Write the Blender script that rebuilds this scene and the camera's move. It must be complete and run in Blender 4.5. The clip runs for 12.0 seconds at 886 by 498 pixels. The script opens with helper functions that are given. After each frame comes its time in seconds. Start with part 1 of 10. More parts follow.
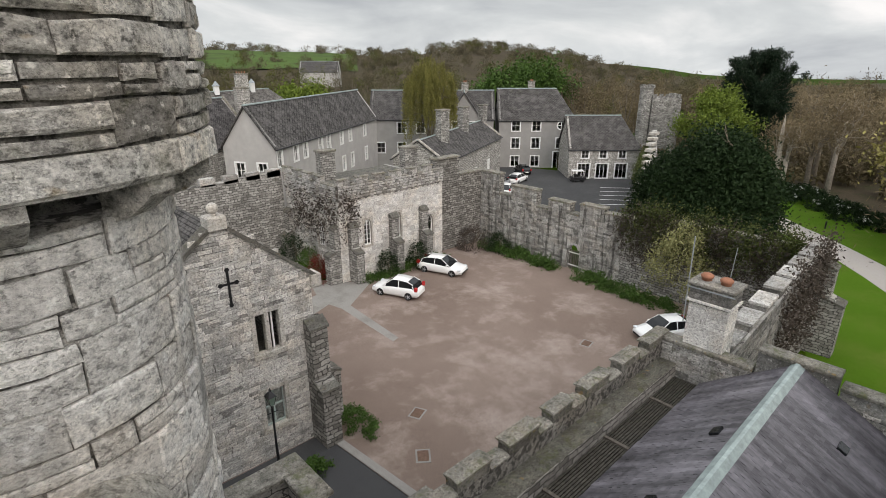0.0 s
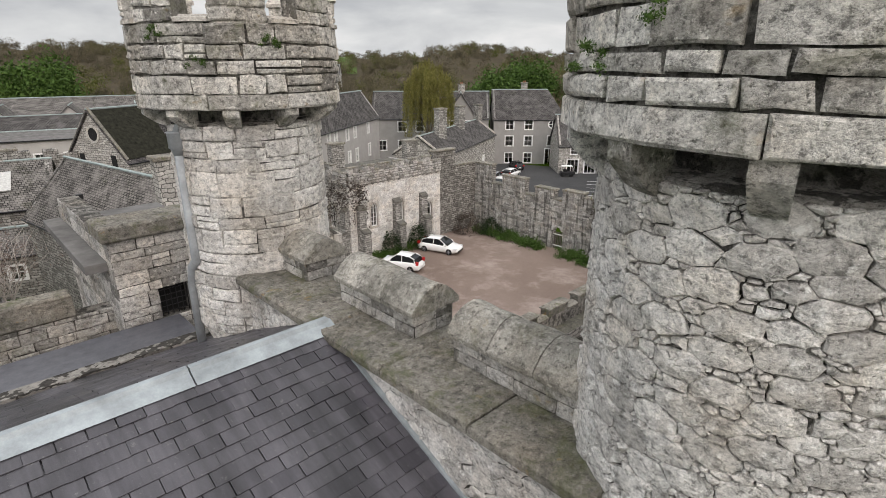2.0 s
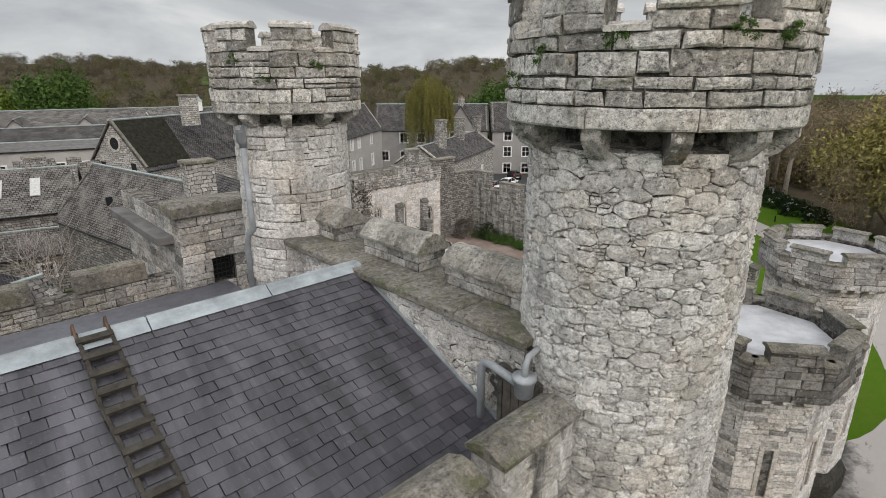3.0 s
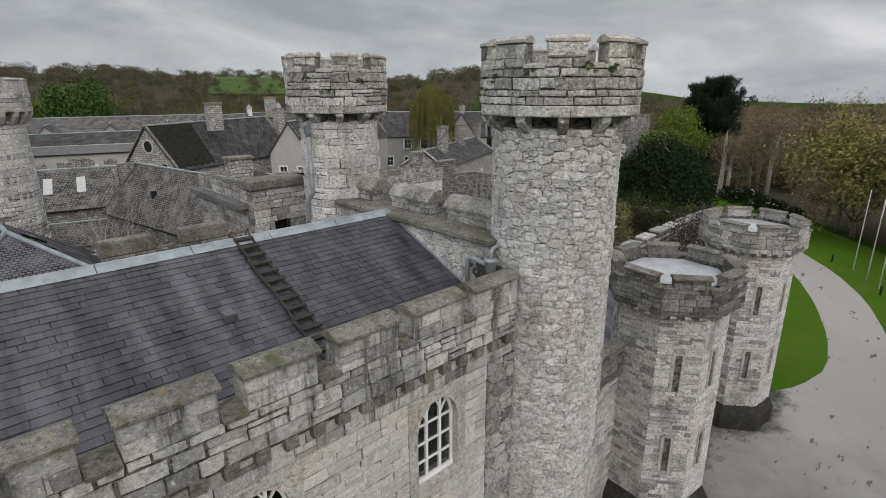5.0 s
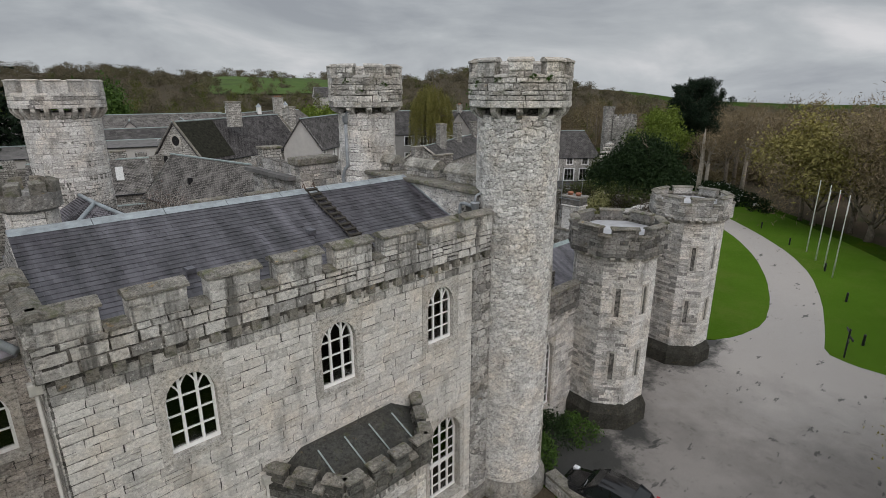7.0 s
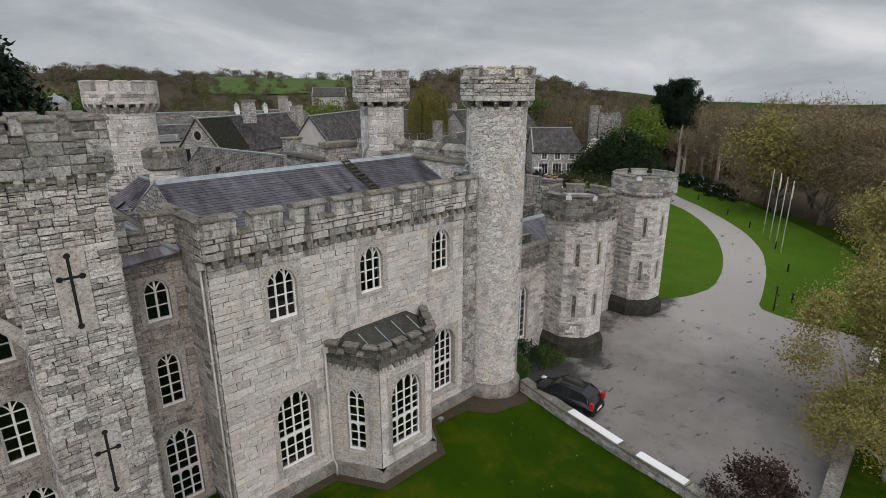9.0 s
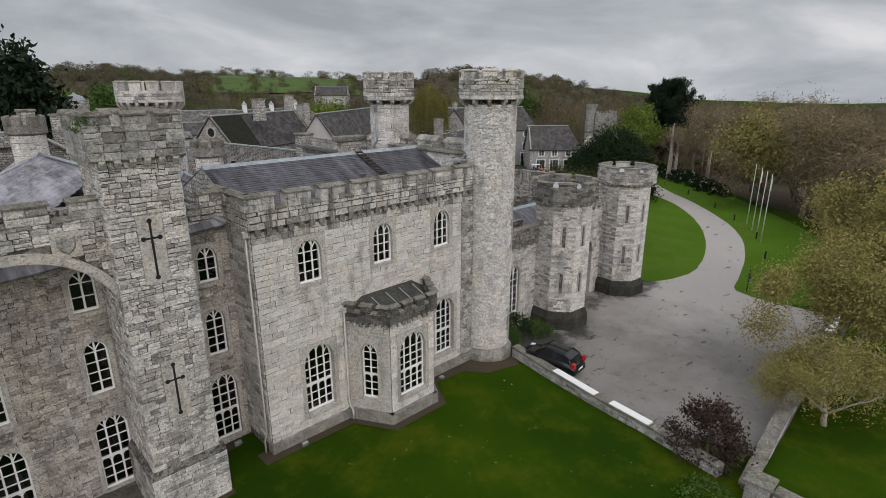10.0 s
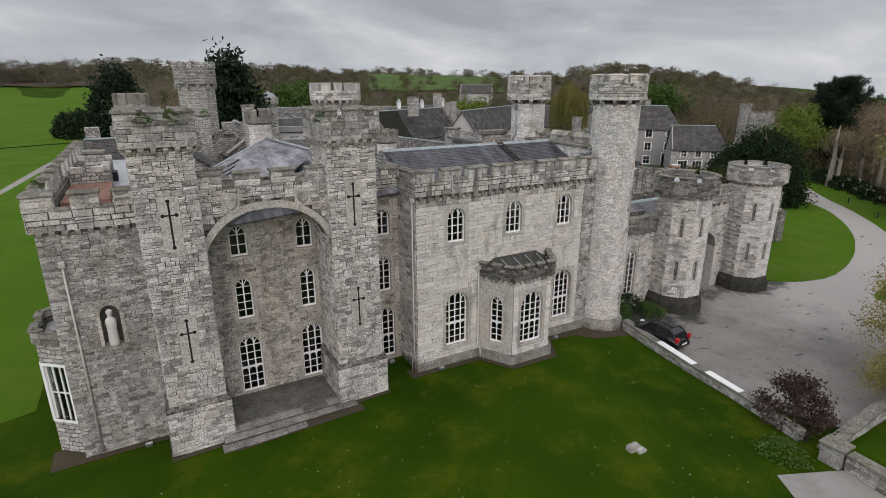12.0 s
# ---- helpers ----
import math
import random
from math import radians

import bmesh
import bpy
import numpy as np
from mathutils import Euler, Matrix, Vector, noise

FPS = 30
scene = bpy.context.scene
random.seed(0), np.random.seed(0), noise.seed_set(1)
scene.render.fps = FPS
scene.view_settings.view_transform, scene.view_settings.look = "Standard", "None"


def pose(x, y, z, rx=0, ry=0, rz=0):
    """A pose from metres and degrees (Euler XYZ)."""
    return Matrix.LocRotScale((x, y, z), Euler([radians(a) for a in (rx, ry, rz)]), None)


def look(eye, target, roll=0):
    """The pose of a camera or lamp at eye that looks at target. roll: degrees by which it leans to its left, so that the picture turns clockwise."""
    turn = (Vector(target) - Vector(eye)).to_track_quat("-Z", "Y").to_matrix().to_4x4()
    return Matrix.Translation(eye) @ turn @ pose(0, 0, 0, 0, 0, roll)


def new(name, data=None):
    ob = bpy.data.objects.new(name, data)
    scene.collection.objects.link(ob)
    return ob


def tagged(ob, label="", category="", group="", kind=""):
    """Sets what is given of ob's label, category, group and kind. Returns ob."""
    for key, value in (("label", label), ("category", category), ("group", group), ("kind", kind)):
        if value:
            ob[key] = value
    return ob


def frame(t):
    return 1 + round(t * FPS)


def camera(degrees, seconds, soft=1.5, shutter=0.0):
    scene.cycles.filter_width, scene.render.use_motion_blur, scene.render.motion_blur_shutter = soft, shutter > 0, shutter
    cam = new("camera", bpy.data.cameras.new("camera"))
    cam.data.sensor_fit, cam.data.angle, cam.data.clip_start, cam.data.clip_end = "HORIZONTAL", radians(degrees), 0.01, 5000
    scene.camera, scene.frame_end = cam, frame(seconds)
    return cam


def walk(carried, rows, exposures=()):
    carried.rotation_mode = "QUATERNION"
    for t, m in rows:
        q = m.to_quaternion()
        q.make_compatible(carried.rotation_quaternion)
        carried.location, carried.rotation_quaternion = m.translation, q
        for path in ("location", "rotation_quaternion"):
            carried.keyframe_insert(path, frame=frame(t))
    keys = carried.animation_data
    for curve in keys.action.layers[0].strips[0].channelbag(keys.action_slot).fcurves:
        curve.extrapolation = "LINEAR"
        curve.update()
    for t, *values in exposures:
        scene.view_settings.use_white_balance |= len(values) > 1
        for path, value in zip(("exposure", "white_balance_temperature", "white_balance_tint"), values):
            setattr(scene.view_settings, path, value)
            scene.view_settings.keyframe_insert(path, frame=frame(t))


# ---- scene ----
cam = camera(79.5, 12.0, 0.65)
# seconds, eye (x, y, z), yaw, pitch, roll
PATH = [
    (0.0, 0.360, 0.278, 15.976, -43.44, -19.42, 0.05),
    (0.5, -0.576, -0.831, 15.963, -43.47, -19.31, 0.07),
    (1.0, -1.593, -1.931, 15.920, -43.59, -19.20, 0.15),
    (1.5, -2.710, -3.083, 15.915, -43.62, -19.19, 0.15),
    (2.0, -3.783, -4.203, 15.913, -43.62, -19.12, 0.13),
    (2.5, -4.890, -5.451, 15.941, -43.59, -18.49, 0.10),
    (4.5, -8.764, -9.608, 16.060, -43.33, -16.97, 0.18),
    (5.0, -9.855, -10.756, 16.062, -43.32, -16.95, 0.15),
    (5.5, -10.996, -11.933, 16.099, -43.35, -16.85, 0.14),
    (6.0, -12.157, -13.136, 16.103, -43.36, -16.86, 0.12),
    (6.5, -13.463, -14.446, 16.138, -43.42, -16.94, 0.06),
    (7.0, -14.672, -15.707, 16.119, -43.53, -16.92, 0.00),
    (9.0, -20.037, -21.086, 16.084, -44.04, -16.91, 0.01),
    (9.5, -21.488, -22.609, 16.125, -44.10, -16.93, 0.02),
    (10.0, -22.939, -24.082, 16.168, -43.97, -17.03, 0.01),
    (10.5, -24.112, -25.273, 16.228, -40.82, -17.22, 0.05),
    (11.0, -24.920, -26.133, 16.253, -36.93, -17.23, 0.07),
    (11.5, -25.730, -27.195, 16.331, -33.16, -17.29, 0.06),
    (12.0, -26.815, -29.324, 16.487, -29.32, -17.27, 0.08),
]
walk(cam, [(t, pose(x, y, z, 90 + pitch, roll, yaw)) for t, x, y, z, yaw, pitch, roll in PATH],
     exposures=[(0.0, 0.32, 7020, 18), (1.0, 0.36, 7100, 19), (2.0, 0.36, 7120, 20), (2.7, 0.25, 7040, 19), (4.5, -0.11, 6780, 18), (7.0, -0.24, 6740, 18), (9.5, -0.17, 6740, 19), (12.0, -0.10, 6740, 20)])

# ---- world and light: overcast sky with a broad, weak sun ----
SUN_EL, SUN_AZ = 32.0, 250.0          # degrees; azimuth counter-clockwise from +x, where the sun stands
world = bpy.data.worlds.new("overcast_sky")
scene.world = world
world.use_nodes = True
wn, wl = world.node_tree.nodes, world.node_tree.links
wn.clear()
w_out = wn.new("ShaderNodeOutputWorld")
w_bg = wn.new("ShaderNodeBackground")
w_sky = wn.new("ShaderNodeTexSky")
w_sky.sky_type = "NISHITA"
w_sky.sun_disc = False
w_sky.sun_elevation = radians(SUN_EL)
w_sky.sun_rotation = radians(90 - SUN_AZ)
w_sky.dust_density = 3.0
w_co = wn.new("ShaderNodeTexCoord")
w_map = wn.new("ShaderNodeMapping")
w_map.inputs["Scale"].default_value = (1.3, 1.3, 4.6)
w_n1 = wn.new("ShaderNodeTexNoise")
w_n1.inputs["Scale"].default_value = 1.9
w_n1.inputs["Detail"].default_value = 7.0
w_n1.inputs["Roughness"].default_value = 0.55
w_n1.inputs["Distortion"].default_value = 0.4
w_ramp = wn.new("ShaderNodeValToRGB")
w_ramp.color_ramp.elements[0].position, w_ramp.color_ramp.elements[0].color = 0.36, (3.6, 4.15, 4.5, 1)
w_ramp.color_ramp.elements[1].position, w_ramp.color_ramp.elements[1].color = 0.68, (7.4, 7.95, 8.1, 1)
el = w_ramp.color_ramp.elements.new(0.52)
el.color = (5.0, 5.7, 5.95, 1)
w_mix = wn.new("ShaderNodeMix")
w_mix.data_type = "RGBA"
w_mix.inputs["Factor"].default_value = 0.93
wl.new(w_co.outputs["Generated"], w_map.inputs["Vector"])
wl.new(w_map.outputs["Vector"], w_n1.inputs["Vector"])
wl.new(w_n1.outputs["Fac"], w_ramp.inputs["Fac"])
wl.new(w_sky.outputs["Color"], w_mix.inputs["A"])
wl.new(w_ramp.outputs["Color"], w_mix.inputs["B"])
# an overcast sky is about three times as bright overhead as at the horizon
w_sep = wn.new("ShaderNodeSeparateXYZ")
w_up = wn.new("ShaderNodeMapRange")
w_up.inputs["From Min"].default_value, w_up.inputs["From Max"].default_value = 0.12, 1.0
w_up.inputs["To Min"].default_value, w_up.inputs["To Max"].default_value = 1.0, 2.2
w_mul = wn.new("ShaderNodeVectorMath")
w_mul.operation = "SCALE"
wl.new(w_co.outputs["Generated"], w_sep.inputs[0])
wl.new(w_sep.outputs["Z"], w_up.inputs["Value"])
wl.new(w_mix.outputs["Result"], w_mul.inputs[0])
wl.new(w_up.outputs["Result"], w_mul.inputs["Scale"])
# and brighter still on the sun's side, behind thin cloud
w_dot = wn.new("ShaderNodeVectorMath")
w_dot.operation = "DOT_PRODUCT"
w_dot.inputs[1].default_value = (math.cos(radians(212)) * 0.95, math.sin(radians(212)) * 0.95, 0.3)
w_side = wn.new("ShaderNodeMapRange")
w_side.inputs["From Min"].default_value, w_side.inputs["From Max"].default_value = -0.15, 1.0
w_side.inputs["To Min"].default_value, w_side.inputs["To Max"].default_value = 1.0, 1.9
w_all = wn.new("ShaderNodeVectorMath")
w_all.operation = "SCALE"
wl.new(w_co.outputs["Generated"], w_dot.inputs[0])
wl.new(w_dot.outputs["Value"], w_side.inputs["Value"])
wl.new(w_mul.outputs["Vector"], w_all.inputs[0])
wl.new(w_side.outputs["Result"], w_all.inputs["Scale"])
w_hor = wn.new("ShaderNodeMapRange")
w_hor.inputs["From Min"].default_value, w_hor.inputs["From Max"].default_value = 0.02, 0.15
w_hor.inputs["To Min"].default_value, w_hor.inputs["To Max"].default_value = 1.12, 0.90
w_pale = wn.new("ShaderNodeVectorMath")
w_pale.operation = "SCALE"
wl.new(w_sep.outputs["Z"], w_hor.inputs["Value"])
wl.new(w_all.outputs["Vector"], w_pale.inputs[0])
wl.new(w_hor.outputs["Result"], w_pale.inputs["Scale"])
wl.new(w_pale.outputs["Vector"], w_bg.inputs["Color"])
w_bg.inputs["Strength"].default_value = 0.10
wl.new(w_bg.outputs["Background"], w_out.inputs["Surface"])

sun = new("sun", bpy.data.lights.new("sun", "SUN"))
sun.data.energy, sun.data.angle, sun.data.color = 0.8, radians(40), (1.0, 0.97, 0.92)
sun.matrix_world = look((0, 0, 0), (-math.cos(radians(SUN_AZ)) * math.cos(radians(SUN_EL)),
                                    -math.sin(radians(SUN_AZ)) * math.cos(radians(SUN_EL)), -math.sin(radians(SUN_EL))))

# ---- materials ----
class Nodes:
    """Short hand for building one node material."""

    def __init__(self, name):
        self.m = bpy.data.materials.new(name)
        self.m.use_nodes = True
        self.t = self.m.node_tree
        self.b = self.t.nodes["Principled BSDF"]
        self.pos = self.n("ShaderNodeNewGeometry").outputs["Position"]

    def n(self, kind, **values):
        node = self.t.nodes.new(kind)
        for key, value in values.items():
            node.inputs[key.replace("_", " ")].default_value = value
        return node

    def to(self, a, b):
        self.t.links.new(a, b)

    def noise(self, scale, detail=4, rough=0.6, stretch=None, vec=None):
        v = vec or self.pos
        if stretch:
            mp = self.n("ShaderNodeMapping")
            mp.inputs["Scale"].default_value = stretch
            self.to(v, mp.inputs["Vector"])
            v = mp.outputs["Vector"]
        t = self.n("ShaderNodeTexNoise", Scale=scale, Detail=detail, Roughness=rough)
        self.to(v, t.inputs["Vector"])
        return t.outputs["Fac"]

    def ramp(self, fac, stops):
        r = self.n("ShaderNodeValToRGB")
        e = r.color_ramp.elements
        while len(e) < len(stops):
            e.new(0.5)
        for item, (p, c) in zip(e, stops):
            item.position = p
            item.color = (c, c, c, 1) if isinstance(c, (int, float)) else (*c, 1)
        self.to(fac, r.inputs["Fac"])
        return r.outputs["Color"]

    def mix(self, fac, a, b, mode="MIX"):
        x = self.n("ShaderNodeMix")
        x.data_type, x.blend_type = "RGBA", mode
        for value, socket in ((fac, "Factor"), (a, "A"), (b, "B")):
            if isinstance(value, (int, float)):
                x.inputs[socket].default_value = value if socket == "Factor" else (value, value, value, 1)
            elif isinstance(value, tuple):
                x.inputs[socket].default_value = (*value, 1)
            else:
                self.to(value, x.inputs[socket])
        return x.outputs["Result"]

    def math(self, op, a, b=0.0):
        x = self.n("ShaderNodeMath")
        x.operation = op
        for i, value in enumerate((a, b)):
            if isinstance(value, (int, float)):
                x.inputs[i].default_value = value
            else:
                self.to(value, x.inputs[i])
        return x.outputs[0]

    def piece(self):
        """A random value for each loose piece, whether it is an object or an island."""
        a = self.n("ShaderNodeObjectInfo").outputs["Random"]
        b = self.n("ShaderNodeNewGeometry").outputs["Random Per Island"]
        return self.math("FRACT", self.math("ADD", a, b))

    def bump(self, height, strength, distance=0.02, after=None):
        x = self.n("ShaderNodeBump", Strength=strength, Distance=distance)
        self.to(height, x.inputs["Height"])
        if after:
            self.to(after, x.inputs["Normal"])
        return x.outputs["Normal"]

    def done(self, colour, rough=0.8, normal=None, metal=0.0, sheen=None):
        self.b.inputs["Specular IOR Level"].default_value = sheen if sheen is not None else (0.15 if not isinstance(rough, (int, float)) or rough > 0.7 else 0.45)
        for value, socket in ((colour, "Base Color"), (rough, "Roughness"), (metal, "Metallic"), (normal, "Normal")):
            if value is None:
                continue
            if isinstance(value, (int, float)):
                self.b.inputs[socket].default_value = value
            elif isinstance(value, tuple):
                self.b.inputs[socket].default_value = (*value, 1)
            else:
                self.to(value, self.b.inputs[socket])
        return self.m


def stone_material(name, dark, light, stain, stain_amount=0.5, moss=0.0, bump=0.5, pieces=True, voids=0.0, grain_amount=0.7, tone_amount=1.0, drips=0.0):
    """Limestone: a tone for each stone, fine grain, weather stains in streaks, lichen."""
    k = Nodes(name)
    tone = k.piece() if pieces else k.noise(1.3, 2)
    mid = tuple((a + b) / 2 for a, b in zip(dark, light))
    pull = lambda c: tuple(m + (a - m) * tone_amount for a, m in zip(c, mid))
    col = k.ramp(tone, [(0.0, tuple(c * (1 - 0.4 * min(1.0, tone_amount) * (1 if stain_amount > 0.3 else 0.4)) for c in pull(dark))), (0.14, pull(dark)), (0.5, mid), (1.0, pull(light))])
    cleft = k.noise(10, 6, 0.74, (1.0, 1.0, 1.3))
    col = k.mix(0.85 * grain_amount / 0.7, col, k.ramp(cleft, [(0.36, 0.32), (0.46, 0.86), (0.60, 1.16)]), "MULTIPLY")
    grain = k.noise(36, 5, 0.75, (1.0, 1.0, 1.15))
    col = k.mix(grain_amount * 0.8, col, k.ramp(grain, [(0.34, 0.42), (0.50, 0.96), (0.62, 1.16)]), "MULTIPLY")
    pit = k.noise(19, 4, 0.62)
    col = k.mix(k.ramp(pit, [(0.33, 0.85 * grain_amount), (0.385, 0.0)]), col, tuple(c * 0.25 for c in dark))
    line = k.math("ABSOLUTE", k.math("SUBTRACT", k.noise(4.2, 7, 0.68, (1.0, 1.0, 1.9)), 0.5))
    col = k.mix(k.ramp(line, [(0.0, 0.8 * grain_amount), (0.010, 0.0)]), col, tuple(c * 0.22 for c in dark))
    fleck = k.noise(11, 4, 0.7)
    col = k.mix(k.ramp(fleck, [(0.56, 0.0), (0.66, 0.6)]), col, tuple(min(1, c * 1.2) for c in light))
    streak = k.noise(1.1, 5, 0.65, (1.0, 1.0, 0.32))
    mask = k.ramp(streak, [(0.60 - 0.25 * stain_amount, 0.0), (0.72, 0.9)])
    col = k.mix(mask, col, k.mix(0.65, col, stain))
    blotch = k.noise(3.6, 6, 0.8)
    col = k.mix(k.ramp(blotch, [(0.55 - 0.05 * stain_amount, 0.0), (0.65, min(0.75, 0.3 + stain_amount))]), col, k.mix(0.7, col, stain))
    warm = k.noise(0.8, 4, 0.7)
    col = k.mix(k.ramp(warm, [(0.45, 0.0), (0.66, 0.7)]), col, (1.05, 0.975, 0.89), "MULTIPLY")
    if drips:
        run = k.noise(2.2, 5, 0.7, (1.0, 1.0, 0.10))
        col = k.mix(k.ramp(run, [(0.50, 0.0), (0.62, drips)]), col, stain)
    if moss:
        m = k.noise(2.3, 5, 0.7)
        col = k.mix(k.ramp(m, [(0.60 - 0.08 * moss, 0.0), (0.70, 0.8 * moss)]), col, (0.10, 0.11, 0.045))
        o = k.noise(3.1, 3, 0.6, (1.0, 1.0, 1.6))
        col = k.mix(k.ramp(o, [(0.66, 0.0), (0.73, 0.5 * moss)]), col, (0.36, 0.22, 0.06))
    if voids:
        hole = k.noise(4.5, 4, 0.65)
        col = k.mix(k.ramp(hole, [(0.50, 0.0), (0.55, voids)]), col, (0.018, 0.017, 0.015))
    h = k.mix(0.4, cleft, grain)
    return k.done(col, 0.9, k.bump(k.mix(k.ramp(pit, [(0.33, 0.6), (0.42, 0.0)]), h, 0.1), min(1.0, bump * 1.5), 0.07))


def rubble_material(name, dark, light, stain, scale=3.2, stain_amount=0.5):
    """Walling that stays far off: uneven courses of stones with dark joints and relief, along any upright wall."""
    k = Nodes(name)
    p, n = k.n("ShaderNodeSeparateXYZ"), k.n("ShaderNodeSeparateXYZ")
    k.to(k.pos, p.inputs[0])
    k.to(k.n("ShaderNodeNewGeometry").outputs["True Normal"], n.inputs[0])
    u = k.math("SUBTRACT", k.math("MULTIPLY", n.outputs[0], p.outputs[1]), k.math("MULTIPLY", n.outputs[1], p.outputs[0]))
    wob = k.noise(1.7, 4, 0.7)
    u = k.math("ADD", u, k.math("MULTIPLY", wob, 0.5))
    v = k.math("ADD", p.outputs[2], k.math("MULTIPLY", k.noise(1.1, 4, 0.7), 0.42))
    com = k.n("ShaderNodeCombineXYZ")
    k.to(u, com.inputs[0])
    k.to(v, com.inputs[1])
    br = k.n("ShaderNodeTexBrick", Scale=scale / 3.0, Mortar_Size=0.022, Mortar_Smooth=0.3, Brick_Width=0.46, Row_Height=0.21, Bias=0.0)
    br.offset_frequency, br.squash_frequency, br.squash = 2, 3, 0.6
    br.inputs["Color1"].default_value = (*dark, 1)
    br.inputs["Color2"].default_value = (*light, 1)
    br.inputs["Mortar"].default_value = (*[c * 0.35 for c in dark], 1)
    k.to(com.outputs[0], br.inputs["Vector"])
    col = br.outputs["Color"]
    grain = k.noise(9, 6, 0.78, (1.0, 1.0, 2.0))
    col = k.mix(0.8, col, k.ramp(grain, [(0.36, 0.35), (0.5, 0.95), (0.64, 1.15)]), "MULTIPLY")
    streak = k.noise(0.7, 6, 0.7, (1.0, 1.0, 0.4))
    col = k.mix(k.ramp(streak, [(0.64 - 0.25 * stain_amount, 0.0), (0.75, 0.85)]), col, k.mix(0.7, col, stain))
    h = k.mix(0.5, br.outputs["Fac"], k.noise(14, 5, 0.7))
    return k.done(col, 0.92, k.bump(h, -0.5, 0.05))


def slate_material(name, dark, light, pieces=True, lichen=0.3, rough=0.36):
    k = Nodes(name)
    tone = k.piece() if pieces else k.noise(1.6, 3)
    col = k.ramp(tone, [(0.0, dark), (0.7, light), (1.0, tuple(c * 1.12 for c in light))])
    run = k.noise(1.2, 5, 0.6, (1.6, 0.35, 0.35))
    col = k.mix(k.ramp(run, [(0.45, 0.0), (0.70, 0.75)]), col, tuple(c * 1.5 for c in light))
    algae = k.noise(1.25, 6, 0.66, (1.5, 0.22, 0.22))
    col = k.mix(0.85, col, k.ramp(algae, [(0.36, 0.28), (0.50, 0.85), (0.62, 1.4)]), "MULTIPLY")
    fleck = k.noise(14, 4, 0.7)
    col = k.mix(k.ramp(fleck, [(0.62, 0.0), (0.70, lichen)]), col, (0.26, 0.26, 0.24))
    grain = k.noise(45, 4, 0.7)
    col = k.mix(0.4, col, k.ramp(grain, [(0.3, 0.6), (0.7, 1.0)]), "MULTIPLY")
    return k.done(col, k.ramp(k.noise(3.0, 3), [(0.3, rough - 0.08), (0.7, rough + 0.15)]), k.bump(grain, 0.25, 0.01), 0.0, 0.5)


def far_slate_material(name, dark, light, along=(1, 0), row=0.22, wide=0.32, moss=0.3):
    """Slating that stays far off: courses across the fall of the roof by a brick pattern in height."""
    k = Nodes(name)
    sep = k.n("ShaderNodeSeparateXYZ")
    k.to(k.pos, sep.inputs[0])
    u = k.math("ADD", k.math("MULTIPLY", sep.outputs[0], along[0]), k.math("MULTIPLY", sep.outputs[1], along[1]))
    v = k.math("MULTIPLY", sep.outputs[2], 2.0)
    com = k.n("ShaderNodeCombineXYZ")
    k.to(u, com.inputs[0])
    k.to(v, com.inputs[1])
    br = k.n("ShaderNodeTexBrick", Scale=1.0, Mortar_Size=0.032, Brick_Width=wide, Row_Height=row, Bias=0.0)
    br.inputs["Color1"].default_value = (*dark, 1)
    br.inputs["Color2"].default_value = (*light, 1)
    br.inputs["Mortar"].default_value = (*[c * 0.16 for c in dark], 1)
    k.to(com.outputs[0], br.inputs["Vector"])
    col = br.outputs["Color"]
    run = k.noise(0.9, 5, 0.65)
    col = k.mix(k.ramp(run, [(0.45, 0.0), (0.72, 0.6)]), col, tuple(c * 1.5 for c in light))
    m = k.noise(0.6, 6, 0.75)
    col = k.mix(k.ramp(m, [(0.58, 0.0), (0.68, moss)]), col, (0.055, 0.06, 0.03))
    col = k.mix(k.ramp(k.noise(5.5, 4, 0.75), [(0.60, 0.0), (0.67, 0.55)]), col, (0.24, 0.23, 0.21))
    col = k.mix(0.35, col, k.ramp(k.noise(25, 4, 0.7), [(0.3, 0.5), (0.7, 1.0)]), "MULTIPLY")
    return k.done(col, 0.85, k.bump(br.outputs["Fac"], -0.6, 0.04))


def plain_material(name, colour, rough=0.5, metal=0.0, vary=0.25, scale=6.0, bump=0.1, fine=40.0):
    k = Nodes(name)
    n = k.noise(scale, 5, 0.65)
    col = k.mix(k.ramp(n, [(0.3, 0.0), (0.7, 1.0)]), tuple(c * (1 - vary) for c in colour), tuple(min(1.0, c * (1 + vary)) for c in colour))
    f = k.noise(fine, 4, 0.7)
    col = k.mix(vary, col, k.ramp(f, [(0.3, 0.6), (0.7, 1.0)]), "MULTIPLY")
    return k.done(col, rough, k.bump(f, bump, 0.01), metal)


def leaf_material(name, dark, light, rough=0.6, through=0.25):
    k = Nodes(name)
    tone = k.piece()
    col = k.ramp(tone, [(0.0, dark), (1.0, light)])
    big = k.noise(0.5, 3)
    col = k.mix(0.6, col, k.ramp(big, [(0.3, 0.45), (0.7, 1.0)]), "MULTIPLY")
    k.b.inputs["Subsurface Weight"].default_value = 0.0
    return k.done(col, rough, None, 0.0, 0.1)


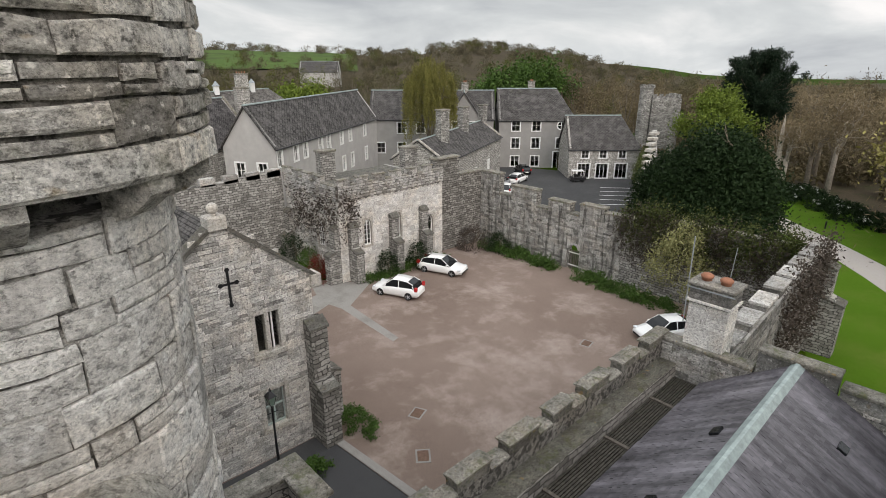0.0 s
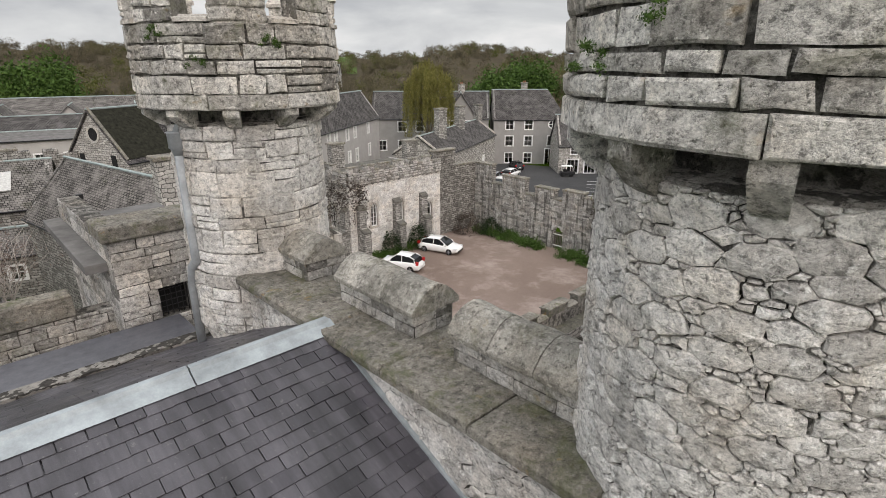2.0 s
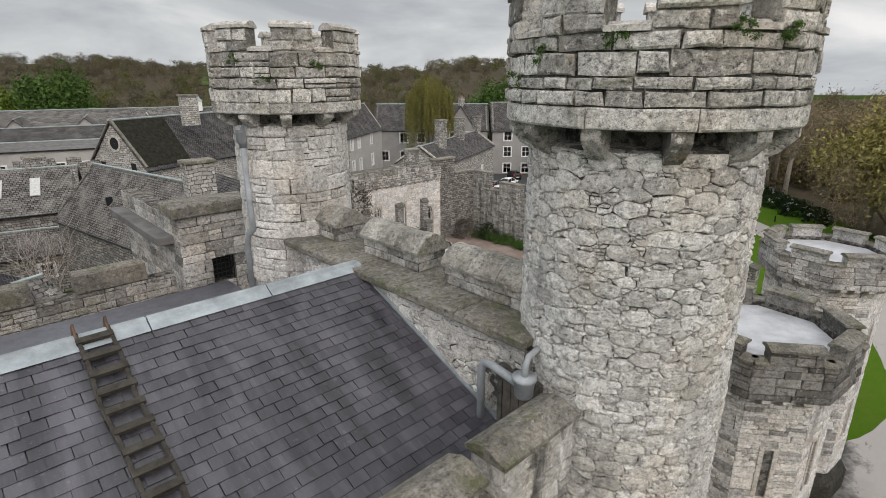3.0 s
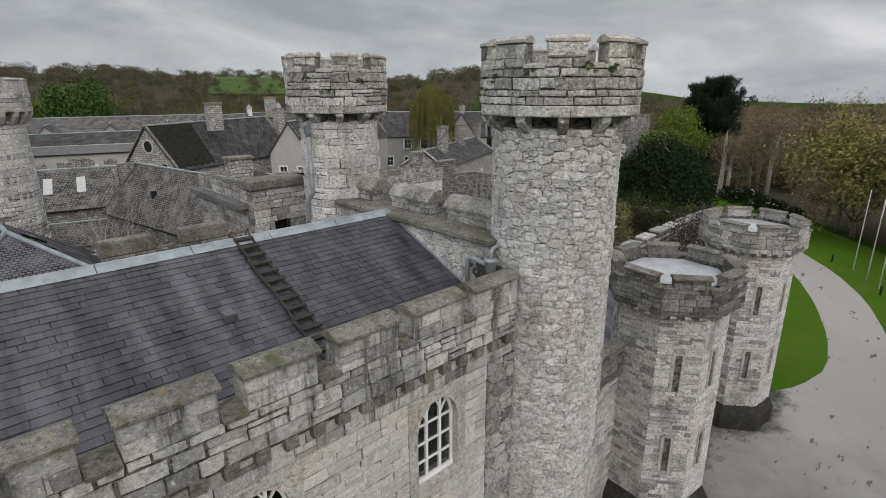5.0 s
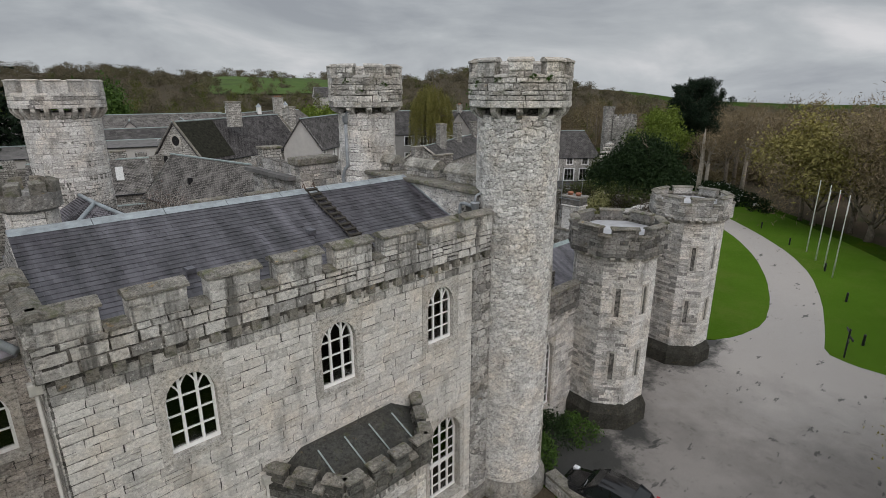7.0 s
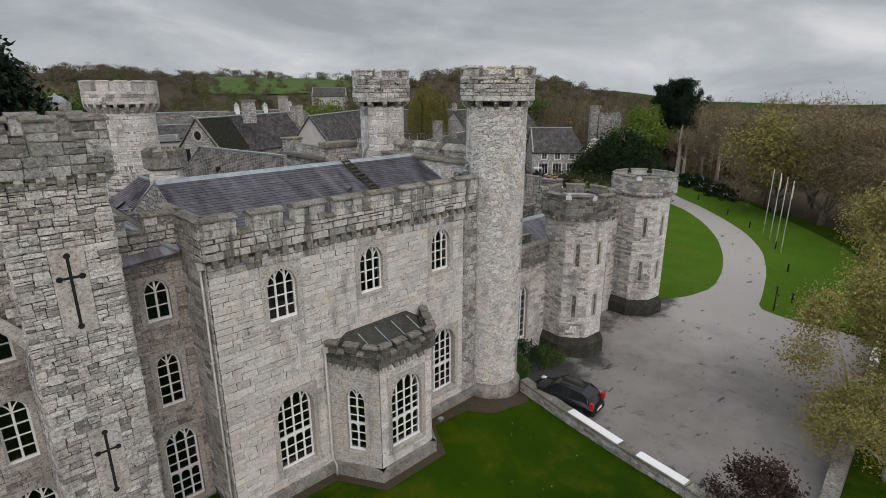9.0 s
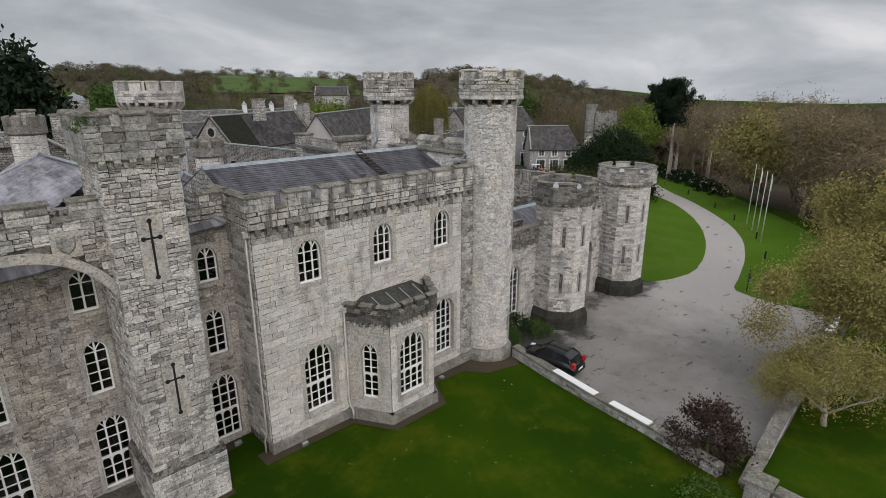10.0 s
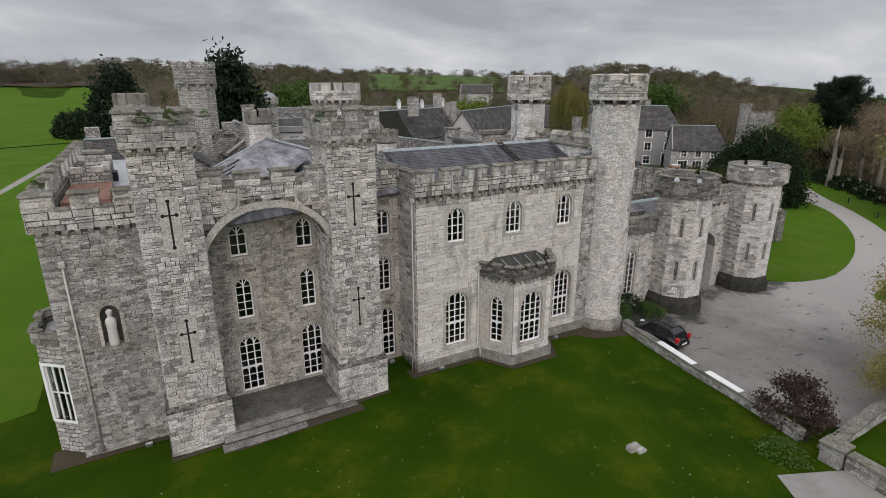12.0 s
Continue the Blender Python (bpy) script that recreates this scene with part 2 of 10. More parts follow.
def ground_material(name, a, b, c, fine, rough=0.95, patch=0.35, bump=0.4, stretch=None):
    """Ground in three tones: broad drift, middle patches and fine grain."""
    k = Nodes(name)
    col = k.mix(k.ramp(k.noise(0.09, 6, 0.62, stretch), [(0.36, 0.0), (0.64, 1.0)]), a, b)
    col = k.mix(k.ramp(k.noise(patch, 6, 0.7, stretch), [(0.50, 0.0), (0.68, 0.85)]), col, c)
    f = k.noise(fine, 5, 0.75)
    col = k.mix(0.5, col, k.ramp(f, [(0.32, 0.22), (0.68, 1.1)]), "MULTIPLY")
    return k.done(col, rough, k.bump(f, bump, 0.03), 0.0, 0.04)


GREY_D, GREY_L, GREY_S = (0.44, 0.425, 0.40), (0.78, 0.755, 0.715), (0.095, 0.092, 0.085)
stone = stone_material("pale_limestone", GREY_D, GREY_L, GREY_S, 0.35, 0.15, 0.6)
stone_dark = stone_material("weathered_limestone", (0.34, 0.33, 0.312), (0.67, 0.652, 0.62), (0.07, 0.068, 0.062), 0.65, 0.5, 0.8)
stone_white = stone_material("whitish_limestone", (0.58, 0.56, 0.53), (0.87, 0.848, 0.81), (0.15, 0.145, 0.132), 0.2, 0.1, 0.8, tone_amount=0.8)
stone_front = stone_material("pale_squared_limestone", (0.53, 0.51, 0.475), (0.74, 0.714, 0.668), (0.14, 0.135, 0.12), 0.28, 0.05, 0.45, grain_amount=0.38, tone_amount=0.7)
stone_parapet = stone_material("streaked_limestone", (0.46, 0.447, 0.42), (0.76, 0.74, 0.70), (0.06, 0.059, 0.054), 0.5, 0.2, 0.6, grain_amount=0.45, drips=0.75)
stone_streaked = stone_material("black_streaked_rubble", (0.30, 0.292, 0.272), (0.64, 0.622, 0.585), (0.05, 0.049, 0.045), 0.8, 0.3, 0.8, drips=0.8)
stone_brown = stone_material("brownish_rubble", (0.40, 0.37, 0.335), (0.70, 0.655, 0.60), (0.085, 0.078, 0.068), 0.55, 0.1, 0.7)
stone_lichen = stone_material("lichened_limestone", (0.43, 0.412, 0.378), (0.82, 0.795, 0.745), (0.085, 0.08, 0.07), 0.45, 0.7, 0.9, grain_amount=0.85)
ashlar = stone_material("dressed_stone", (0.42, 0.40, 0.365), (0.58, 0.555, 0.51), (0.13, 0.125, 0.11), 0.35, 0.1, 0.25, False)
coping = stone_material("lichened_coping_stone", (0.19, 0.18, 0.155), (0.42, 0.395, 0.35), (0.05, 0.05, 0.042), 0.8, 1.0, 0.8, False)
plinth_black = stone_material("near_black_plinth", (0.035, 0.034, 0.029), (0.105, 0.10, 0.086), (0.018, 0.019, 0.014), 0.9, 0.3, 0.6, False)
plinth_stone = stone_material("damp_plinth_stone", (0.10, 0.096, 0.086), (0.24, 0.23, 0.205), (0.045, 0.044, 0.04), 0.8, 0.5, 0.6, False)
mortar = stone_material("old_mortar", (0.10, 0.095, 0.086), (0.40, 0.382, 0.35), (0.05, 0.048, 0.044), 0.6, 0.2, 0.9, False, 0.7)
stone_plinth = stone_material("weathered_plinth_stone", (0.22, 0.21, 0.19), (0.46, 0.44, 0.40), (0.06, 0.058, 0.052), 0.8, 0.5, 0.6, False)
stone_sooty = stone_material("sooty_limestone", (0.17, 0.165, 0.155), (0.42, 0.405, 0.38), (0.05, 0.049, 0.046), 0.95, 0.3, 0.8)
stone_moss = stone_material("mossy_dark_limestone", (0.10, 0.096, 0.085), (0.26, 0.25, 0.225), (0.04, 0.04, 0.033), 0.9, 0.9, 0.8)
mossy_stone = stone_material("mossy_slabs", (0.10, 0.095, 0.08), (0.24, 0.228, 0.195), (0.03, 0.03, 0.024), 0.9, 0.8, 0.9, False)
coping_pale = stone_material("white_lichened_coping", (0.30, 0.285, 0.25), (0.64, 0.61, 0.55), (0.07, 0.067, 0.056), 0.8, 0.6, 0.8, False)
mortar_flush = stone_material("grey_lime_mortar", (0.10, 0.097, 0.09), (0.34, 0.328, 0.305), (0.05, 0.048, 0.044), 0.6, 0.1, 0.7, False, 0.6)
mortar_pale = stone_material("pale_lime_mortar", (0.22, 0.21, 0.195), (0.60, 0.578, 0.535), (0.06, 0.057, 0.052), 0.45, 0.1, 0.9, False, 0.75)
rubble = rubble_material("far_rubble_walling", (0.20, 0.19, 0.175), (0.48, 0.465, 0.43), (0.07, 0.068, 0.062), 3.0, 0.7)
rubble_pale = rubble_material("pale_far_walling", (0.30, 0.285, 0.26), (0.56, 0.54, 0.50), (0.12, 0.115, 0.10), 2.8, 0.3)
rubble_dark = rubble_material("dark_far_walling", (0.15, 0.14, 0.126), (0.40, 0.382, 0.352), (0.05, 0.048, 0.042), 2.8, 0.9)
slate = slate_material("blue_grey_slate", (0.036, 0.034, 0.041), (0.066, 0.063, 0.072))
# slate paled to lilac: the sky's reflection is put into its colour
slate_sky_sheen = slate_material("slate_with_painted_sky_sheen", (0.15, 0.142, 0.158), (0.235, 0.222, 0.242), True, 0.2, 0.4)
slate_violet = far_slate_material("violet_grey_slating", (0.10, 0.095, 0.105), (0.16, 0.15, 0.165), (1, 0), 0.16, 0.25, 0.1)
slate_far = far_slate_material("grey_slating", (0.066, 0.062, 0.060), (0.120, 0.113, 0.109), (1, 0))
slate_far_y = far_slate_material("grey_slating_cross", (0.066, 0.062, 0.060), (0.124, 0.117, 0.113), (0, 1))
slate_brown_y = far_slate_material("brown_grey_slating_cross", (0.085, 0.079, 0.073), (0.205, 0.190, 0.177), (0, 1), 0.26, 0.3, 0.4)
slate_chapel = far_slate_material("chapel_slating", (0.058, 0.054, 0.054), (0.108, 0.101, 0.100), (0.9, 0.43), 0.24, 0.3, 0.15)
felt_roof = plain_material("grey_felt_roof", (0.15, 0.145, 0.14), 0.9, 0.0, 0.3, 1.5, 0.2)
slate_brown = far_slate_material("brown_grey_slating", (0.085, 0.079, 0.073), (0.205, 0.190, 0.177), (1, 0), 0.26, 0.3, 0.4)
lead = plain_material("weathered_lead", (0.29, 0.325, 0.34), 0.55, 0.15, 0.3, 3.0, 0.15)
lead_dark = plain_material("dark_lead", (0.11, 0.112, 0.125), 0.5, 0.1, 0.25, 5.0, 0.1)
lead_green = plain_material("green_grey_lead", (0.30, 0.36, 0.35), 0.55, 0.1, 0.3, 3.0, 0.15)
lead_flat = plain_material("wet_lead_flat", (0.42, 0.425, 0.44), 0.3, 0.0, 0.2, 1.2, 0.1)
lead_wet = plain_material("pale_puddled_lead", (0.45, 0.455, 0.47), 0.28, 0.0, 0.35, 0.9, 0.08)
white_paint = plain_material("white_paint", (0.78, 0.78, 0.76), 0.45, 0.0, 0.08, 9.0, 0.05)
wood_grey = plain_material("weathered_board", (0.12, 0.105, 0.09), 0.8, 0.0, 0.4, 8.0, 0.5, 70.0)
wood_moss = plain_material("mossy_timber", (0.055, 0.05, 0.042), 0.9, 0.0, 0.45, 7.0, 0.6, 60.0)
iron_black = plain_material("black_ironwork", (0.018, 0.018, 0.02), 0.45, 0.3, 0.3)
iron_pipe = plain_material("grey_painted_pipe", (0.27, 0.29, 0.30), 0.45, 0.0, 0.25, 4.0, 0.15)
render_grey = plain_material("grey_render", (0.30, 0.29, 0.275), 0.9, 0.0, 0.10, 0.8, 0.1)
render_pale = plain_material("pale_render", (0.42, 0.405, 0.385), 0.9, 0.0, 0.10, 0.8, 0.1)
terracotta = plain_material("terracotta", (0.30, 0.135, 0.085), 0.8, 0.0, 0.25, 5.0, 0.2)
# near-black stand-in for the shade inside slits, openings and rooms
gap_shade = plain_material("painted_gap_shade", (0.02, 0.02, 0.02), 0.9)
blind = plain_material("pale_pane_filler", (0.5, 0.5, 0.48), 0.8)
statue_stone = plain_material("pale_statue_stone", (0.55, 0.54, 0.50), 0.85, 0.0, 0.2, 8.0, 0.3)
rust = plain_material("rusty_ironwork", (0.15, 0.095, 0.07), 0.85, 0.0, 0.4, 9.0, 0.4)

grass = ground_material("mown_grass", (0.016, 0.044, 0.0014), (0.034, 0.075, 0.002), (0.064, 0.084, 0.004), 30, 0.95, 0.35, 0.9)
grass_fresh = ground_material("fresh_spring_grass", (0.060, 0.130, 0.009), (0.077, 0.155, 0.013), (0.098, 0.150, 0.022), 40, 0.95, 0.2, 0.5)
gravel = ground_material("courtyard_gravel", (0.215, 0.160, 0.133), (0.275, 0.210, 0.178), (0.40, 0.325, 0.285), 22, 0.85, 0.33, 0.25)
def tarmac_material(name, a, b, c, blackish, spots):
    """Worn tarmac, paler towards the drive, darker in ragged patches about the wall feet and in scattered blots."""
    k = Nodes(name)
    col = k.mix(k.ramp(k.noise(0.07, 6, 0.65), [(0.34, 0.0), (0.56, 1.0)]), a, b)
    col = k.mix(k.ramp(k.noise(0.9, 6, 0.75), [(0.56, 0.0), (0.68, 0.6)]), col, c)
    far = k.n("ShaderNodeVectorMath")
    far.operation = "DISTANCE"
    k.to(k.pos, far.inputs[0])
    far.inputs[1].default_value = (52.0, 0.0, -1.8)
    lane = k.math("MULTIPLY", k.math("ADD", far.outputs["Value"], k.math("MULTIPLY", k.noise(0.25, 5, 0.7), 16.0)), 0.02)
    col = k.mix(k.ramp(lane, [(0.80, 0.8), (1.12, 0.0)]), col, (0.46, 0.425, 0.395))
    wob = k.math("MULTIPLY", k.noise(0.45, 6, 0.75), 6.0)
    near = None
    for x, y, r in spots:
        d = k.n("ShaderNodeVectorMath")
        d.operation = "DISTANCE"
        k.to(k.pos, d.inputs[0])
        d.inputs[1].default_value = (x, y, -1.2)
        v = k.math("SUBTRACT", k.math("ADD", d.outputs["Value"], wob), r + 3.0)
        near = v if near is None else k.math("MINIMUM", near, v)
    col = k.mix(k.ramp(near, [(0.0, 0.85), (0.75, 0.35), (1.0, 0.0)]), col, blackish)
    blot = k.noise(0.9, 5, 0.6, (0.6, 1.6, 1.0))
    col = k.mix(k.ramp(blot, [(0.63, 0.0), (0.67, 0.7)]), col, blackish)
    f = k.noise(35, 5, 0.75)
    col = k.mix(0.45, col, k.ramp(f, [(0.3, 0.45), (0.7, 1.05)]), "MULTIPLY")
    return k.done(col, 0.75, k.bump(f, 0.25, 0.02))


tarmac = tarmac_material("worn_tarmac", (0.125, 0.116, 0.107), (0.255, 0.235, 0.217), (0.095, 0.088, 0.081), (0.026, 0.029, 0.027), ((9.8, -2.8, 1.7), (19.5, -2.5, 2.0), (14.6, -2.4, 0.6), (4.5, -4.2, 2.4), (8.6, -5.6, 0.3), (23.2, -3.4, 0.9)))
tarmac_dark = ground_material("dark_tarmac", (0.070, 0.070, 0.072), (0.085, 0.085, 0.085), (0.10, 0.10, 0.098), 40, 0.8, 0.2, 0.2)
concrete = ground_material("pale_concrete", (0.30, 0.285, 0.265), (0.35, 0.335, 0.31), (0.24, 0.225, 0.205), 30, 0.85, 0.5, 0.2)
earth = ground_material("woodland_floor", (0.070, 0.056, 0.040), (0.090, 0.072, 0.050), (0.055, 0.062, 0.028), 12, 0.95, 0.3, 0.5)
field = ground_material("far_fields", (0.075, 0.125, 0.035), (0.095, 0.145, 0.045), (0.06, 0.075, 0.035), 2, 0.95, 0.02, 0.1)

glass_k = Nodes("window_glass")
glass_k.b.inputs["Transmission Weight"].default_value = 1.0
glass_k.b.inputs["IOR"].default_value = 1.45
glass = glass_k.done((0.80, 0.84, 0.83), 0.03, glass_k.bump(glass_k.noise(2.2, 2), 0.06, 0.02))
car_glass = plain_material("tinted_car_glass", (0.012, 0.014, 0.015), 0.06, 0.0, 0.1, 3.0, 0.0)
car_white = plain_material("white_car_paint", (0.80, 0.80, 0.79), 0.22, 0.0, 0.03, 3.0, 0.0)
car_black = plain_material("black_car_paint", (0.010, 0.010, 0.011), 0.15, 0.0, 0.1, 3.0, 0.0)
car_silver = plain_material("silver_car_paint", (0.36, 0.37, 0.38), 0.25, 0.5, 0.05, 3.0, 0.0)
rubber = plain_material("tyre_rubber", (0.018, 0.018, 0.018), 0.8)
alloy = plain_material("alloy_rim", (0.42, 0.43, 0.44), 0.3, 0.8, 0.1)
red_lamp = plain_material("red_lamp_plastic", (0.45, 0.02, 0.02), 0.2)
clear_lamp = plain_material("clear_lamp_plastic", (0.7, 0.72, 0.74), 0.12)
plate_white = plain_material("plain_plate", (0.7, 0.7, 0.66), 0.4)

bark = plain_material("grey_brown_bark", (0.16, 0.135, 0.105), 0.9, 0.0, 0.4, 3.0, 0.6, 30.0)
bark_pale = plain_material("pale_dead_bark", (0.34, 0.30, 0.25), 0.9, 0.0, 0.35, 3.0, 0.5, 30.0)
bark_white = plain_material("whitish_birch_bark", (0.45, 0.41, 0.37), 0.85, 0.0, 0.3, 6.0, 0.3, 30.0)
leaf_yew = leaf_material("yew_foliage", (0.012, 0.026, 0.009), (0.024, 0.044, 0.015))
leaf_pine = leaf_material("dark_conifer_foliage", (0.008, 0.018, 0.010), (0.024, 0.042, 0.022))
leaf_fresh = leaf_material("fresh_green_leaves", (0.075, 0.115, 0.015), (0.19, 0.25, 0.045))
leaf_green = leaf_material("mid_green_leaves", (0.035, 0.075, 0.014), (0.085, 0.15, 0.035))
leaf_bud = leaf_material("yellow_brown_buds", (0.19, 0.165, 0.05), (0.36, 0.315, 0.11))
leaf_willow = leaf_material("yellow_willow_leaves", (0.13, 0.125, 0.03), (0.24, 0.225, 0.07))
leaf_copper = leaf_material("coppery_leaves", (0.030, 0.020, 0.016), (0.085, 0.055, 0.045))
leaf_red = leaf_material("red_leaves", (0.10, 0.02, 0.015), (0.26, 0.05, 0.03))
leaf_ivy = leaf_material("ivy_leaves", (0.03, 0.045, 0.012), (0.11, 0.125, 0.04))
leaf_ivy_pale = leaf_material("pale_ivy_leaves", (0.16, 0.16, 0.06), (0.36, 0.36, 0.17))
twig_brown = leaf_material("bare_brown_twigs", (0.16, 0.125, 0.075), (0.28, 0.215, 0.13))
twig_vine = leaf_material("bare_vine_twigs", (0.05, 0.038, 0.03), (0.10, 0.08, 0.065))
def wood_material(name, tones, green, amount):
    """A wood seen from afar: tones that change from tree to tree."""
    k = Nodes(name)
    col = k.ramp(k.noise(0.16, 3, 0.6), [(0.36, tones[0]), (0.50, tones[1]), (0.64, tones[2])])
    col = k.mix(k.ramp(k.noise(0.035, 4, 0.6), [(0.62 - 0.2 * amount, 0.0), (0.72 - 0.1 * amount, 0.85)]), col, green)
    col = k.mix(0.55, col, k.ramp(k.piece(), [(0.0, 0.7), (1.0, 1.25)]), "MULTIPLY")
    return k.done(col, 0.8, None, 0.0, 0.05)


wood_far_bare = wood_material("far_bare_wood", ((0.060, 0.054, 0.036), (0.100, 0.088, 0.058), (0.150, 0.130, 0.088)), (0.092, 0.092, 0.036), 0.5)
wood_near_bare = wood_material("near_bare_wood", ((0.085, 0.068, 0.042), (0.140, 0.112, 0.068), (0.195, 0.155, 0.092)), (0.098, 0.094, 0.030), 0.4)
wood_far_green = wood_material("far_leafing_wood", ((0.048, 0.060, 0.016), (0.075, 0.086, 0.024), (0.11, 0.115, 0.034)), (0.095, 0.085, 0.034), 0.3)

# ---- building helpers ----
WORLD = {}                                   # where a thing's or part's own origin lies


def thing(name, at, label, category, group="", kind=""):
    ob = new(name)
    ob.empty_display_size = 0.3
    ob.location = at
    WORLD[ob] = Vector(at)
    return tagged(ob, label, category, group, kind)


class Mesh:
    """Collects vertices and faces of one mesh, in world metres."""

    def __init__(self):
        self.v, self.f = [], []

    def add(self, verts, faces):
        n = len(self.v)
        self.v.extend(tuple(p) for p in verts)
        self.f.extend(tuple(i + n for i in f) for f in faces)
        return self

    def box(self, x0, x1, y0, y1, z0, z1, c=0.0):
        if c <= 0:
            v = [(x, y, z) for z in (z0, z1) for x, y in ((x0, y0), (x1, y0), (x1, y1), (x0, y1))]
            return self.add(v, [(3, 2, 1, 0), (4, 5, 6, 7), (0, 1, 5, 4), (1, 2, 6, 5), (2, 3, 7, 6), (3, 0, 4, 7)])
        rings = [(c, z0), (0, z0 + c), (0, z1 - c), (c, z1)]
        v = [(x, y, z) for i, z in rings for x, y in ((x0 + i, y0 + i), (x1 - i, y0 + i), (x1 - i, y1 - i), (x0 + i, y1 - i))]
        f = [(3, 2, 1, 0), (12, 13, 14, 15)]
        for r in range(3):
            f += [(4 * r + i, 4 * r + (i + 1) % 4, 4 * r + 4 + (i + 1) % 4, 4 * r + 4 + i) for i in range(4)]
        return self.add(v, f)

    def prism(self, poly, z0, z1, grow=0.0):
        """An upright prism over a counter-clockwise outline; grow widens its top."""
        n = len(poly)
        cx, cy = sum(p[0] for p in poly) / n, sum(p[1] for p in poly) / n
        top = [(cx + (x - cx) * (1 + grow), cy + (y - cy) * (1 + grow)) for x, y in poly]
        v = [(*p, z0) for p in poly] + [(*p, z1) for p in top]
        f = [tuple(range(n - 1, -1, -1)), tuple(range(n, 2 * n))]
        f += [(i, (i + 1) % n, n + (i + 1) % n, n + i) for i in range(n)]
        return self.add(v, f)

    def rings(self, rings, cap=True, closed=True):
        """A skin over rings of equally many points."""
        n = len(rings[0])
        v = [p for r in rings for p in r]
        f = []
        for r in range(len(rings) - 1):
            for i in range(n if closed else n - 1):
                f.append((r * n + i, r * n + (i + 1) % n, (r + 1) * n + (i + 1) % n, (r + 1) * n + i))
        if cap:
            f.append(tuple(range(n - 1, -1, -1)))
            f.append(tuple((len(rings) - 1) * n + i for i in range(n)))
        return self.add(v, f)

    def turned(self, cx, cy, profile, seg=24, a0=0.0, cap=True):
        """Rings round an upright axis; profile: radius, height."""
        return self.rings([[(cx + r * math.cos(a0 + math.tau * i / seg), cy + r * math.sin(a0 + math.tau * i / seg), z)
                            for i in range(seg)] for r, z in profile], cap)

    def tube(self, path, radius, seg=8):
        """A round bar along a path; radius: one value, or one for each point."""
        pts = [Vector(p) for p in path]
        rr = radius if isinstance(radius, (list, tuple)) else [radius] * len(pts)
        rings = []
        for i, p in enumerate(pts):
            d = (pts[min(i + 1, len(pts) - 1)] - pts[max(i - 1, 0)]).normalized()
            a = d.orthogonal() if i == 0 else (a - d * a.dot(d))
            a.normalize()
            b = d.cross(a)
            rings.append([p + (a * math.cos(math.tau * k / seg) + b * math.sin(math.tau * k / seg)) * rr[i] for k in range(seg)])
        return self.rings(rings)

    def plate(self, poly3, thick):
        """A flat slab: outline points in space, thickened against its normal."""
        p = [Vector(q) for q in poly3]
        n = (p[1] - p[0]).cross(p[2] - p[0]).normalized() * thick
        k = len(p)
        f = [tuple(range(k)), tuple(range(2 * k - 1, k - 1, -1))]
        f += [(i, k + i, k + (i + 1) % k, (i + 1) % k) for i in range(k)]
        return self.add(p + [q - n for q in p], f)

    def data(self, name, material, smooth=False):
        me = bpy.data.meshes.new(name)
        me.from_pydata(self.v, [], self.f)
        for m in material if isinstance(material, (list, tuple)) else [material]:
            me.materials.append(m)
        if smooth:
            me.polygons.foreach_set("use_smooth", [True] * len(me.polygons))
        me.update()
        return me


def part(name, mesh, material, parent=None, label="", smooth=False, kind="", local=False):
    """Links a mesh as one object under a thing or a part; local: its points count from the parent's origin."""
    ob = new(name, mesh.data(name, material, smooth))
    if parent:
        ob.parent = parent
        if not local:
            ob.matrix_parent_inverse = Matrix.Translation(-WORLD[parent])
    WORLD[ob] = WORLD[parent].copy() if (parent and local) else Vector((0, 0, 0))
    return tagged(ob, label, kind=kind)


def setting(name, mesh, material, label, category, smooth=False):
    ob = new(name, mesh.data(name, material, smooth))
    WORLD[ob] = Vector((0, 0, 0))
    return tagged(ob, label, category, kind="structure")


# ---- surfaces on which stones, slates and windows are laid: (u along, z up, d outwards) ----
class Flat:
    def __init__(self, ax, ay, bx, by):
        self.a = np.array((ax, ay), float)
        d = np.array((bx - ax, by - ay), float)
        self.length = float(np.hypot(*d))
        self.t = d / self.length
        self.n = np.array((self.t[1], -self.t[0]))

    def at(self, u, z, d=0.0):
        u, z, d = np.broadcast_arrays(np.asarray(u, float), np.asarray(z, float), np.asarray(d, float))
        xy = self.a + u[..., None] * self.t + d[..., None] * self.n
        return np.concatenate((xy, z[..., None]), -1)


class Round:
    def __init__(self, cx, cy, r, flare=None):
        self.c, self.r, self.length = np.array((cx, cy), float), r, math.tau * r

    def at(self, u, z, d=0.0):
        u, z, d = np.broadcast_arrays(np.asarray(u, float), np.asarray(z, float), np.asarray(d, float))
        a = u / self.r
        xy = self.c + (self.r + d)[..., None] * np.stack((np.cos(a), np.sin(a)), -1)
        return np.concatenate((xy, z[..., None]), -1)


class Slope:
    """A roof plane: eaves from a to b, v metres up the fall towards the ridge."""

    def __init__(self, a, b, up):
        self.a = np.array(a, float)
        d = np.array(b, float) - self.a
        self.length = float(np.linalg.norm(d))
        self.t = d / self.length
        self.up = np.array(up, float) - self.a
        self.up -= self.t * (self.up @ self.t)
        self.rise = float(np.linalg.norm(self.up))
        self.up /= self.rise
        self.n = np.cross(self.t, self.up)

    def at(self, u, v, d=0.0):
        u, v, d = np.broadcast_arrays(np.asarray(u, float), np.asarray(v, float), np.asarray(d, float))
        return self.a + u[..., None] * self.t + v[..., None] * self.up + d[..., None] * self.n


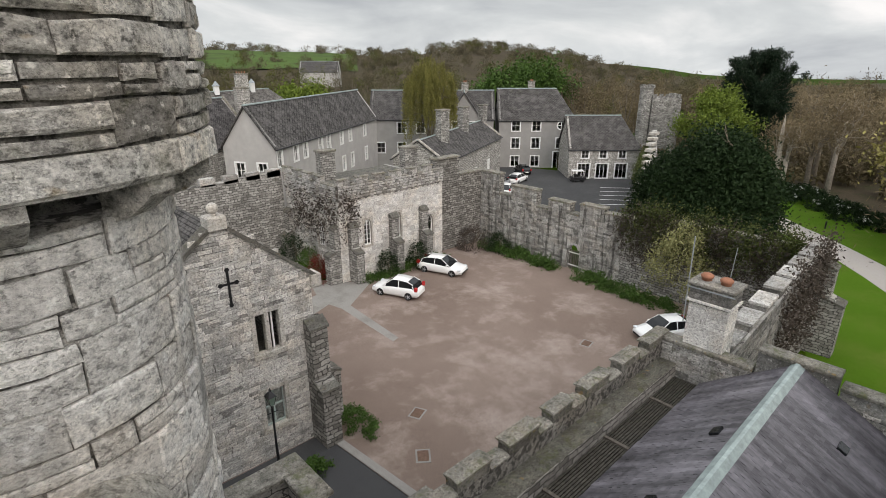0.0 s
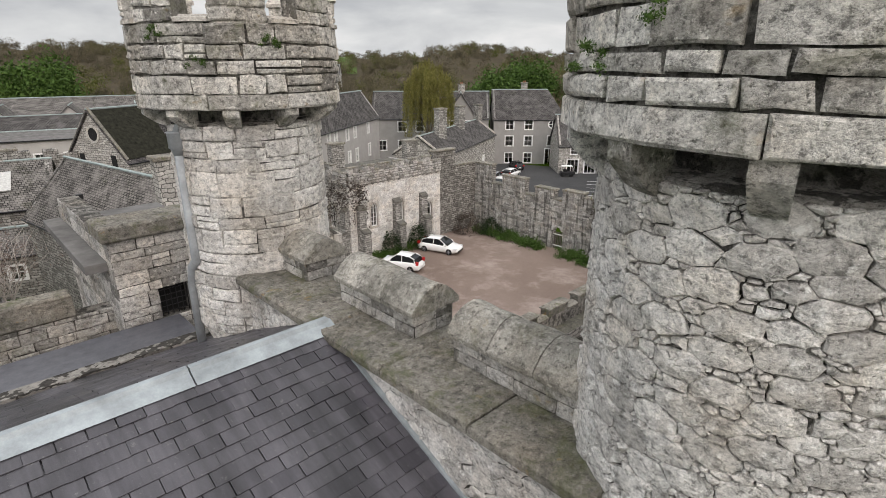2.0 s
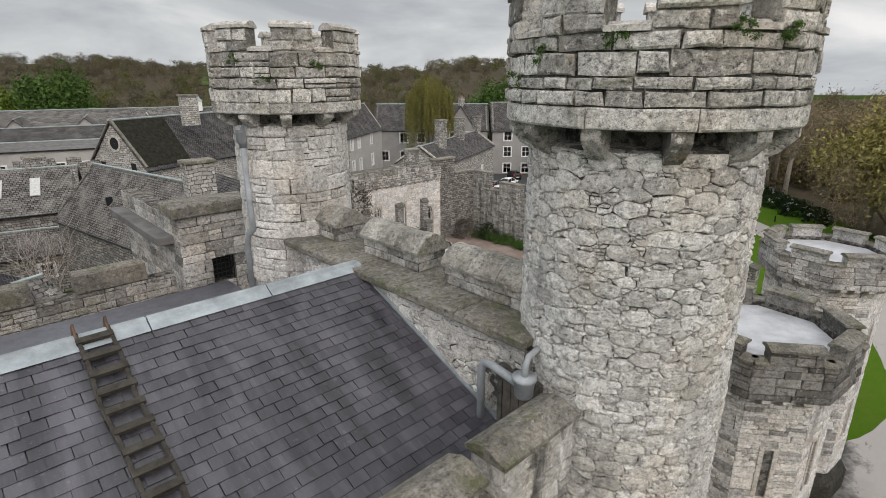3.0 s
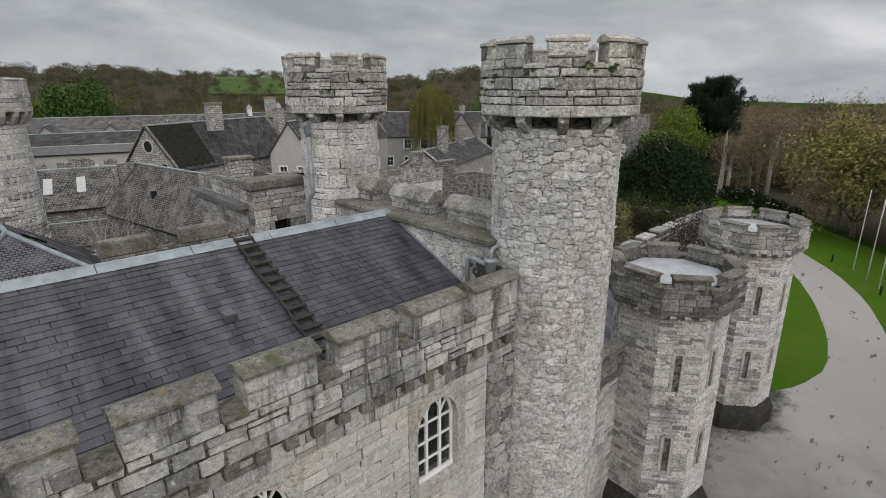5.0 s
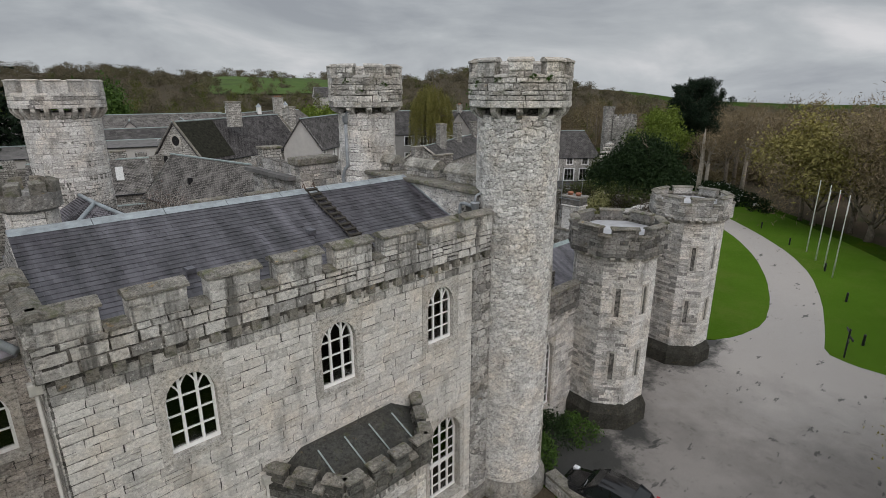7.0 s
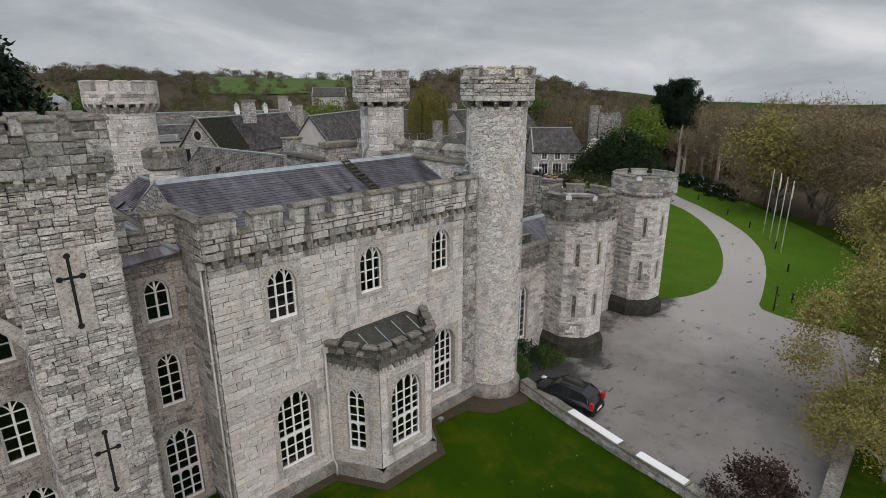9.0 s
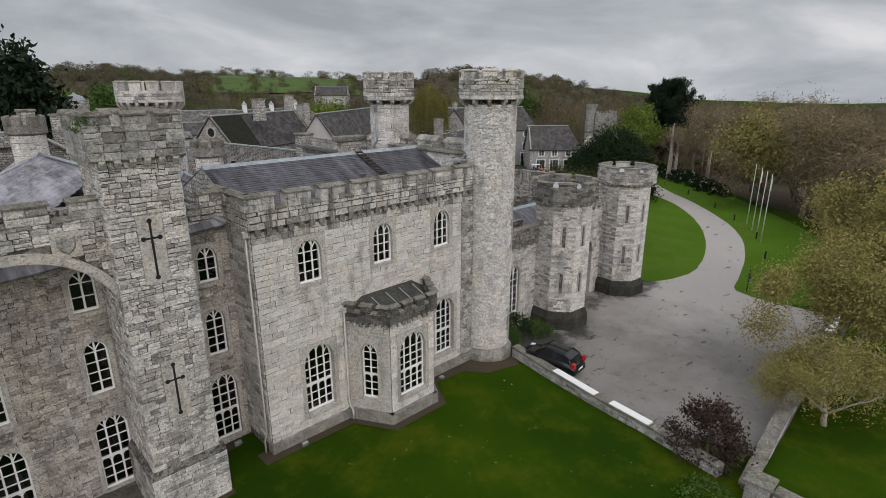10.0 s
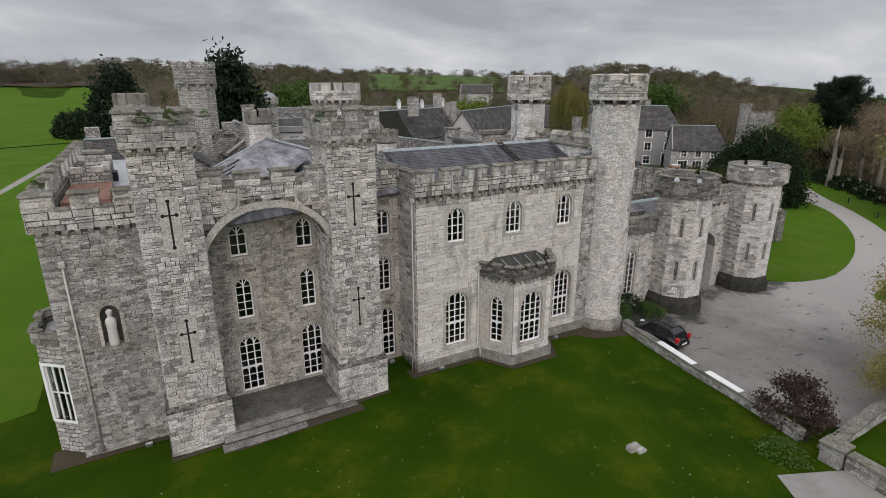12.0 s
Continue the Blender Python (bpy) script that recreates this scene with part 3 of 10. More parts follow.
def free_spans(u0, u1, za, zb, holes):
    """What is left of a course between its openings."""
    spans = [(u0, u1)]
    for ha, hb, hz0, hz1 in holes:
        if min(zb, hz1) - max(za, hz0) < 0.02:
            continue
        nxt = []
        for a, b in spans:
            if hb <= a or ha >= b:
                nxt.append((a, b))
            else:
                nxt += [s for s in ((a, ha), (hb, b)) if s[1] - s[0] > 0.02]
        spans = nxt
    return spans


def levels(z0, z1, holes, course, rng):
    marks = sorted({z0, z1, *[z for h in holes for z in h[2:] if z0 < z < z1]})
    out = []
    for a, b in zip(marks, marks[1:]):
        z = a
        while z < b - 0.01:
            h = rng.uniform(*course)
            if b - z - h < course[0] * 0.7:
                h = b - z
            out.append((z, z + h))
            z += h
    return out


def wall_core(mesh, surf, u0, u1, z0, z1, holes=(), thick=0.5, face=-0.015, step=None):
    """The body of a wall with its openings left free."""
    marks = sorted({z0, z1, *[z for h in holes for z in h[2:] if z0 < z < z1]})
    for za, zb in zip(marks, marks[1:]):
        for a, b in free_spans(u0, u1, za, zb, holes):
            n = max(1, int(round((b - a) / step))) if step else 1
            us = np.linspace(a, b, n + 1)
            rings = []
            for u in us:
                rings.append([surf.at(u, za, face), surf.at(u, za, -thick), surf.at(u, zb, -thick), surf.at(u, zb, face)])
            mesh.rings(rings)
    return mesh


def stone_sheet(surf, u0, u1, z0, z1, holes, rng, course, length, proud, joint=0.018, cull=None, rough=0.012, split=0.12):
    """Points and faces of every stone of a piece of walling, as (n, 18, 3) and the faces of one stone."""
    rects = []
    for za, zb in levels(z0, z1, holes, course, rng):
        for a, b in free_spans(u0, u1, za, zb, holes):
            u = a
            while u < b - 0.01:
                w = rng.uniform(*length) * (0.7 + 0.6 * (zb - za) / course[1])
                if b - u - w < length[0] * 0.6:
                    w = b - u
                if w > 1.7 * length[1]:
                    w *= 0.5
                if rng.random() < split and zb - za > 0.2:
                    zm = za + (zb - za) * rng.uniform(0.35, 0.65)
                    rects += [(u, u + w, za, zm), (u, u + w, zm, zb)]
                else:
                    rects.append((u, u + w, za, zb))
                u += w
    r = np.array(rects)
    if cull is not None and len(r):
        r = r[[not cull(*q) for q in r]]
    n = len(r)
    j = joint / 2
    ua, ub, za, zb = r[:, 0] + j, r[:, 1] - j, r[:, 2] + j, r[:, 3] - j
    um = (ua + ub) / 2
    U = np.stack((ua, um, ub, ub, um, ua), 1)
    Z = np.stack((za, za, za, zb, zb, zb), 1)
    size = np.minimum(ub - ua, zb - za)[:, None]
    jit = np.minimum(rough, size * 0.10)
    su, sz = np.array((1, 0, -1, -1, 0, 1.0)), np.array((1, 1, 1, -1, -1, -1.0))
    p = rng.uniform(*proud, (n, 1))
    c = np.minimum(rng.uniform(0.014, 0.034, (n, 1)), size * 0.22)
    U1, Z1 = U + rng.uniform(-1, 1, (n, 6)) * jit, Z + rng.uniform(-1, 1, (n, 6)) * jit
    # corners knocked off a little
    U2 = U1 + su * c * rng.uniform(0.6, 1.5, (n, 6))
    Z2 = Z1 + sz * c * rng.uniform(0.6, 1.5, (n, 6))
    D2 = p + rng.uniform(-1, 1, (n, 6)) * np.minimum(0.012, p * 0.35)
    pts = np.concatenate((surf.at(U1, Z1, -0.03), surf.at(U1, Z1, p * 0.45), surf.at(U2, Z2, D2)), 1)
    faces = []
    for k in (0, 6):
        faces += [(k + i, k + (i + 1) % 6, k + 6 + (i + 1) % 6, k + 6 + i) for i in range(6)]
    faces += [(12, 13, 16, 17), (13, 14, 15, 16)]
    return pts, faces


def rubble_sheet(surf, u0, u1, z0, z1, holes, rng, course, length, proud, joint=0.02, cull=None, wander=0.10):
    """Random squared rubble: big and small stones fitted together. A list of (points, faces), one for each stone."""
    rects = []
    mean = 0.25 * (course[0] + course[1]) * (length[0] + length[1])
    low, narrow = course[0] * 0.55, length[0] * 0.55

    def split(a, b, c, d):
        w, h = b - a, d - c
        if w * h < 1.5 * mean * math.exp(rng.normal(0.0, 0.75)) and h < course[1] * 1.35 and w < length[1] * 1.5 and 1.05 * h < w < 4.2 * h:
            rects.append((a, b, c, d))
            return
        across = w / h < rng.uniform(1.5, 3.0)
        f = rng.uniform(0.28, 0.72)
        if across and h * min(f, 1 - f) > low:
            split(a, b, c, c + h * f)
            split(a, b, c + h * f, d)
        elif w * min(f, 1 - f) > narrow:
            split(a, a + w * f, c, d)
            split(a + w * f, b, c, d)
        elif h > 2.1 * low:
            split(a, b, c, c + h / 2)
            split(a, b, c + h / 2, d)
        else:
            rects.append((a, b, c, d))

    for za, zb in levels(z0, z1, holes, (course[1] * 1.7, course[1] * 2.7), rng):
        for a, b in free_spans(u0, u1, za, zb, holes):
            u = a
            while u < b - 0.01:
                w = rng.uniform(1.5, 2.6) * length[1]
                if b - u - w < length[1]:
                    w = b - u
                split(u, u + w, za, zb)
                u += w
    r = np.array(rects)
    ph = rng.uniform(0, 6.28, 8)

    def bend(P):
        """Courses that wander: a smooth shift which dies out at the edges of the walling."""
        u, z = P[:, 0], P[:, 1]
        k = 0.9 / (course[0] + course[1])
        edge = np.minimum(np.minimum(u - u0, u1 - u), np.minimum(z - z0, z1 - z))
        for a, b, c, d in holes:
            out = np.maximum(np.maximum(a - u, u - b), np.maximum(c - z, z - d))
            edge = np.minimum(edge, np.maximum(out, 0))
        g = np.clip(edge / 0.3, 0, 1) * wander * (course[0] + course[1]) * 0.5
        du = np.sin(3.1 * k * z + ph[0] + 1.3 * np.sin(1.7 * k * u + ph[1])) * 0.6 + np.sin(6.3 * k * z + 4.1 * k * u + ph[2]) * 0.4
        dz = np.sin(2.2 * k * u + ph[3] + 1.5 * np.sin(2.3 * k * z + ph[4])) * 0.6 + np.sin(5.2 * k * u - 3.3 * k * z + ph[5]) * 0.5
        return np.stack((u + g * du, z + g * dz), 1)

    out = []
    j = joint / 2
    for a, b, c, d in r:
        jr = j * rng.uniform(0.5, 1.7, 4)
        a, b, c, d = a + jr[0], b - jr[1], c + jr[2], d - jr[3]
        if b - a < 0.02 or d - c < 0.02:
            continue
        if cull is not None and any(cull(x, x, z, z) for x in (a, b) for z in (c, d)):
            continue
        m = min(b - a, d - c)
        fu, fz = rng.uniform(0.02, 0.20, 4) * m, rng.uniform(0.02, 0.18, 4) * m
        P = np.array(((a + fu[0], c), (b - fu[1], c), (b, c + fz[1]), (b, d - fz[2]), (b - fu[2], d), (a + fu[3], d), (a, d - fz[3]), (a, c + fz[0])))
        P = bend(P + rng.uniform(-1, 1, P.shape) * min(0.02, 0.09 * m))
        mid = P.mean(0)
        ext = np.ptp(P, axis=0)
        n = 8
        p = rng.uniform(*proud)
        sh = 1 - np.minimum(0.4, 0.011 / np.maximum(ext / 2, 0.02)) * rng.uniform(0.6, 1.7, (n, 1))
        top = mid + (P - mid) * sh
        dz = p + rng.uniform(-1, 1, n) * min(0.014, p * 0.5)
        core = mid + rng.uniform(-0.2, 0.2, 2) * ext
        pts = np.concatenate((surf.at(P[:, 0], P[:, 1], -0.03), surf.at(P[:, 0], P[:, 1], p * 0.35), surf.at(top[:, 0], top[:, 1], dz),
                              surf.at(core[:1], core[1:], p + rng.uniform(-0.3, 1.0) * min(0.02, p))))
        fs = [(q * n + k, q * n + (k + 1) % n, (q + 1) * n + (k + 1) % n, (q + 1) * n + k) for q in (0, 1) for k in range(n)]
        fs += [(2 * n + k, 2 * n + (k + 1) % n, 3 * n) for k in range(n)]
        out.append((pts, fs))
    return out


def boulder_sheet(surf, u0, u1, z0, z1, holes, rng, mean, proud, joint=0.02, wrap=False, flat=1.5, vary=0.55, squared=0.30):
    """Random rubble: rounded field stones of mixed size fitted cheek by jowl. mean: the usual area of a stone."""
    span, rise = u1 - u0, (z1 - z0) * flat
    base = math.sqrt(mean * flat / math.pi)
    want = np.sort(base * np.exp(rng.normal(-0.2, vary, int(3.2 * span * rise / (math.pi * base * base)))).clip(0.32, 2.5))[::-1]
    S, R = np.zeros((len(want), 2)), np.zeros(len(want))
    n = 0
    for r in want:
        for _ in range(5):
            c = rng.uniform((0, 0), (span, rise))
            d = np.abs(S[:n] - c)
            if wrap:
                d[:, 0] = np.minimum(d[:, 0], span - d[:, 0])
            if n == 0 or ((d * d).sum(1) > (0.84 * (R[:n] + r)) ** 2).all():
                S[n], R[n] = c, r
                n += 1
                break
    S, R = S[:n], R[:n]
    A, AR = S, R
    if wrap:
        A, AR = np.concatenate((S, S + (span, 0), S - (span, 0))), np.concatenate((R, R, R))
    out = []
    reach = 4.2 * base
    for i in range(n):
        c, r = S[i], R[i]
        box = reach * 0.8
        poly = [c + np.array(q) * box for q in ((-1, -1), (1, -1), (1, 1), (-1, 1))]
        d = A - c
        near = np.where((np.abs(d) < reach + r).all(1))[0]
        near = near[np.argsort((d[near] ** 2).sum(1))][1:30]
        cuts = [(d[k], ((d[k] ** 2).sum() + r * r - AR[k] ** 2) / 2) for k in near]
        cuts += [((0, -1.0), c[1]), ((0, 1.0), rise - c[1])]
        if not wrap:
            cuts += [((-1.0, 0), c[0]), ((1.0, 0), span - c[0])]
        for nv, off in cuts:
            h = [float((p - c) @ nv) - off for p in poly]
            if max(h) <= 0:
                continue
            nxt = []
            for a in range(len(poly)):
                b = (a + 1) % len(poly)
                if h[a] <= 0:
                    nxt.append(poly[a])
                if (h[a] <= 0) != (h[b] <= 0):
                    nxt.append(poly[a] + (poly[b] - poly[a]) * (h[a] / (h[a] - h[b])))
            poly = nxt
            if len(poly) < 3:
                break
        if len(poly) < 3:
            continue
        P = np.array(poly) * (1, 1 / flat) + (u0, z0)
        if any(P[:, 0].max() > a and P[:, 0].min() < b and P[:, 1].max() > e and P[:, 1].min() < f for a, b, e, f in holes):
            continue
        ext = np.ptp(P, axis=0)
        m = float(min(ext))
        if m < 0.03:
            continue
        nxt = np.roll(P, -1, 0)
        keep = rng.uniform(0.04, 0.14)
        P = np.stack((P + (nxt - P) * keep, nxt - (nxt - P) * keep), 1).reshape(-1, 2)
        mid = (P.min(0) + P.max(0)) / 2
        q = (P - mid) / (ext / 2)
        P = mid + (P - mid) * (1 + squared * (0.94 / np.abs(q).max(1).clip(0.5, 1.0) - 1))[:, None]
        P = mid + (P - mid) * (1 - np.minimum(0.35, joint * rng.uniform(0.5, 1.5) / ext))
        P = P + rng.uniform(-1, 1, P.shape) * min(0.016, 0.07 * m)
        k = len(P)
        p = rng.uniform(*proud)
        top = mid + (P - mid) * (1 - min(0.22, 0.022 / max(m, 0.06)))
        d2 = p * rng.uniform(0.55, 1.1, k)
        tip = mid + rng.uniform(-0.18, 0.18, 2) * ext
        pts = np.concatenate((surf.at(P[:, 0], P[:, 1], -0.04), surf.at(P[:, 0], P[:, 1], p * 0.25), surf.at(top[:, 0], top[:, 1], d2), surf.at(tip[:1], tip[1:], p + 0.012)))
        fs = [(q * k + e, q * k + (e + 1) % k, (q + 1) * k + (e + 1) % k, (q + 1) * k + e) for q in (0, 1) for e in range(k)]
        fs += [(2 * k + e, 2 * k + (e + 1) % k, 3 * k) for e in range(k)]
        out.append((pts, fs))
    return out


def lay_rubble(stones, material, parent, near=None, singles=0, name="stone"):
    mids = np.array([p.mean(0) for p, _ in stones])
    order = np.argsort(np.linalg.norm(mids - np.array(near), axis=1)) if near is not None else np.arange(len(stones))
    inv = Matrix.Translation(-WORLD[parent])
    for i in order[:singles]:
        me = bpy.data.meshes.new(name)
        me.from_pydata((stones[i][0] - mids[i]).tolist(), [], stones[i][1])
        me.materials.append(material)
        ob = new(name, me)
        ob.parent, ob.matrix_parent_inverse, ob.location = parent, inv, mids[i]
    if len(order) > singles:
        m = Mesh()
        for i in order[singles:]:
            m.add(stones[i][0].tolist(), stones[i][1])
        part("walling", m, material, parent, kind="stuff")


def lay(pts, faces, material, parent, name="stone", near=None, singles=0, rest="walling"):
    """Those pieces nearest to a spot of the plan become objects of their own, the rest one mesh."""
    n = len(pts)
    order = np.arange(n)
    if near is not None and singles:
        order = np.argsort(np.linalg.norm(pts.mean(1) - np.array(near), axis=1))
    k = min(singles, n)
    inv = Matrix.Translation(-WORLD[parent])
    for i in order[:k]:
        mid = pts[i].mean(0)
        me = bpy.data.meshes.new(name)
        me.from_pydata((pts[i] - mid).tolist(), [], faces)
        me.materials.append(material)
        ob = new(name, me)
        ob.parent = parent
        ob.matrix_parent_inverse = inv
        ob.location = mid
    if n > k:
        m = Mesh()
        body = pts[order[k:]]
        nv = pts.shape[1]
        m.v = body.reshape(-1, 3).tolist()
        base = np.array([list(f) for f in faces])
        m.f = (base[None] + (np.arange(len(body)) * nv)[:, None, None]).reshape(-1, base.shape[1]).tolist()
        part(rest, m, material, parent, kind="stuff")


def slates(surf, u0, u1, v0, v1, wide, row, rng, keep=None, lift=0.016):
    """Thin overlapping slates, each a wedge raised at its lower edge."""
    rows = []
    k = 0
    v = v0
    while v < v1 - 0.02:
        h = min(row, v1 - v)
        u = u0 - (wide * 0.5 if k % 2 else 0.0)
        while u < u1:
            a, b = max(u, u0), min(u + wide * rng.uniform(0.96, 1.04), u1)
            if b - a > 0.04 and (keep is None or keep((a + b) / 2, v + h / 2)):
                rows.append((a + 0.003, b - 0.003, v - rng.uniform(0, 0.012), v + h))
            u += wide
        v += row
        k += 1
    r = np.array(rows)
    n = len(r)
    U = np.stack((r[:, 0], r[:, 1], r[:, 1], r[:, 0]), 1)
    V = np.stack((r[:, 2], r[:, 2], r[:, 3], r[:, 3]), 1)
    tilt = rng.uniform(0.7, 1.4, (n, 1)) * lift
    low = np.concatenate((tilt, tilt, tilt * 0.25, tilt * 0.25), 1) + rng.uniform(0, 0.003, (n, 4))
    pts = np.concatenate((surf.at(U, V, low - lift * 0.9), surf.at(U, V, low)), 1)
    return pts, [(3, 2, 1, 0), (4, 5, 6, 7), (0, 1, 5, 4), (1, 2, 6, 5), (2, 3, 7, 6), (3, 0, 4, 7)]


GX = [-900, -60, -28, -14, 0, 6, 20, 40, 80, 150, 1500]
GZ = [-1.0, -1.0, -0.8, -0.4, -0.5, -1.1, -1.3, -2.0, -2.3, -2.6, -2.6]


def ground_z(x):
    return float(np.interp(x, GX, GZ))


def sheet(mesh, outline, lift, inset=None):
    """A sheet on the ground inside a counter-clockwise outline, cut at the ground's own folds."""
    cuts = [x for x in GX if min(p[0] for p in outline) < x < max(p[0] for p in outline)]
    pieces = [outline]

    def half(poly, x, keep_left):
        out = []
        for p, q in zip(poly, poly[1:] + poly[:1]):
            ip, iq = (p[0] <= x) == keep_left, (q[0] <= x) == keep_left
            if ip:
                out.append(p)
            if ip != iq:
                t = (x - p[0]) / (q[0] - p[0])
                out.append((x, p[1] + t * (q[1] - p[1])))
        return out

    for x in cuts:
        nxt = []
        for poly in pieces:
            for side in (True, False):
                h = half(poly, x, side)
                if len(h) > 2 and max(p[0] for p in h) - min(p[0] for p in h) > 1e-4:
                    nxt.append(h)
        pieces = nxt
    for poly in pieces:
        mesh.add([(x, y, ground_z(x) + lift) for x, y in poly], [tuple(range(len(poly)))])
    return mesh


def eased(outline, times=2, keep=0.22):
    """An outline with its corners rounded off."""
    for _ in range(times):
        out = []
        for p, q in zip(outline, outline[1:] + outline[:1]):
            out += [(p[0] + (q[0] - p[0]) * keep, p[1] + (q[1] - p[1]) * keep), (q[0] + (p[0] - q[0]) * keep, q[1] + (p[1] - q[1]) * keep)]
        outline = out
    return outline


# ---- windows ----
def arch_curve(w, rise, n=14):
    """Points of a four-centred arch of width w and rise, from its left to its right spring."""
    out = []
    for i in range(n + 1):
        s = -1 + 2 * i / n
        out.append((s * w / 2, rise * (1 - abs(s) ** 2.3) ** 0.62))
    return out


def arch_head(mesh, surf, uc, w, zs, rise, u0, u1, ztop, d0, d1, n=14):
    """Fills the corners between an arch and the straight line over it, in one piece."""
    c = [(uc + a, zs + h) for a, h in arch_curve(w, rise, n)]
    if uc - w / 2 - u0 > 0.01:
        c = [(u0, zs)] + c
    if u1 - uc - w / 2 > 0.01:
        c = c + [(u1, zs)]
    return mesh.rings([[surf.at(u, z, d1), surf.at(u, ztop, d1), surf.at(u, ztop, d0), surf.at(u, z, d0)] for u, z in c])


def bar(mesh, surf, u0, u1, z0, z1, d0, d1):
    q = [(u0, z0), (u1, z0), (u1, z1), (u0, z1)]
    return mesh.add([surf.at(u, z, d1) for u, z in q] + [surf.at(u, z, d0) for u, z in q],
                    [(0, 1, 2, 3), (7, 6, 5, 4), (0, 4, 5, 1), (1, 5, 6, 2), (2, 6, 7, 3), (3, 7, 4, 0)])


def arch_band(mesh, surf, uc, w, zs, rise, thick, d0, d1, n=16):
    """A moulding that follows an arch."""
    a, b = arch_curve(w, rise, n), arch_curve(w + 2 * thick, rise + thick, n)
    for i in range(n):
        q = [(uc + a[i][0], zs + a[i][1]), (uc + a[i + 1][0], zs + a[i + 1][1]), (uc + b[i + 1][0], zs + b[i + 1][1]), (uc + b[i][0], zs + b[i][1])]
        mesh.add([surf.at(u, z, d1) for u, z in q] + [surf.at(u, z, d0) for u, z in q],
                 [(0, 1, 2, 3), (7, 6, 5, 4), (0, 4, 5, 1), (1, 5, 6, 2), (2, 6, 7, 3), (3, 7, 4, 0)])
    return mesh


def gothic_window(parent, surf, uc, w, z0, zs, rise, lights=2, rows=3, transom=None, margin=0.24, label="white-painted arched window with glazing bars", hood=True, depth=0.16):
    """An arched window in a dressed surround. Returns the opening that it takes out of the walling."""
    ztop = zs + rise + margin
    u0, u1 = uc - w / 2 - margin, uc + w / 2 + margin
    z_low = z0 - 0.16
    win = part("window", arch_head(Mesh(), surf, uc, w, zs, rise, u0, u1, ztop, -0.42, 0.02), ashlar, parent, label)
    for a, b in ((u0, uc - w / 2), (uc + w / 2, u1)):
        part("jamb", bar(Mesh(), surf, a, b, z_low, zs, -0.42, 0.02), ashlar, win, "smooth dressed stone jamb")
    sill = Mesh()
    bar(sill, surf, uc - w / 2 - 0.06, uc + w / 2 + 0.06, z_low, z0, -0.42, 0.07)
    part("sill", sill, ashlar, win, "sloping stone sill")
    if hood:
        h = arch_band(Mesh(), surf, uc, w + 0.10, zs, rise + 0.05, 0.06, -0.02, 0.055)
        part("hood_mould", h, ashlar, win)
    f = Mesh()
    d0, d1 = -depth - 0.06, -depth
    arch_band(f, surf, uc, w - 0.12, zs, rise - 0.06, 0.075, d0, d1)
    for a, b in ((uc - w / 2, uc - w / 2 + 0.07), (uc + w / 2 - 0.07, uc + w / 2)):
        bar(f, surf, a, b, z0, zs, d0, d1)
    bar(f, surf, uc - w / 2, uc + w / 2, z0, z0 + 0.10, d0, d1 + 0.02)
    part("window_frame", f, white_paint, win, "white-painted timber frame")
    b = Mesh()
    lw = w / lights
    for i in range(1, lights):
        u = uc - w / 2 + lw * i
        top = zs + rise * (1 - abs((u - uc) / (w / 2)) ** 2.3) ** 0.62
        bar(b, surf, u - 0.034, u + 0.034, z0, top - 0.02, d0, d1 + 0.01)
    for i in range(lights):                      # pointed heads of the lights
        um = uc - w / 2 + lw * (i + 0.5)
        top = min(zs + rise * (1 - min(1, abs((um - uc) / (w / 2))) ** 2.3) ** 0.62, zs + rise) - 0.05
        for s0 in (-1, 1):
            pth = [surf.at(um + s0 * lw * 0.5 * (1 - t ** 1.7), top - 0.95 * lw * (1 - t), d1 - 0.01) for t in (0, 0.2, 0.4, 0.6, 0.8, 1.0)]
            b.tube(pth, 0.028, 4)
    zr = np.linspace(z0 + 0.05, zs, rows + 1)
    for z in zr[1:]:
        bar(b, surf, uc - w / 2 + 0.02, uc + w / 2 - 0.02, z - 0.019, z + 0.019, d0 + 0.01, d1)
    if transom:
        bar(b, surf, uc - w / 2 + 0.02, uc + w / 2 - 0.02, transom - 0.045, transom + 0.045, d0, d1 + 0.02)
        for i in range(lights):
            um = uc - w / 2 + lw * (i + 0.5)
            for s0 in (-1, 1):
                pth = [surf.at(um + s0 * lw * 0.5 * (1 - t ** 1.7), transom - 0.55 * lw * 1.2 * (1 - t), d1 - 0.02) for t in (0, 0.3, 0.6, 0.85, 1.0)]
                b.tube(pth, 0.022, 4)
    part("glazing", b, white_paint, win, "slim white glazing bars")
    p = Mesh()
    c = [(uc - w / 2, z0), (uc + w / 2, z0)] + [(uc + a, zs + h) for a, h in reversed(arch_curve(w, rise))]
    p.add([surf.at(u, z, d0 + 0.02) for u, z in c] + [surf.at(u, z, d0 + 0.012) for u, z in c],
          [tuple(range(len(c))), tuple(range(2 * len(c) - 1, len(c) - 1, -1))])
    part("pane", p, glass, win, "dark window glass")
    return (u0, u1, z_low, ztop)


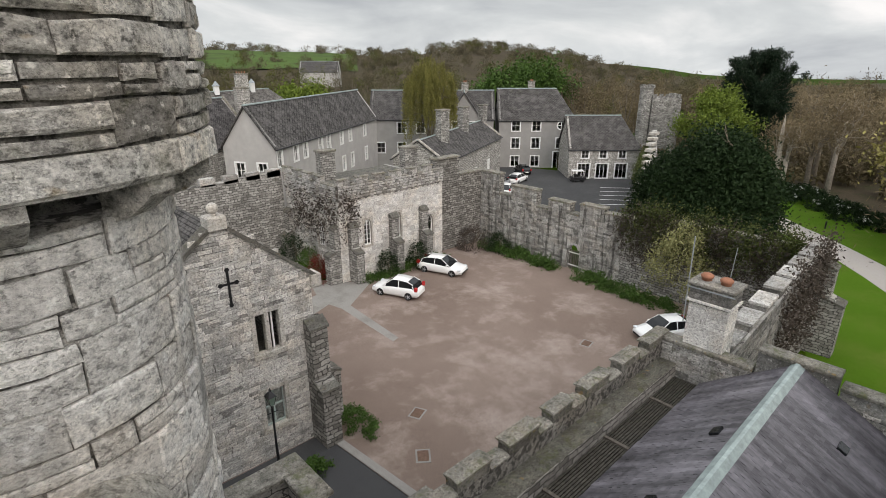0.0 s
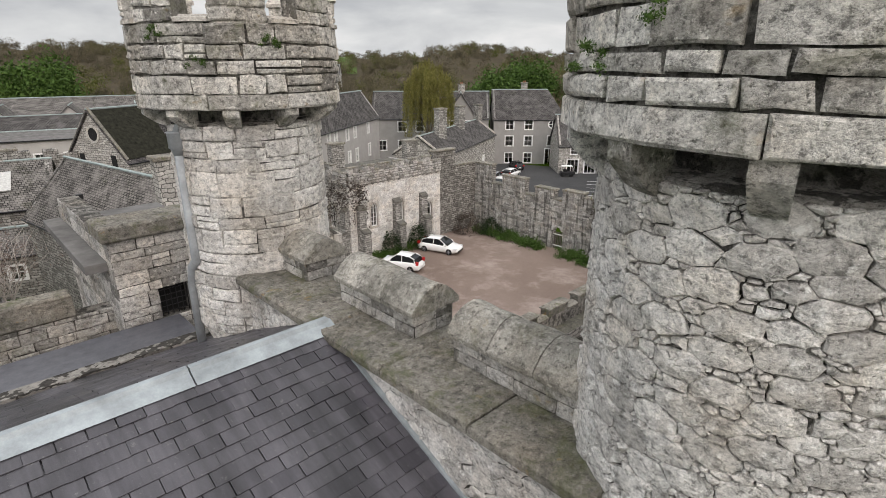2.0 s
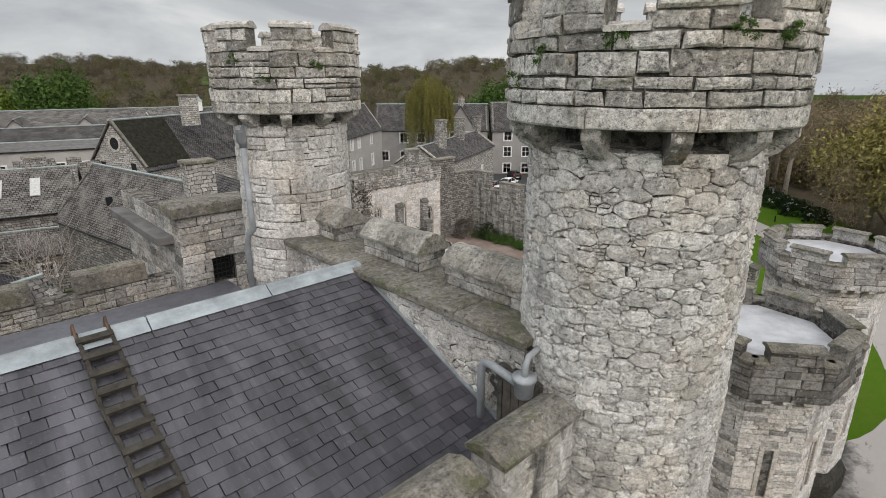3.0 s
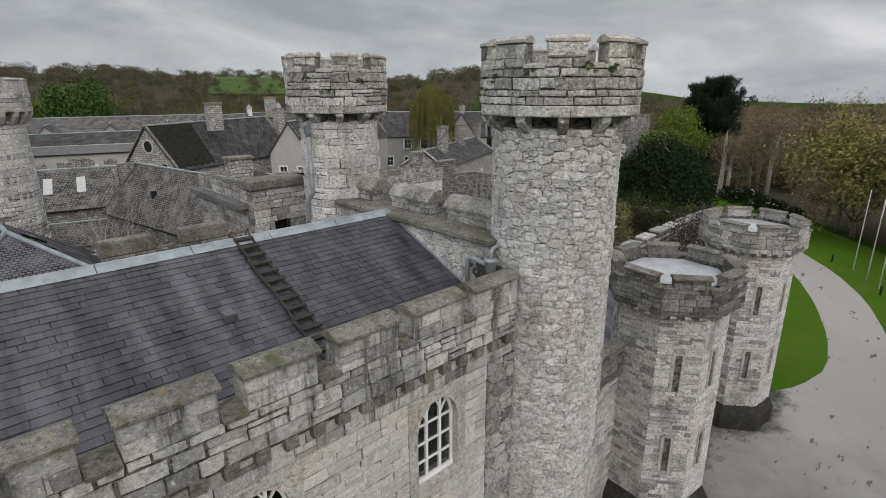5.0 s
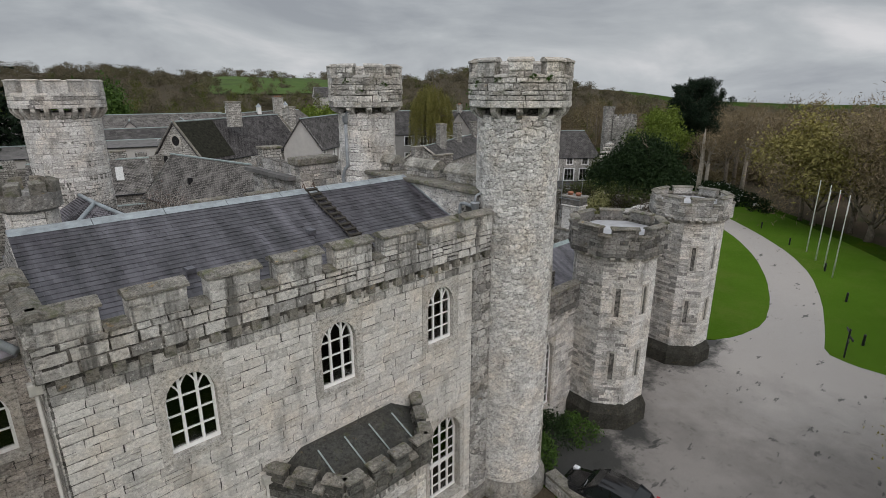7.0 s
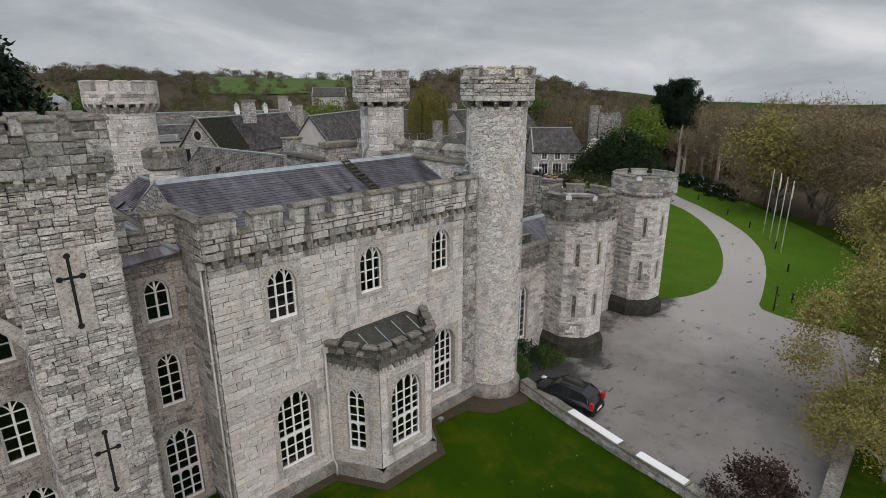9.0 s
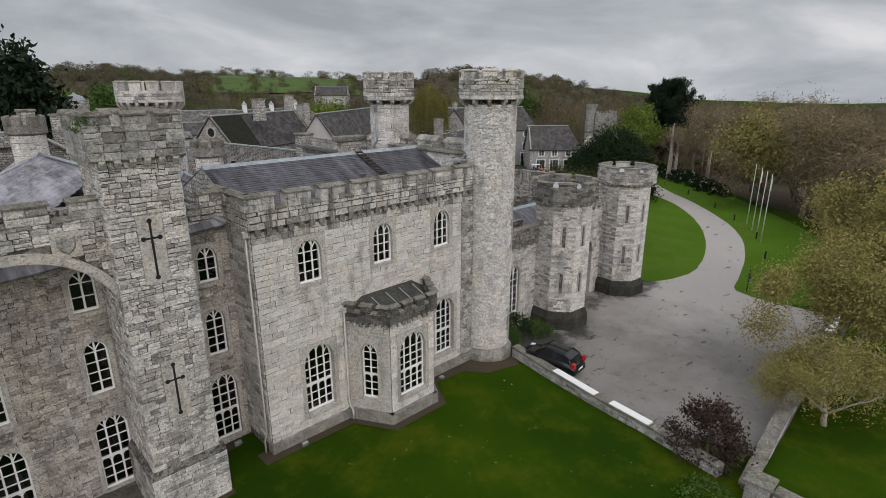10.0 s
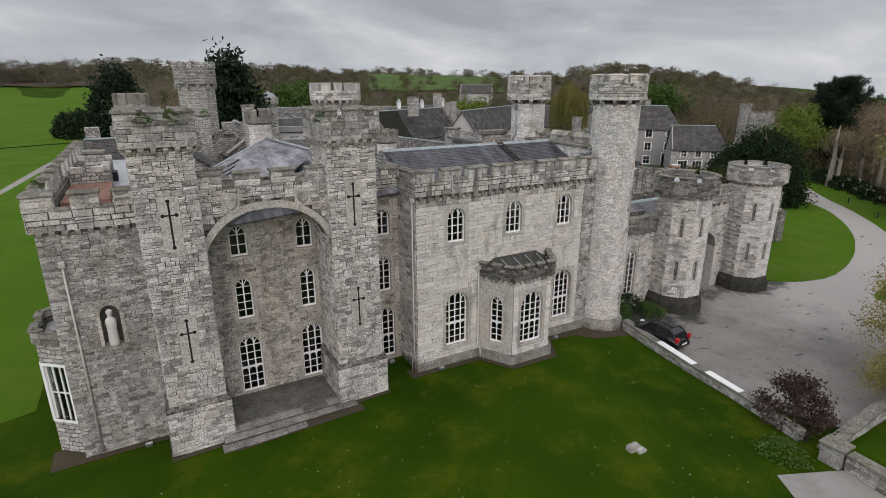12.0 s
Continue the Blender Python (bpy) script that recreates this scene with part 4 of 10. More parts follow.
def sash_window(parent, surf, uc, z0, w, h, cols=2, rows=2, round_win=False, door=False, surround=0.16):
    """A plain white window of a far building, standing in its opening; returns the opening."""
    win = part("window" if not door else "door", bar(Mesh(), surf, uc - w / 2, uc + w / 2, z0, z0 + h, -0.14, -0.12), glass, parent,
               "white-framed window" if not door else "white glazed door")
    f = Mesh()
    for a, b, c, d in ((uc - w / 2 - surround, uc - w / 2, z0 - surround, z0 + h + surround), (uc + w / 2, uc + w / 2 + surround, z0 - surround, z0 + h + surround),
                       (uc - w / 2, uc + w / 2, z0 - surround, z0), (uc - w / 2, uc + w / 2, z0 + h, z0 + h + surround)):
        bar(f, surf, a, b, c, d, -0.2, 0.04)
    part("surround", f, white_paint, win, "white-painted surround")
    g = Mesh()
    for i in range(1, cols):
        u = uc - w / 2 + w * i / cols
        bar(g, surf, u - 0.035, u + 0.035, z0, z0 + h, -0.12, -0.07)
    for i in range(1, rows):
        z = z0 + h * i / rows
        bar(g, surf, uc - w / 2, uc + w / 2, z - 0.03, z + 0.03, -0.12, -0.075)
    for a, b in ((uc - w / 2, uc - w / 2 + 0.06), (uc + w / 2 - 0.06, uc + w / 2)):
        bar(g, surf, a, b, z0, z0 + h, -0.12, -0.07)
    part("glazing", g, white_paint, win)
    return (uc - w / 2 - surround, uc + w / 2 + surround, z0 - surround, z0 + h + surround)


def corbels(parent, surf, us, z_top, h, w, out, material):
    """Rounded brackets under an oversailing band."""
    for u in us:
        m = Mesh()
        pts = [(0.0, z_top - h), (out * 0.45, z_top - h * 0.8), (out * 0.9, z_top - h * 0.42), (out, z_top - h * 0.3), (out, z_top), (-0.08, z_top), (-0.08, z_top - h)]
        k = len(pts)
        m.add([surf.at(u - w / 2, z, d) for d, z in pts] + [surf.at(u + w / 2, z, d) for d, z in pts],
              [tuple(range(k)), tuple(range(2 * k - 1, k - 1, -1))] + [(i, k + i, k + (i + 1) % k, (i + 1) % k) for i in range(k)])
        part("corbel", m, material, parent)


def coping_cap(parent, surf, ua, ub, z, h, d0, d1, over=0.05, material=None, name="coping", round_top=False, n=1):
    """A weathered coping with a sloping back and a rolled top edge."""
    m = Mesh()
    mid = (d0 + d1) / 2
    if round_top:
        prof = [(d1 + over, z)] + [(mid + (d1 + over - mid) * math.cos(a), z + 0.06 + (h - 0.06) * math.sin(a)) for a in np.linspace(0.0, math.pi, 8)] + [(d0 - over, z)]
    else:
        prof = [(d1 + over, z), (d1 + over, z + 0.06), (mid + 0.10, z + h - 0.03), (mid + 0.06, z + h), (mid - 0.10, z + h), (d0 - over, z + 0.06), (d0 - over, z)]
    rings = [[surf.at(u, q[1], q[0]) for q in prof] for u in np.linspace(ua - over, ub + over, n + 1)]
    m.rings(rings)
    return part(name, m, material or coping, parent)


def parapet(parent, surf, u0, u1, z_base, z_cren, z_top, merlons, rng, material, thick=0.45, face=0.0, near=None, singles=0, course=(0.2, 0.32), length=(0.3, 0.62), step=None, cap_h=0.16, holes=()):
    """A battlement: walling up to the crenels and merlons with their copings. merlons: (from, to) along the wall."""
    s2 = surf
    core = Mesh()
    wall_core(core, s2, u0, u1, z_base, z_cren, holes, thick, face - 0.02, step)
    body = part("parapet", core, mortar, parent, "battlemented parapet")
    gaps = []
    last = u0
    for a, b in merlons:
        if a - last > 0.05:
            gaps.append((last, a, z_cren, z_top))
        last = b
    if u1 - last > 0.05:
        gaps.append((last, u1, z_cren, z_top))
    pts, faces = stone_sheet(s2, u0, u1, z_base, z_top, list(gaps) + list(holes), rng, course, length, (face + 0.012, face + 0.04))
    lay(pts, faces, material, body, "stone", near, singles)
    for a, b in merlons:
        m = Mesh()
        n = max(1, int(round((b - a) / step))) if step else 1
        m.rings([[s2.at(u, z_cren, face - 0.02), s2.at(u, z_cren, face - thick), s2.at(u, z_top, face - thick), s2.at(u, z_top, face - 0.02)] for u in np.linspace(a + 0.012, b - 0.012, n + 1)])
        mer = part("merlon", m, material, parent)
        coping_cap(mer, s2, a, b, z_top, cap_h, face - thick, face + 0.03, 0.05, n=n)
    for ha, hb, *_ in gaps:
        n = max(1, int(round((hb - ha) / step))) if step else 1
        coping_cap(parent, s2, ha + 0.06, hb - 0.06, z_cren, 0.12, face - thick, face + 0.03, 0.05, n=n, name="crenel_sill")
    return body

# ---- ground, roads and yards ----
def hill(x, y):
    """How far the land rises above the plain at a place far off."""
    r = math.hypot(x - 10, y - 10)
    if r < 190:
        return 0.0
    a = math.degrees(math.atan2(y - 10, x - 10))
    k = min(1.0, (r - 190) / 520.0)
    k = k * k * (3 - 2 * k)
    h = float(np.interp(a, [-180, -90, -30, 0, 14, 22, 28, 34, 40, 44, 50, 57, 62, 70, 78, 95, 120, 180],
                        [10, 6, -8, -18, -20, -12, 5, 17, 31, 36, 26, 23, 27, 27, 33, 30, 34, 10]))
    return k * (h + 2 * math.sin(a * 0.21 + 1.0) + 1.5 * math.sin(a * 0.53 + r * 0.004))


xs = sorted({*GX, *np.linspace(-880, 1480, 44).round(1), -100.0, 110.0})
ys = sorted({*np.linspace(-700, 1500, 46).round(1), -60.0, -30.0, 0.0, 40.0, 90.0})
gm = Mesh()
gm.v = [(x, y, ground_z(x) + hill(x, y)) for y in ys for x in xs]
gm.f = [(j * len(xs) + i, j * len(xs) + i + 1, (j + 1) * len(xs) + i + 1, (j + 1) * len(xs) + i) for j in range(len(ys) - 1) for i in range(len(xs) - 1)]
ground = setting("ground", gm, grass, "open ground of mown green grass rising to distant hills", "ground", True)

yard = setting("courtyard", sheet(Mesh(), [(-1.0, 7.6), (40.2, 7.0), (40.2, 37.0), (21.5, 37.0), (10.9, 44.0), (5.0, 44.0), (5.0, 20), (-1.0, 20)], 0.05), gravel, "courtyard of reddish-brown worn gravel with pale patches", "courtyard")
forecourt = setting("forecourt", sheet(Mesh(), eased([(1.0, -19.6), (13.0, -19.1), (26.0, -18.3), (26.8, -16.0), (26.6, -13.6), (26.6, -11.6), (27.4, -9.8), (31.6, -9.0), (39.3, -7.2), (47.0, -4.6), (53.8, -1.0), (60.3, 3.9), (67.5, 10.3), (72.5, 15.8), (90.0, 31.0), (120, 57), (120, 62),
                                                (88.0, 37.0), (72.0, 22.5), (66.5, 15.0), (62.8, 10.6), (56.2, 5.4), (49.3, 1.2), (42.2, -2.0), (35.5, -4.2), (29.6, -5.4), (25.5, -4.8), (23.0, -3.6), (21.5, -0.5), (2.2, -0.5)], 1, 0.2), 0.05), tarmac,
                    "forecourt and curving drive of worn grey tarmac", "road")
setting("car_park", sheet(Mesh(), [(42.0, 36.5), (62.0, 30.5), (84.0, 39.5), (76.0, 63.5), (58, 78), (44, 78), (41.0, 50.0)], 0.05), tarmac_dark, "dark tarmac car park behind the courtyard wall", "car park")
setting("verge", sheet(Mesh(), eased([(26.9, -14.5), (33.0, -21.0), (44.0, -18.0), (53.5, -12.2), (61.0, -7.0), (70.0, 0.5), (78.0, 8.0), (95.0, 24.0), (118.0, 48.0), (116.0, 54.0), (89.0, 32.0), (71.8, 16.6), (66.6, 11.2), (59.6, 5.0), (53.2, 0.2), (46.5, -3.4), (39.0, -6.0), (31.4, -7.8), (26.0, -8.6), (25.4, -12.0)], 2), 0.038), grass_fresh, "fresh green verge between drive and wood", "grass")
setting("island_lawn", sheet(Mesh(), eased([(23.4, -3.6), (25.5, -6.0), (29.6, -6.6), (36.0, -5.4), (42.6, -3.2), (49.9, 0.1), (57.0, 4.4), (63.8, 9.9), (67.6, 14.4), (72.6, 21.6), (60.0, 27.0), (42.0, 5.5), (22.0, 5.0), (22.4, -0.5)], 3), 0.036), grass_fresh, "fresh green lawn inside the bend of the drive", "grass")
setting("park_lawn", sheet(Mesh(), [(-34, 4), (-34, 60), (-20, 110), (-24, 185), (-300, 185), (-300, 100), (-110, -20)], 0.02), grass_fresh, "open parkland of fresh green grass", "grass")
setting("soil_border", sheet(Mesh(), [(-14.6, -3.9), (-9.9, -3.95), (-8.7, -5.95), (-5.2, -5.95), (-4.1, -4.0), (-2.0, -4.2), (-1.1, -5.4), (1.3, -5.9), (1.9, -5.2), (1.4, -3.0), (-14.6, -2.9)], 0.03), earth, "strip of bare brown soil along the wall foot", "ground")
setting("soil_border", sheet(Mesh(), [(-32.7, -2.45), (-27.7, -2.45), (-27.7, -4.5), (-24.8, -4.5), (-24.8, -5.3), (-18.2, -5.3), (-18.2, -4.5), (-16.3, -4.5), (-16.2, -1.7), (-14.6, -1.6), (-14.6, -0.8), (-32.7, -0.8)], 0.03), earth, "strip of bare brown soil along the wall foot", "ground")
path_m = sheet(Mesh(), [(-5.6, -22.8), (-4.6, -20.4), (-3.9, -19.3), (-0.9, -20.6), (-1.6, -26.0), (-4.6, -30.0)], 0.03)
setting("garden_path", path_m, concrete, "pale concrete garden path", "path")
setting("park_path", sheet(Mesh(), [(-75, 40), (-73, 39), (-48.0, 81.6), (-44.5, 118), (-40, 150), (-42, 150), (-46.3, 118.5), (-49.2, 82.4)], 0.03), concrete, "narrow pale path across the park", "path")
setting("woodland_ground", sheet(Mesh(), [(33, -26), (60, -14.0), (78, 6), (96, 22), (130, 50), (180, 160), (190, 20), (150, -60), (60, -60)], 0.02), earth, "brown leaf-strewn woodland floor", "ground")
setting("wood_edge", sheet(Mesh(), [(84, 60), (120, 56), (180, 160), (120, 185), (70, 150), (62, 100)], 0.02), earth, "brown leaf-strewn woodland floor", "ground")

RNG = np.random.default_rng(7)


# ---- the two round towers ----
def round_tower(name, cx, cy, r, rh, z_low, z_corbel, z_band, z_cren, z_top, count, phase, width, near, plinth, material, head_material, label, course, length, slits=(), rough=False):
    t = thing(name, (cx, cy, z_low), label, "tower", "round towers")
    S, Hd = Round(cx, cy, r), Round(cx, cy, rh)
    core = Mesh()
    core.turned(cx, cy, [(r - 0.022, z_low), (r - 0.022, z_band - 0.24), (r - 0.34, z_band - 0.22), (r - 0.34, z_band + 0.23)], 64)
    shaft = part("shaft", core, mortar_pale, t, "round shaft of squared rubble in thick mortar", True)
    holes = []
    for ang, za, zb in slits:
        u = r * (radians(ang) % math.tau)
        holes.append((u - 0.16, u + 0.16, za, zb))
        m = Mesh()
        for a, b, c, d in ((u - 0.2, u - 0.05, za - 0.1, zb + 0.1), (u + 0.05, u + 0.2, za - 0.1, zb + 0.1), (u - 0.05, u + 0.05, zb, zb + 0.1), (u - 0.05, u + 0.05, za - 0.1, za)):
            bar(m, S, a, b, c, d, -0.1, 0.05)
        sl = part("arrow_slit", m, ashlar, t, "dressed stone surround of a slit")
        part("opening", bar(Mesh(), S, u - 0.055, u + 0.055, za, zb, -0.08, 0.0), gap_shade, sl)
    z_first = z_low + (plinth or 0)
    if rough:
        lay_rubble(boulder_sheet(S, 0, S.length, z_first, z_band - 0.26, holes, RNG, 0.0115, (0.006, 0.036), 0.013, True, 1.75, 1.05), material, shaft, near, 300)
    else:
        pts, faces = stone_sheet(S, 0, S.length, z_first, z_band - 0.26, holes, RNG, course, length, (0.006, 0.03), 0.016, rough=0.022, split=0.3)
        lay(pts, faces, material, shaft, "stone", near, 300)
    if plinth:
        b = Mesh().turned(cx, cy, [(r + 0.26, z_low - 0.3), (r + 0.26, z_low + plinth * 0.72), (r + 0.04, z_low + plinth)], 48)
        part("plinth", b, stone_plinth, t, "weathered battered plinth", True)
    # head carried out on corbels
    n_c = count + 3
    corbels(t, S, [S.length * (i + 0.3) / n_c for i in range(n_c)], z_band, z_band - z_corbel + 0.04, 0.19, rh - r - 0.03, head_material)
    hm = Mesh().rings([[Hd.at(Hd.length * i / 48, z, d) for i in range(48)] for z, d in ((z_band + 0.22, -0.5), (z_band + 0.22, -0.13), (z_band, -0.13), (z_band, -0.03), (z_cren, -0.03), (z_cren, -0.5), (z_band + 0.3, -0.5))], False)
    head = part("head", hm, mortar, t, "oversailing battlemented head")
    floor_m = Mesh().turned(cx, cy, [(rh - 0.45, z_band + 0.25), (rh - 0.45, z_band + 0.4)], 32)
    part("roof_deck", floor_m, lead_flat, t)
    band = stone_sheet(Hd, 0, Hd.length, z_band, z_band + 0.24, [], RNG, (0.24, 0.25), (0.8, 1.3), (0.02, 0.04), 0.012, rough=0.005, split=0)
    lay(*band, head_material, head, "band_stone", near, 20)
    pitch = math.tau / count
    mer, gaps = [], []
    for k in range(count):
        a = (radians(phase) + k * pitch) % math.tau
        w = width / rh
        mer.append(((a - w / 2) * rh, (a + w / 2) * rh))
        gaps.append(((a + w / 2) * rh, (a + pitch - w / 2) * rh))
    holes = [(a, b, z_cren, z_top) for a, b in gaps] + [(a - Hd.length, b - Hd.length, z_cren, z_top) for a, b in gaps] + [(a + Hd.length, b + Hd.length, z_cren, z_top) for a, b in gaps]
    pts, faces = stone_sheet(Hd, 0, Hd.length, z_band + 0.24, z_top - 0.1, holes, RNG, (0.13, 0.29), (0.24, 0.66), (0.004, 0.045), 0.026, rough=0.03, split=0.28)
    lay(pts, faces, head_material, head, "stone", near, 220)
    for (a, b), (c, d) in zip(mer, gaps):
        m = Mesh().rings([[Hd.at(u, z_cren - 0.02, -0.02), Hd.at(u, z_cren - 0.02, -0.38), Hd.at(u, z_top - 0.1, -0.38), Hd.at(u, z_top - 0.1, -0.02)] for u in np.linspace(a + 0.012, b - 0.012, 4)])
        me = part("merlon", m, head_material, t)
        coping_cap(me, Hd, a, b, z_top - 0.1, 0.14, -0.38, 0.02, 0.035, n=3, material=ashlar)
        coping_cap(t, Hd, c + 0.04, d - 0.04, z_cren, 0.11, -0.38, 0.02, 0.03, n=2, material=ashlar, name="crenel_sill")
    return t


round_tower("round_tower", 1.10, -3.12, 1.49, 1.82, -0.9, 15.10, 15.44, 16.42, 17.02, 9, 218.4, 0.80, (-1.2, -4.2, 14.5), 1.15, stone_white, stone_lichen,
                           "tall round corner tower of pale rubble stone with a battlemented head", (0.075, 0.25), (0.13, 0.50),
                           [(-55, 6.6, 9.4), (-62, 0.6, 2.6)], rough=True)
north_tower = round_tower("round_tower", 0.47, 5.45, 1.30, 1.68, 11.3, 14.98, 15.25, 16.50, 17.05, 8, 248.0, 0.82, (-0.2, 3.9, 14.0), 0, stone_white, stone_lichen,
                          "round roof turret of squared grey stone with a battlemented head", (0.22, 0.42), (0.3, 0.75))
under = Mesh().turned(0.47, 5.45, [(0.5, 9.6), (1.0, 10.5), (1.27, 11.3)], 32)
part("corbelled_base", under, stone_white, north_tower, "rounded corbelling under the turret", True)


# ---- south range: the pale ashlar front with three upper windows ----
south = thing("south_range", (-7, -3.3, -0.5), "three-storey castle range with pale squared stone front and battlements", "building")
FS = Flat(-13.95, -3.3, -0.42, -3.3)
U = lambda x: x + 13.95
front_holes = []
for x in (-11.3, -7.12, -3.0):
    front_holes.append(gothic_window(south, FS, U(x), 1.20, 7.50, 8.95, 0.62, 3, 3, hood=False))
for x in (-11.2, -2.78):
    front_holes.append(gothic_window(south, FS, U(x), 1.62, 0.72, 3.45, 0.80, 4, 6, transom=2.2, margin=0.2, depth=0.3))
bay_hole = (U(-9.55), U(-4.35), -0.5, 5.3)
core = Mesh()
wall_core(core, FS, 0, FS.length, -1.0, 10.45, front_holes + [bay_hole], 0.6)
front = part("front_wall", core, mortar_flush, south, "pale squared limestone wall")
lay(*stone_sheet(FS, 0, FS.length, 9.82, 10.30, [], RNG, (0.2, 0.26), (0.34, 0.66), (0.004, 0.02), 0.02, rough=0.016), stone_parapet, front)
ROUGH = U(-1.42)
pts, faces = stone_sheet(FS, 0, ROUGH, 0.1, 9.82, front_holes + [bay_hole], RNG, (0.19, 0.33), (0.32, 0.68), (0.002, 0.014), 0.014, rough=0.018, split=0.14)
lay(pts, faces, stone_front, front, "stone", (-3.0, -3.3, 9.5), 300)
part("rough_backing", bar(Mesh(), FS, ROUGH, FS.length, 0.1, 9.82, -0.05, -0.004), mortar, front)
lay_rubble(boulder_sheet(FS, ROUGH, FS.length, 0.1, 9.82, front_holes, RNG, 0.030, (0.02, 0.06), 0.03, False, 1.7), stone_dark, front)
pl = Mesh()
wall_core(pl, FS, -0.1, U(-9.6), -1.0, 0.1, (), 0.3, 0.16)
wall_core(pl, FS, U(-4.3), FS.length, -1.0, 0.1, (), 0.3, 0.16)
part("plinth", pl, stone_plinth, south, "weathered stone plinth")
# corbel table and parapet
for k in range(26):
    u = 0.15 + k * 0.515
    part("corbel", bar(Mesh(), FS, u, u + 0.24, 10.20, 10.46, -0.02, 0.16), coping, south, "dark-stained corbel block")
MER = [(-13.98, -12.82), (-12.30, -11.08), (-10.60, -9.33), (-8.87, -7.56), (-7.14, -5.88), (-5.45, -4.14), (-3.75, -2.38), (-2.02, -0.62)]
parapet(south, FS, U(-14.12), U(-0.6), 10.45, 11.22, 11.80, [(U(a), U(b)) for a, b in MER], RNG, stone_parapet, 0.5, 0.15, (-4.0, -3.4, 11.4), 170)
PR = Flat(-14.0, 1.0, -14.0, -3.3)
wc = Mesh()
wall_core(wc, PR, 0, 4.3, -1.0, 10.45, (), 0.5)
west_return = part("side_wall", wc, mortar, south)
lay(*stone_sheet(PR, 1.9, 4.3, 0.0, 10.4, [], RNG, (0.2, 0.33), (0.3, 0.6), (0.008, 0.03), 0.014), stone, west_return)
parapet(south, PR, 0.6, 4.45, 10.45, 11.22, 11.80, [(0.7, 2.0), (2.6, 4.45)], RNG, stone_dark, 0.4, 0.12)

# roof with slates, lead ridge and gutter
SA = Slope((-13.7, -2.75, 10.50), (-0.28, -2.75, 10.50), (-13.7, 1.85, 12.48))
deck = Mesh()
deck.plate([SA.at(0, 0, -0.03), SA.at(SA.length, 0, -0.03), SA.at(SA.length, SA.rise, -0.03), SA.at(0, SA.rise, -0.03)], 0.12)
NB = Slope((-0.28, 6.45, 10.50), (-13.7, 6.45, 10.50), (-13.7, 1.85, 12.48))
deck.plate([NB.at(0, 0, -0.03), NB.at(NB.length, 0, -0.03), NB.at(NB.length, NB.rise, -0.03), NB.at(0, NB.rise, -0.03)], 0.12)
roof_a = part("roof", deck, slate, south, "slated pitched roof with lead ridge")
lay(*slates(SA, 0.0, SA.length, 0.0, SA.rise - 0.02, 0.27, 0.185, RNG), slate, roof_a, "slate", (-3.5, 0.0, 11.7), 300, "slating")
lay(*slates(NB, 0.0, NB.length, 0.0, NB.rise - 0.02, 0.36, 0.25, RNG), slate, roof_a, "slate", None, 0, "slating")
for x0 in np.arange(-13.7, -0.4, 1.92):
    rd = Mesh()
    rd.rings([[(x, 1.85 + s, 12.48 + h) for s, h in ((-0.24, -0.075), (-0.07, 0.02), (-0.04, 0.07), (0.04, 0.07), (0.07, 0.02), (0.24, -0.075))] for x in (x0, min(x0 + 1.90, -0.3))])
    part("ridge_roll", rd, lead, south, "pale lead ridge roll")
fl = Mesh()
fl.plate([SA.at(SA.length - 0.10, 0, 0.05), SA.at(SA.length + 0.02, 0, 0.05), SA.at(SA.length + 0.02, SA.rise, 0.05), SA.at(SA.length - 0.10, SA.rise, 0.05)], 0.05)
part("verge_flashing", fl, lead, south)
gm_ = Mesh().add([(-13.72, -2.7, 10.4), (-13.72, 6.4, 10.4), (-13.72, 1.85, 12.42), (-13.5, -2.7, 10.4), (-13.5, 6.4, 10.4), (-13.5, 1.85, 12.42)], [(0, 2, 1), (3, 4, 5), (0, 3, 5, 2), (1, 2, 5, 4), (0, 1, 4, 3)])
part("end_gable", gm_, rubble_pale, south, "rubble gable at the end of the slate roof")
gut = Mesh().box(-13.8, -0.5, -3.0, -2.55, 10.30, 10.48)
part("gutter", gut, lead_green, south, "lead gutter behind the parapet")
for x, v in ((-6.14, 2.45), (-10.2, 1.85)):
    u = x + 13.7
    m = Mesh()
    q = [(u - 0.13, v), (u + 0.13, v), (u + 0.13, v + 0.3), (u - 0.13, v + 0.3)]
    m.add([SA.at(a, b, 0.0) for a, b in q] + [SA.at(q[0][0] + 0.02, v + 0.02, 0.17), SA.at(q[1][0] - 0.02, v + 0.02, 0.17), SA.at(q[2][0] - 0.02, v + 0.3, 0.05), SA.at(q[3][0] + 0.02, v + 0.3, 0.05)],
          [(4, 5, 6, 7), (0, 1, 5, 4), (1, 2, 6, 5), (2, 3, 7, 6), (3, 0, 4, 7)])
    part("roof_vent", m, lead_dark, south, "small grey roof vent")

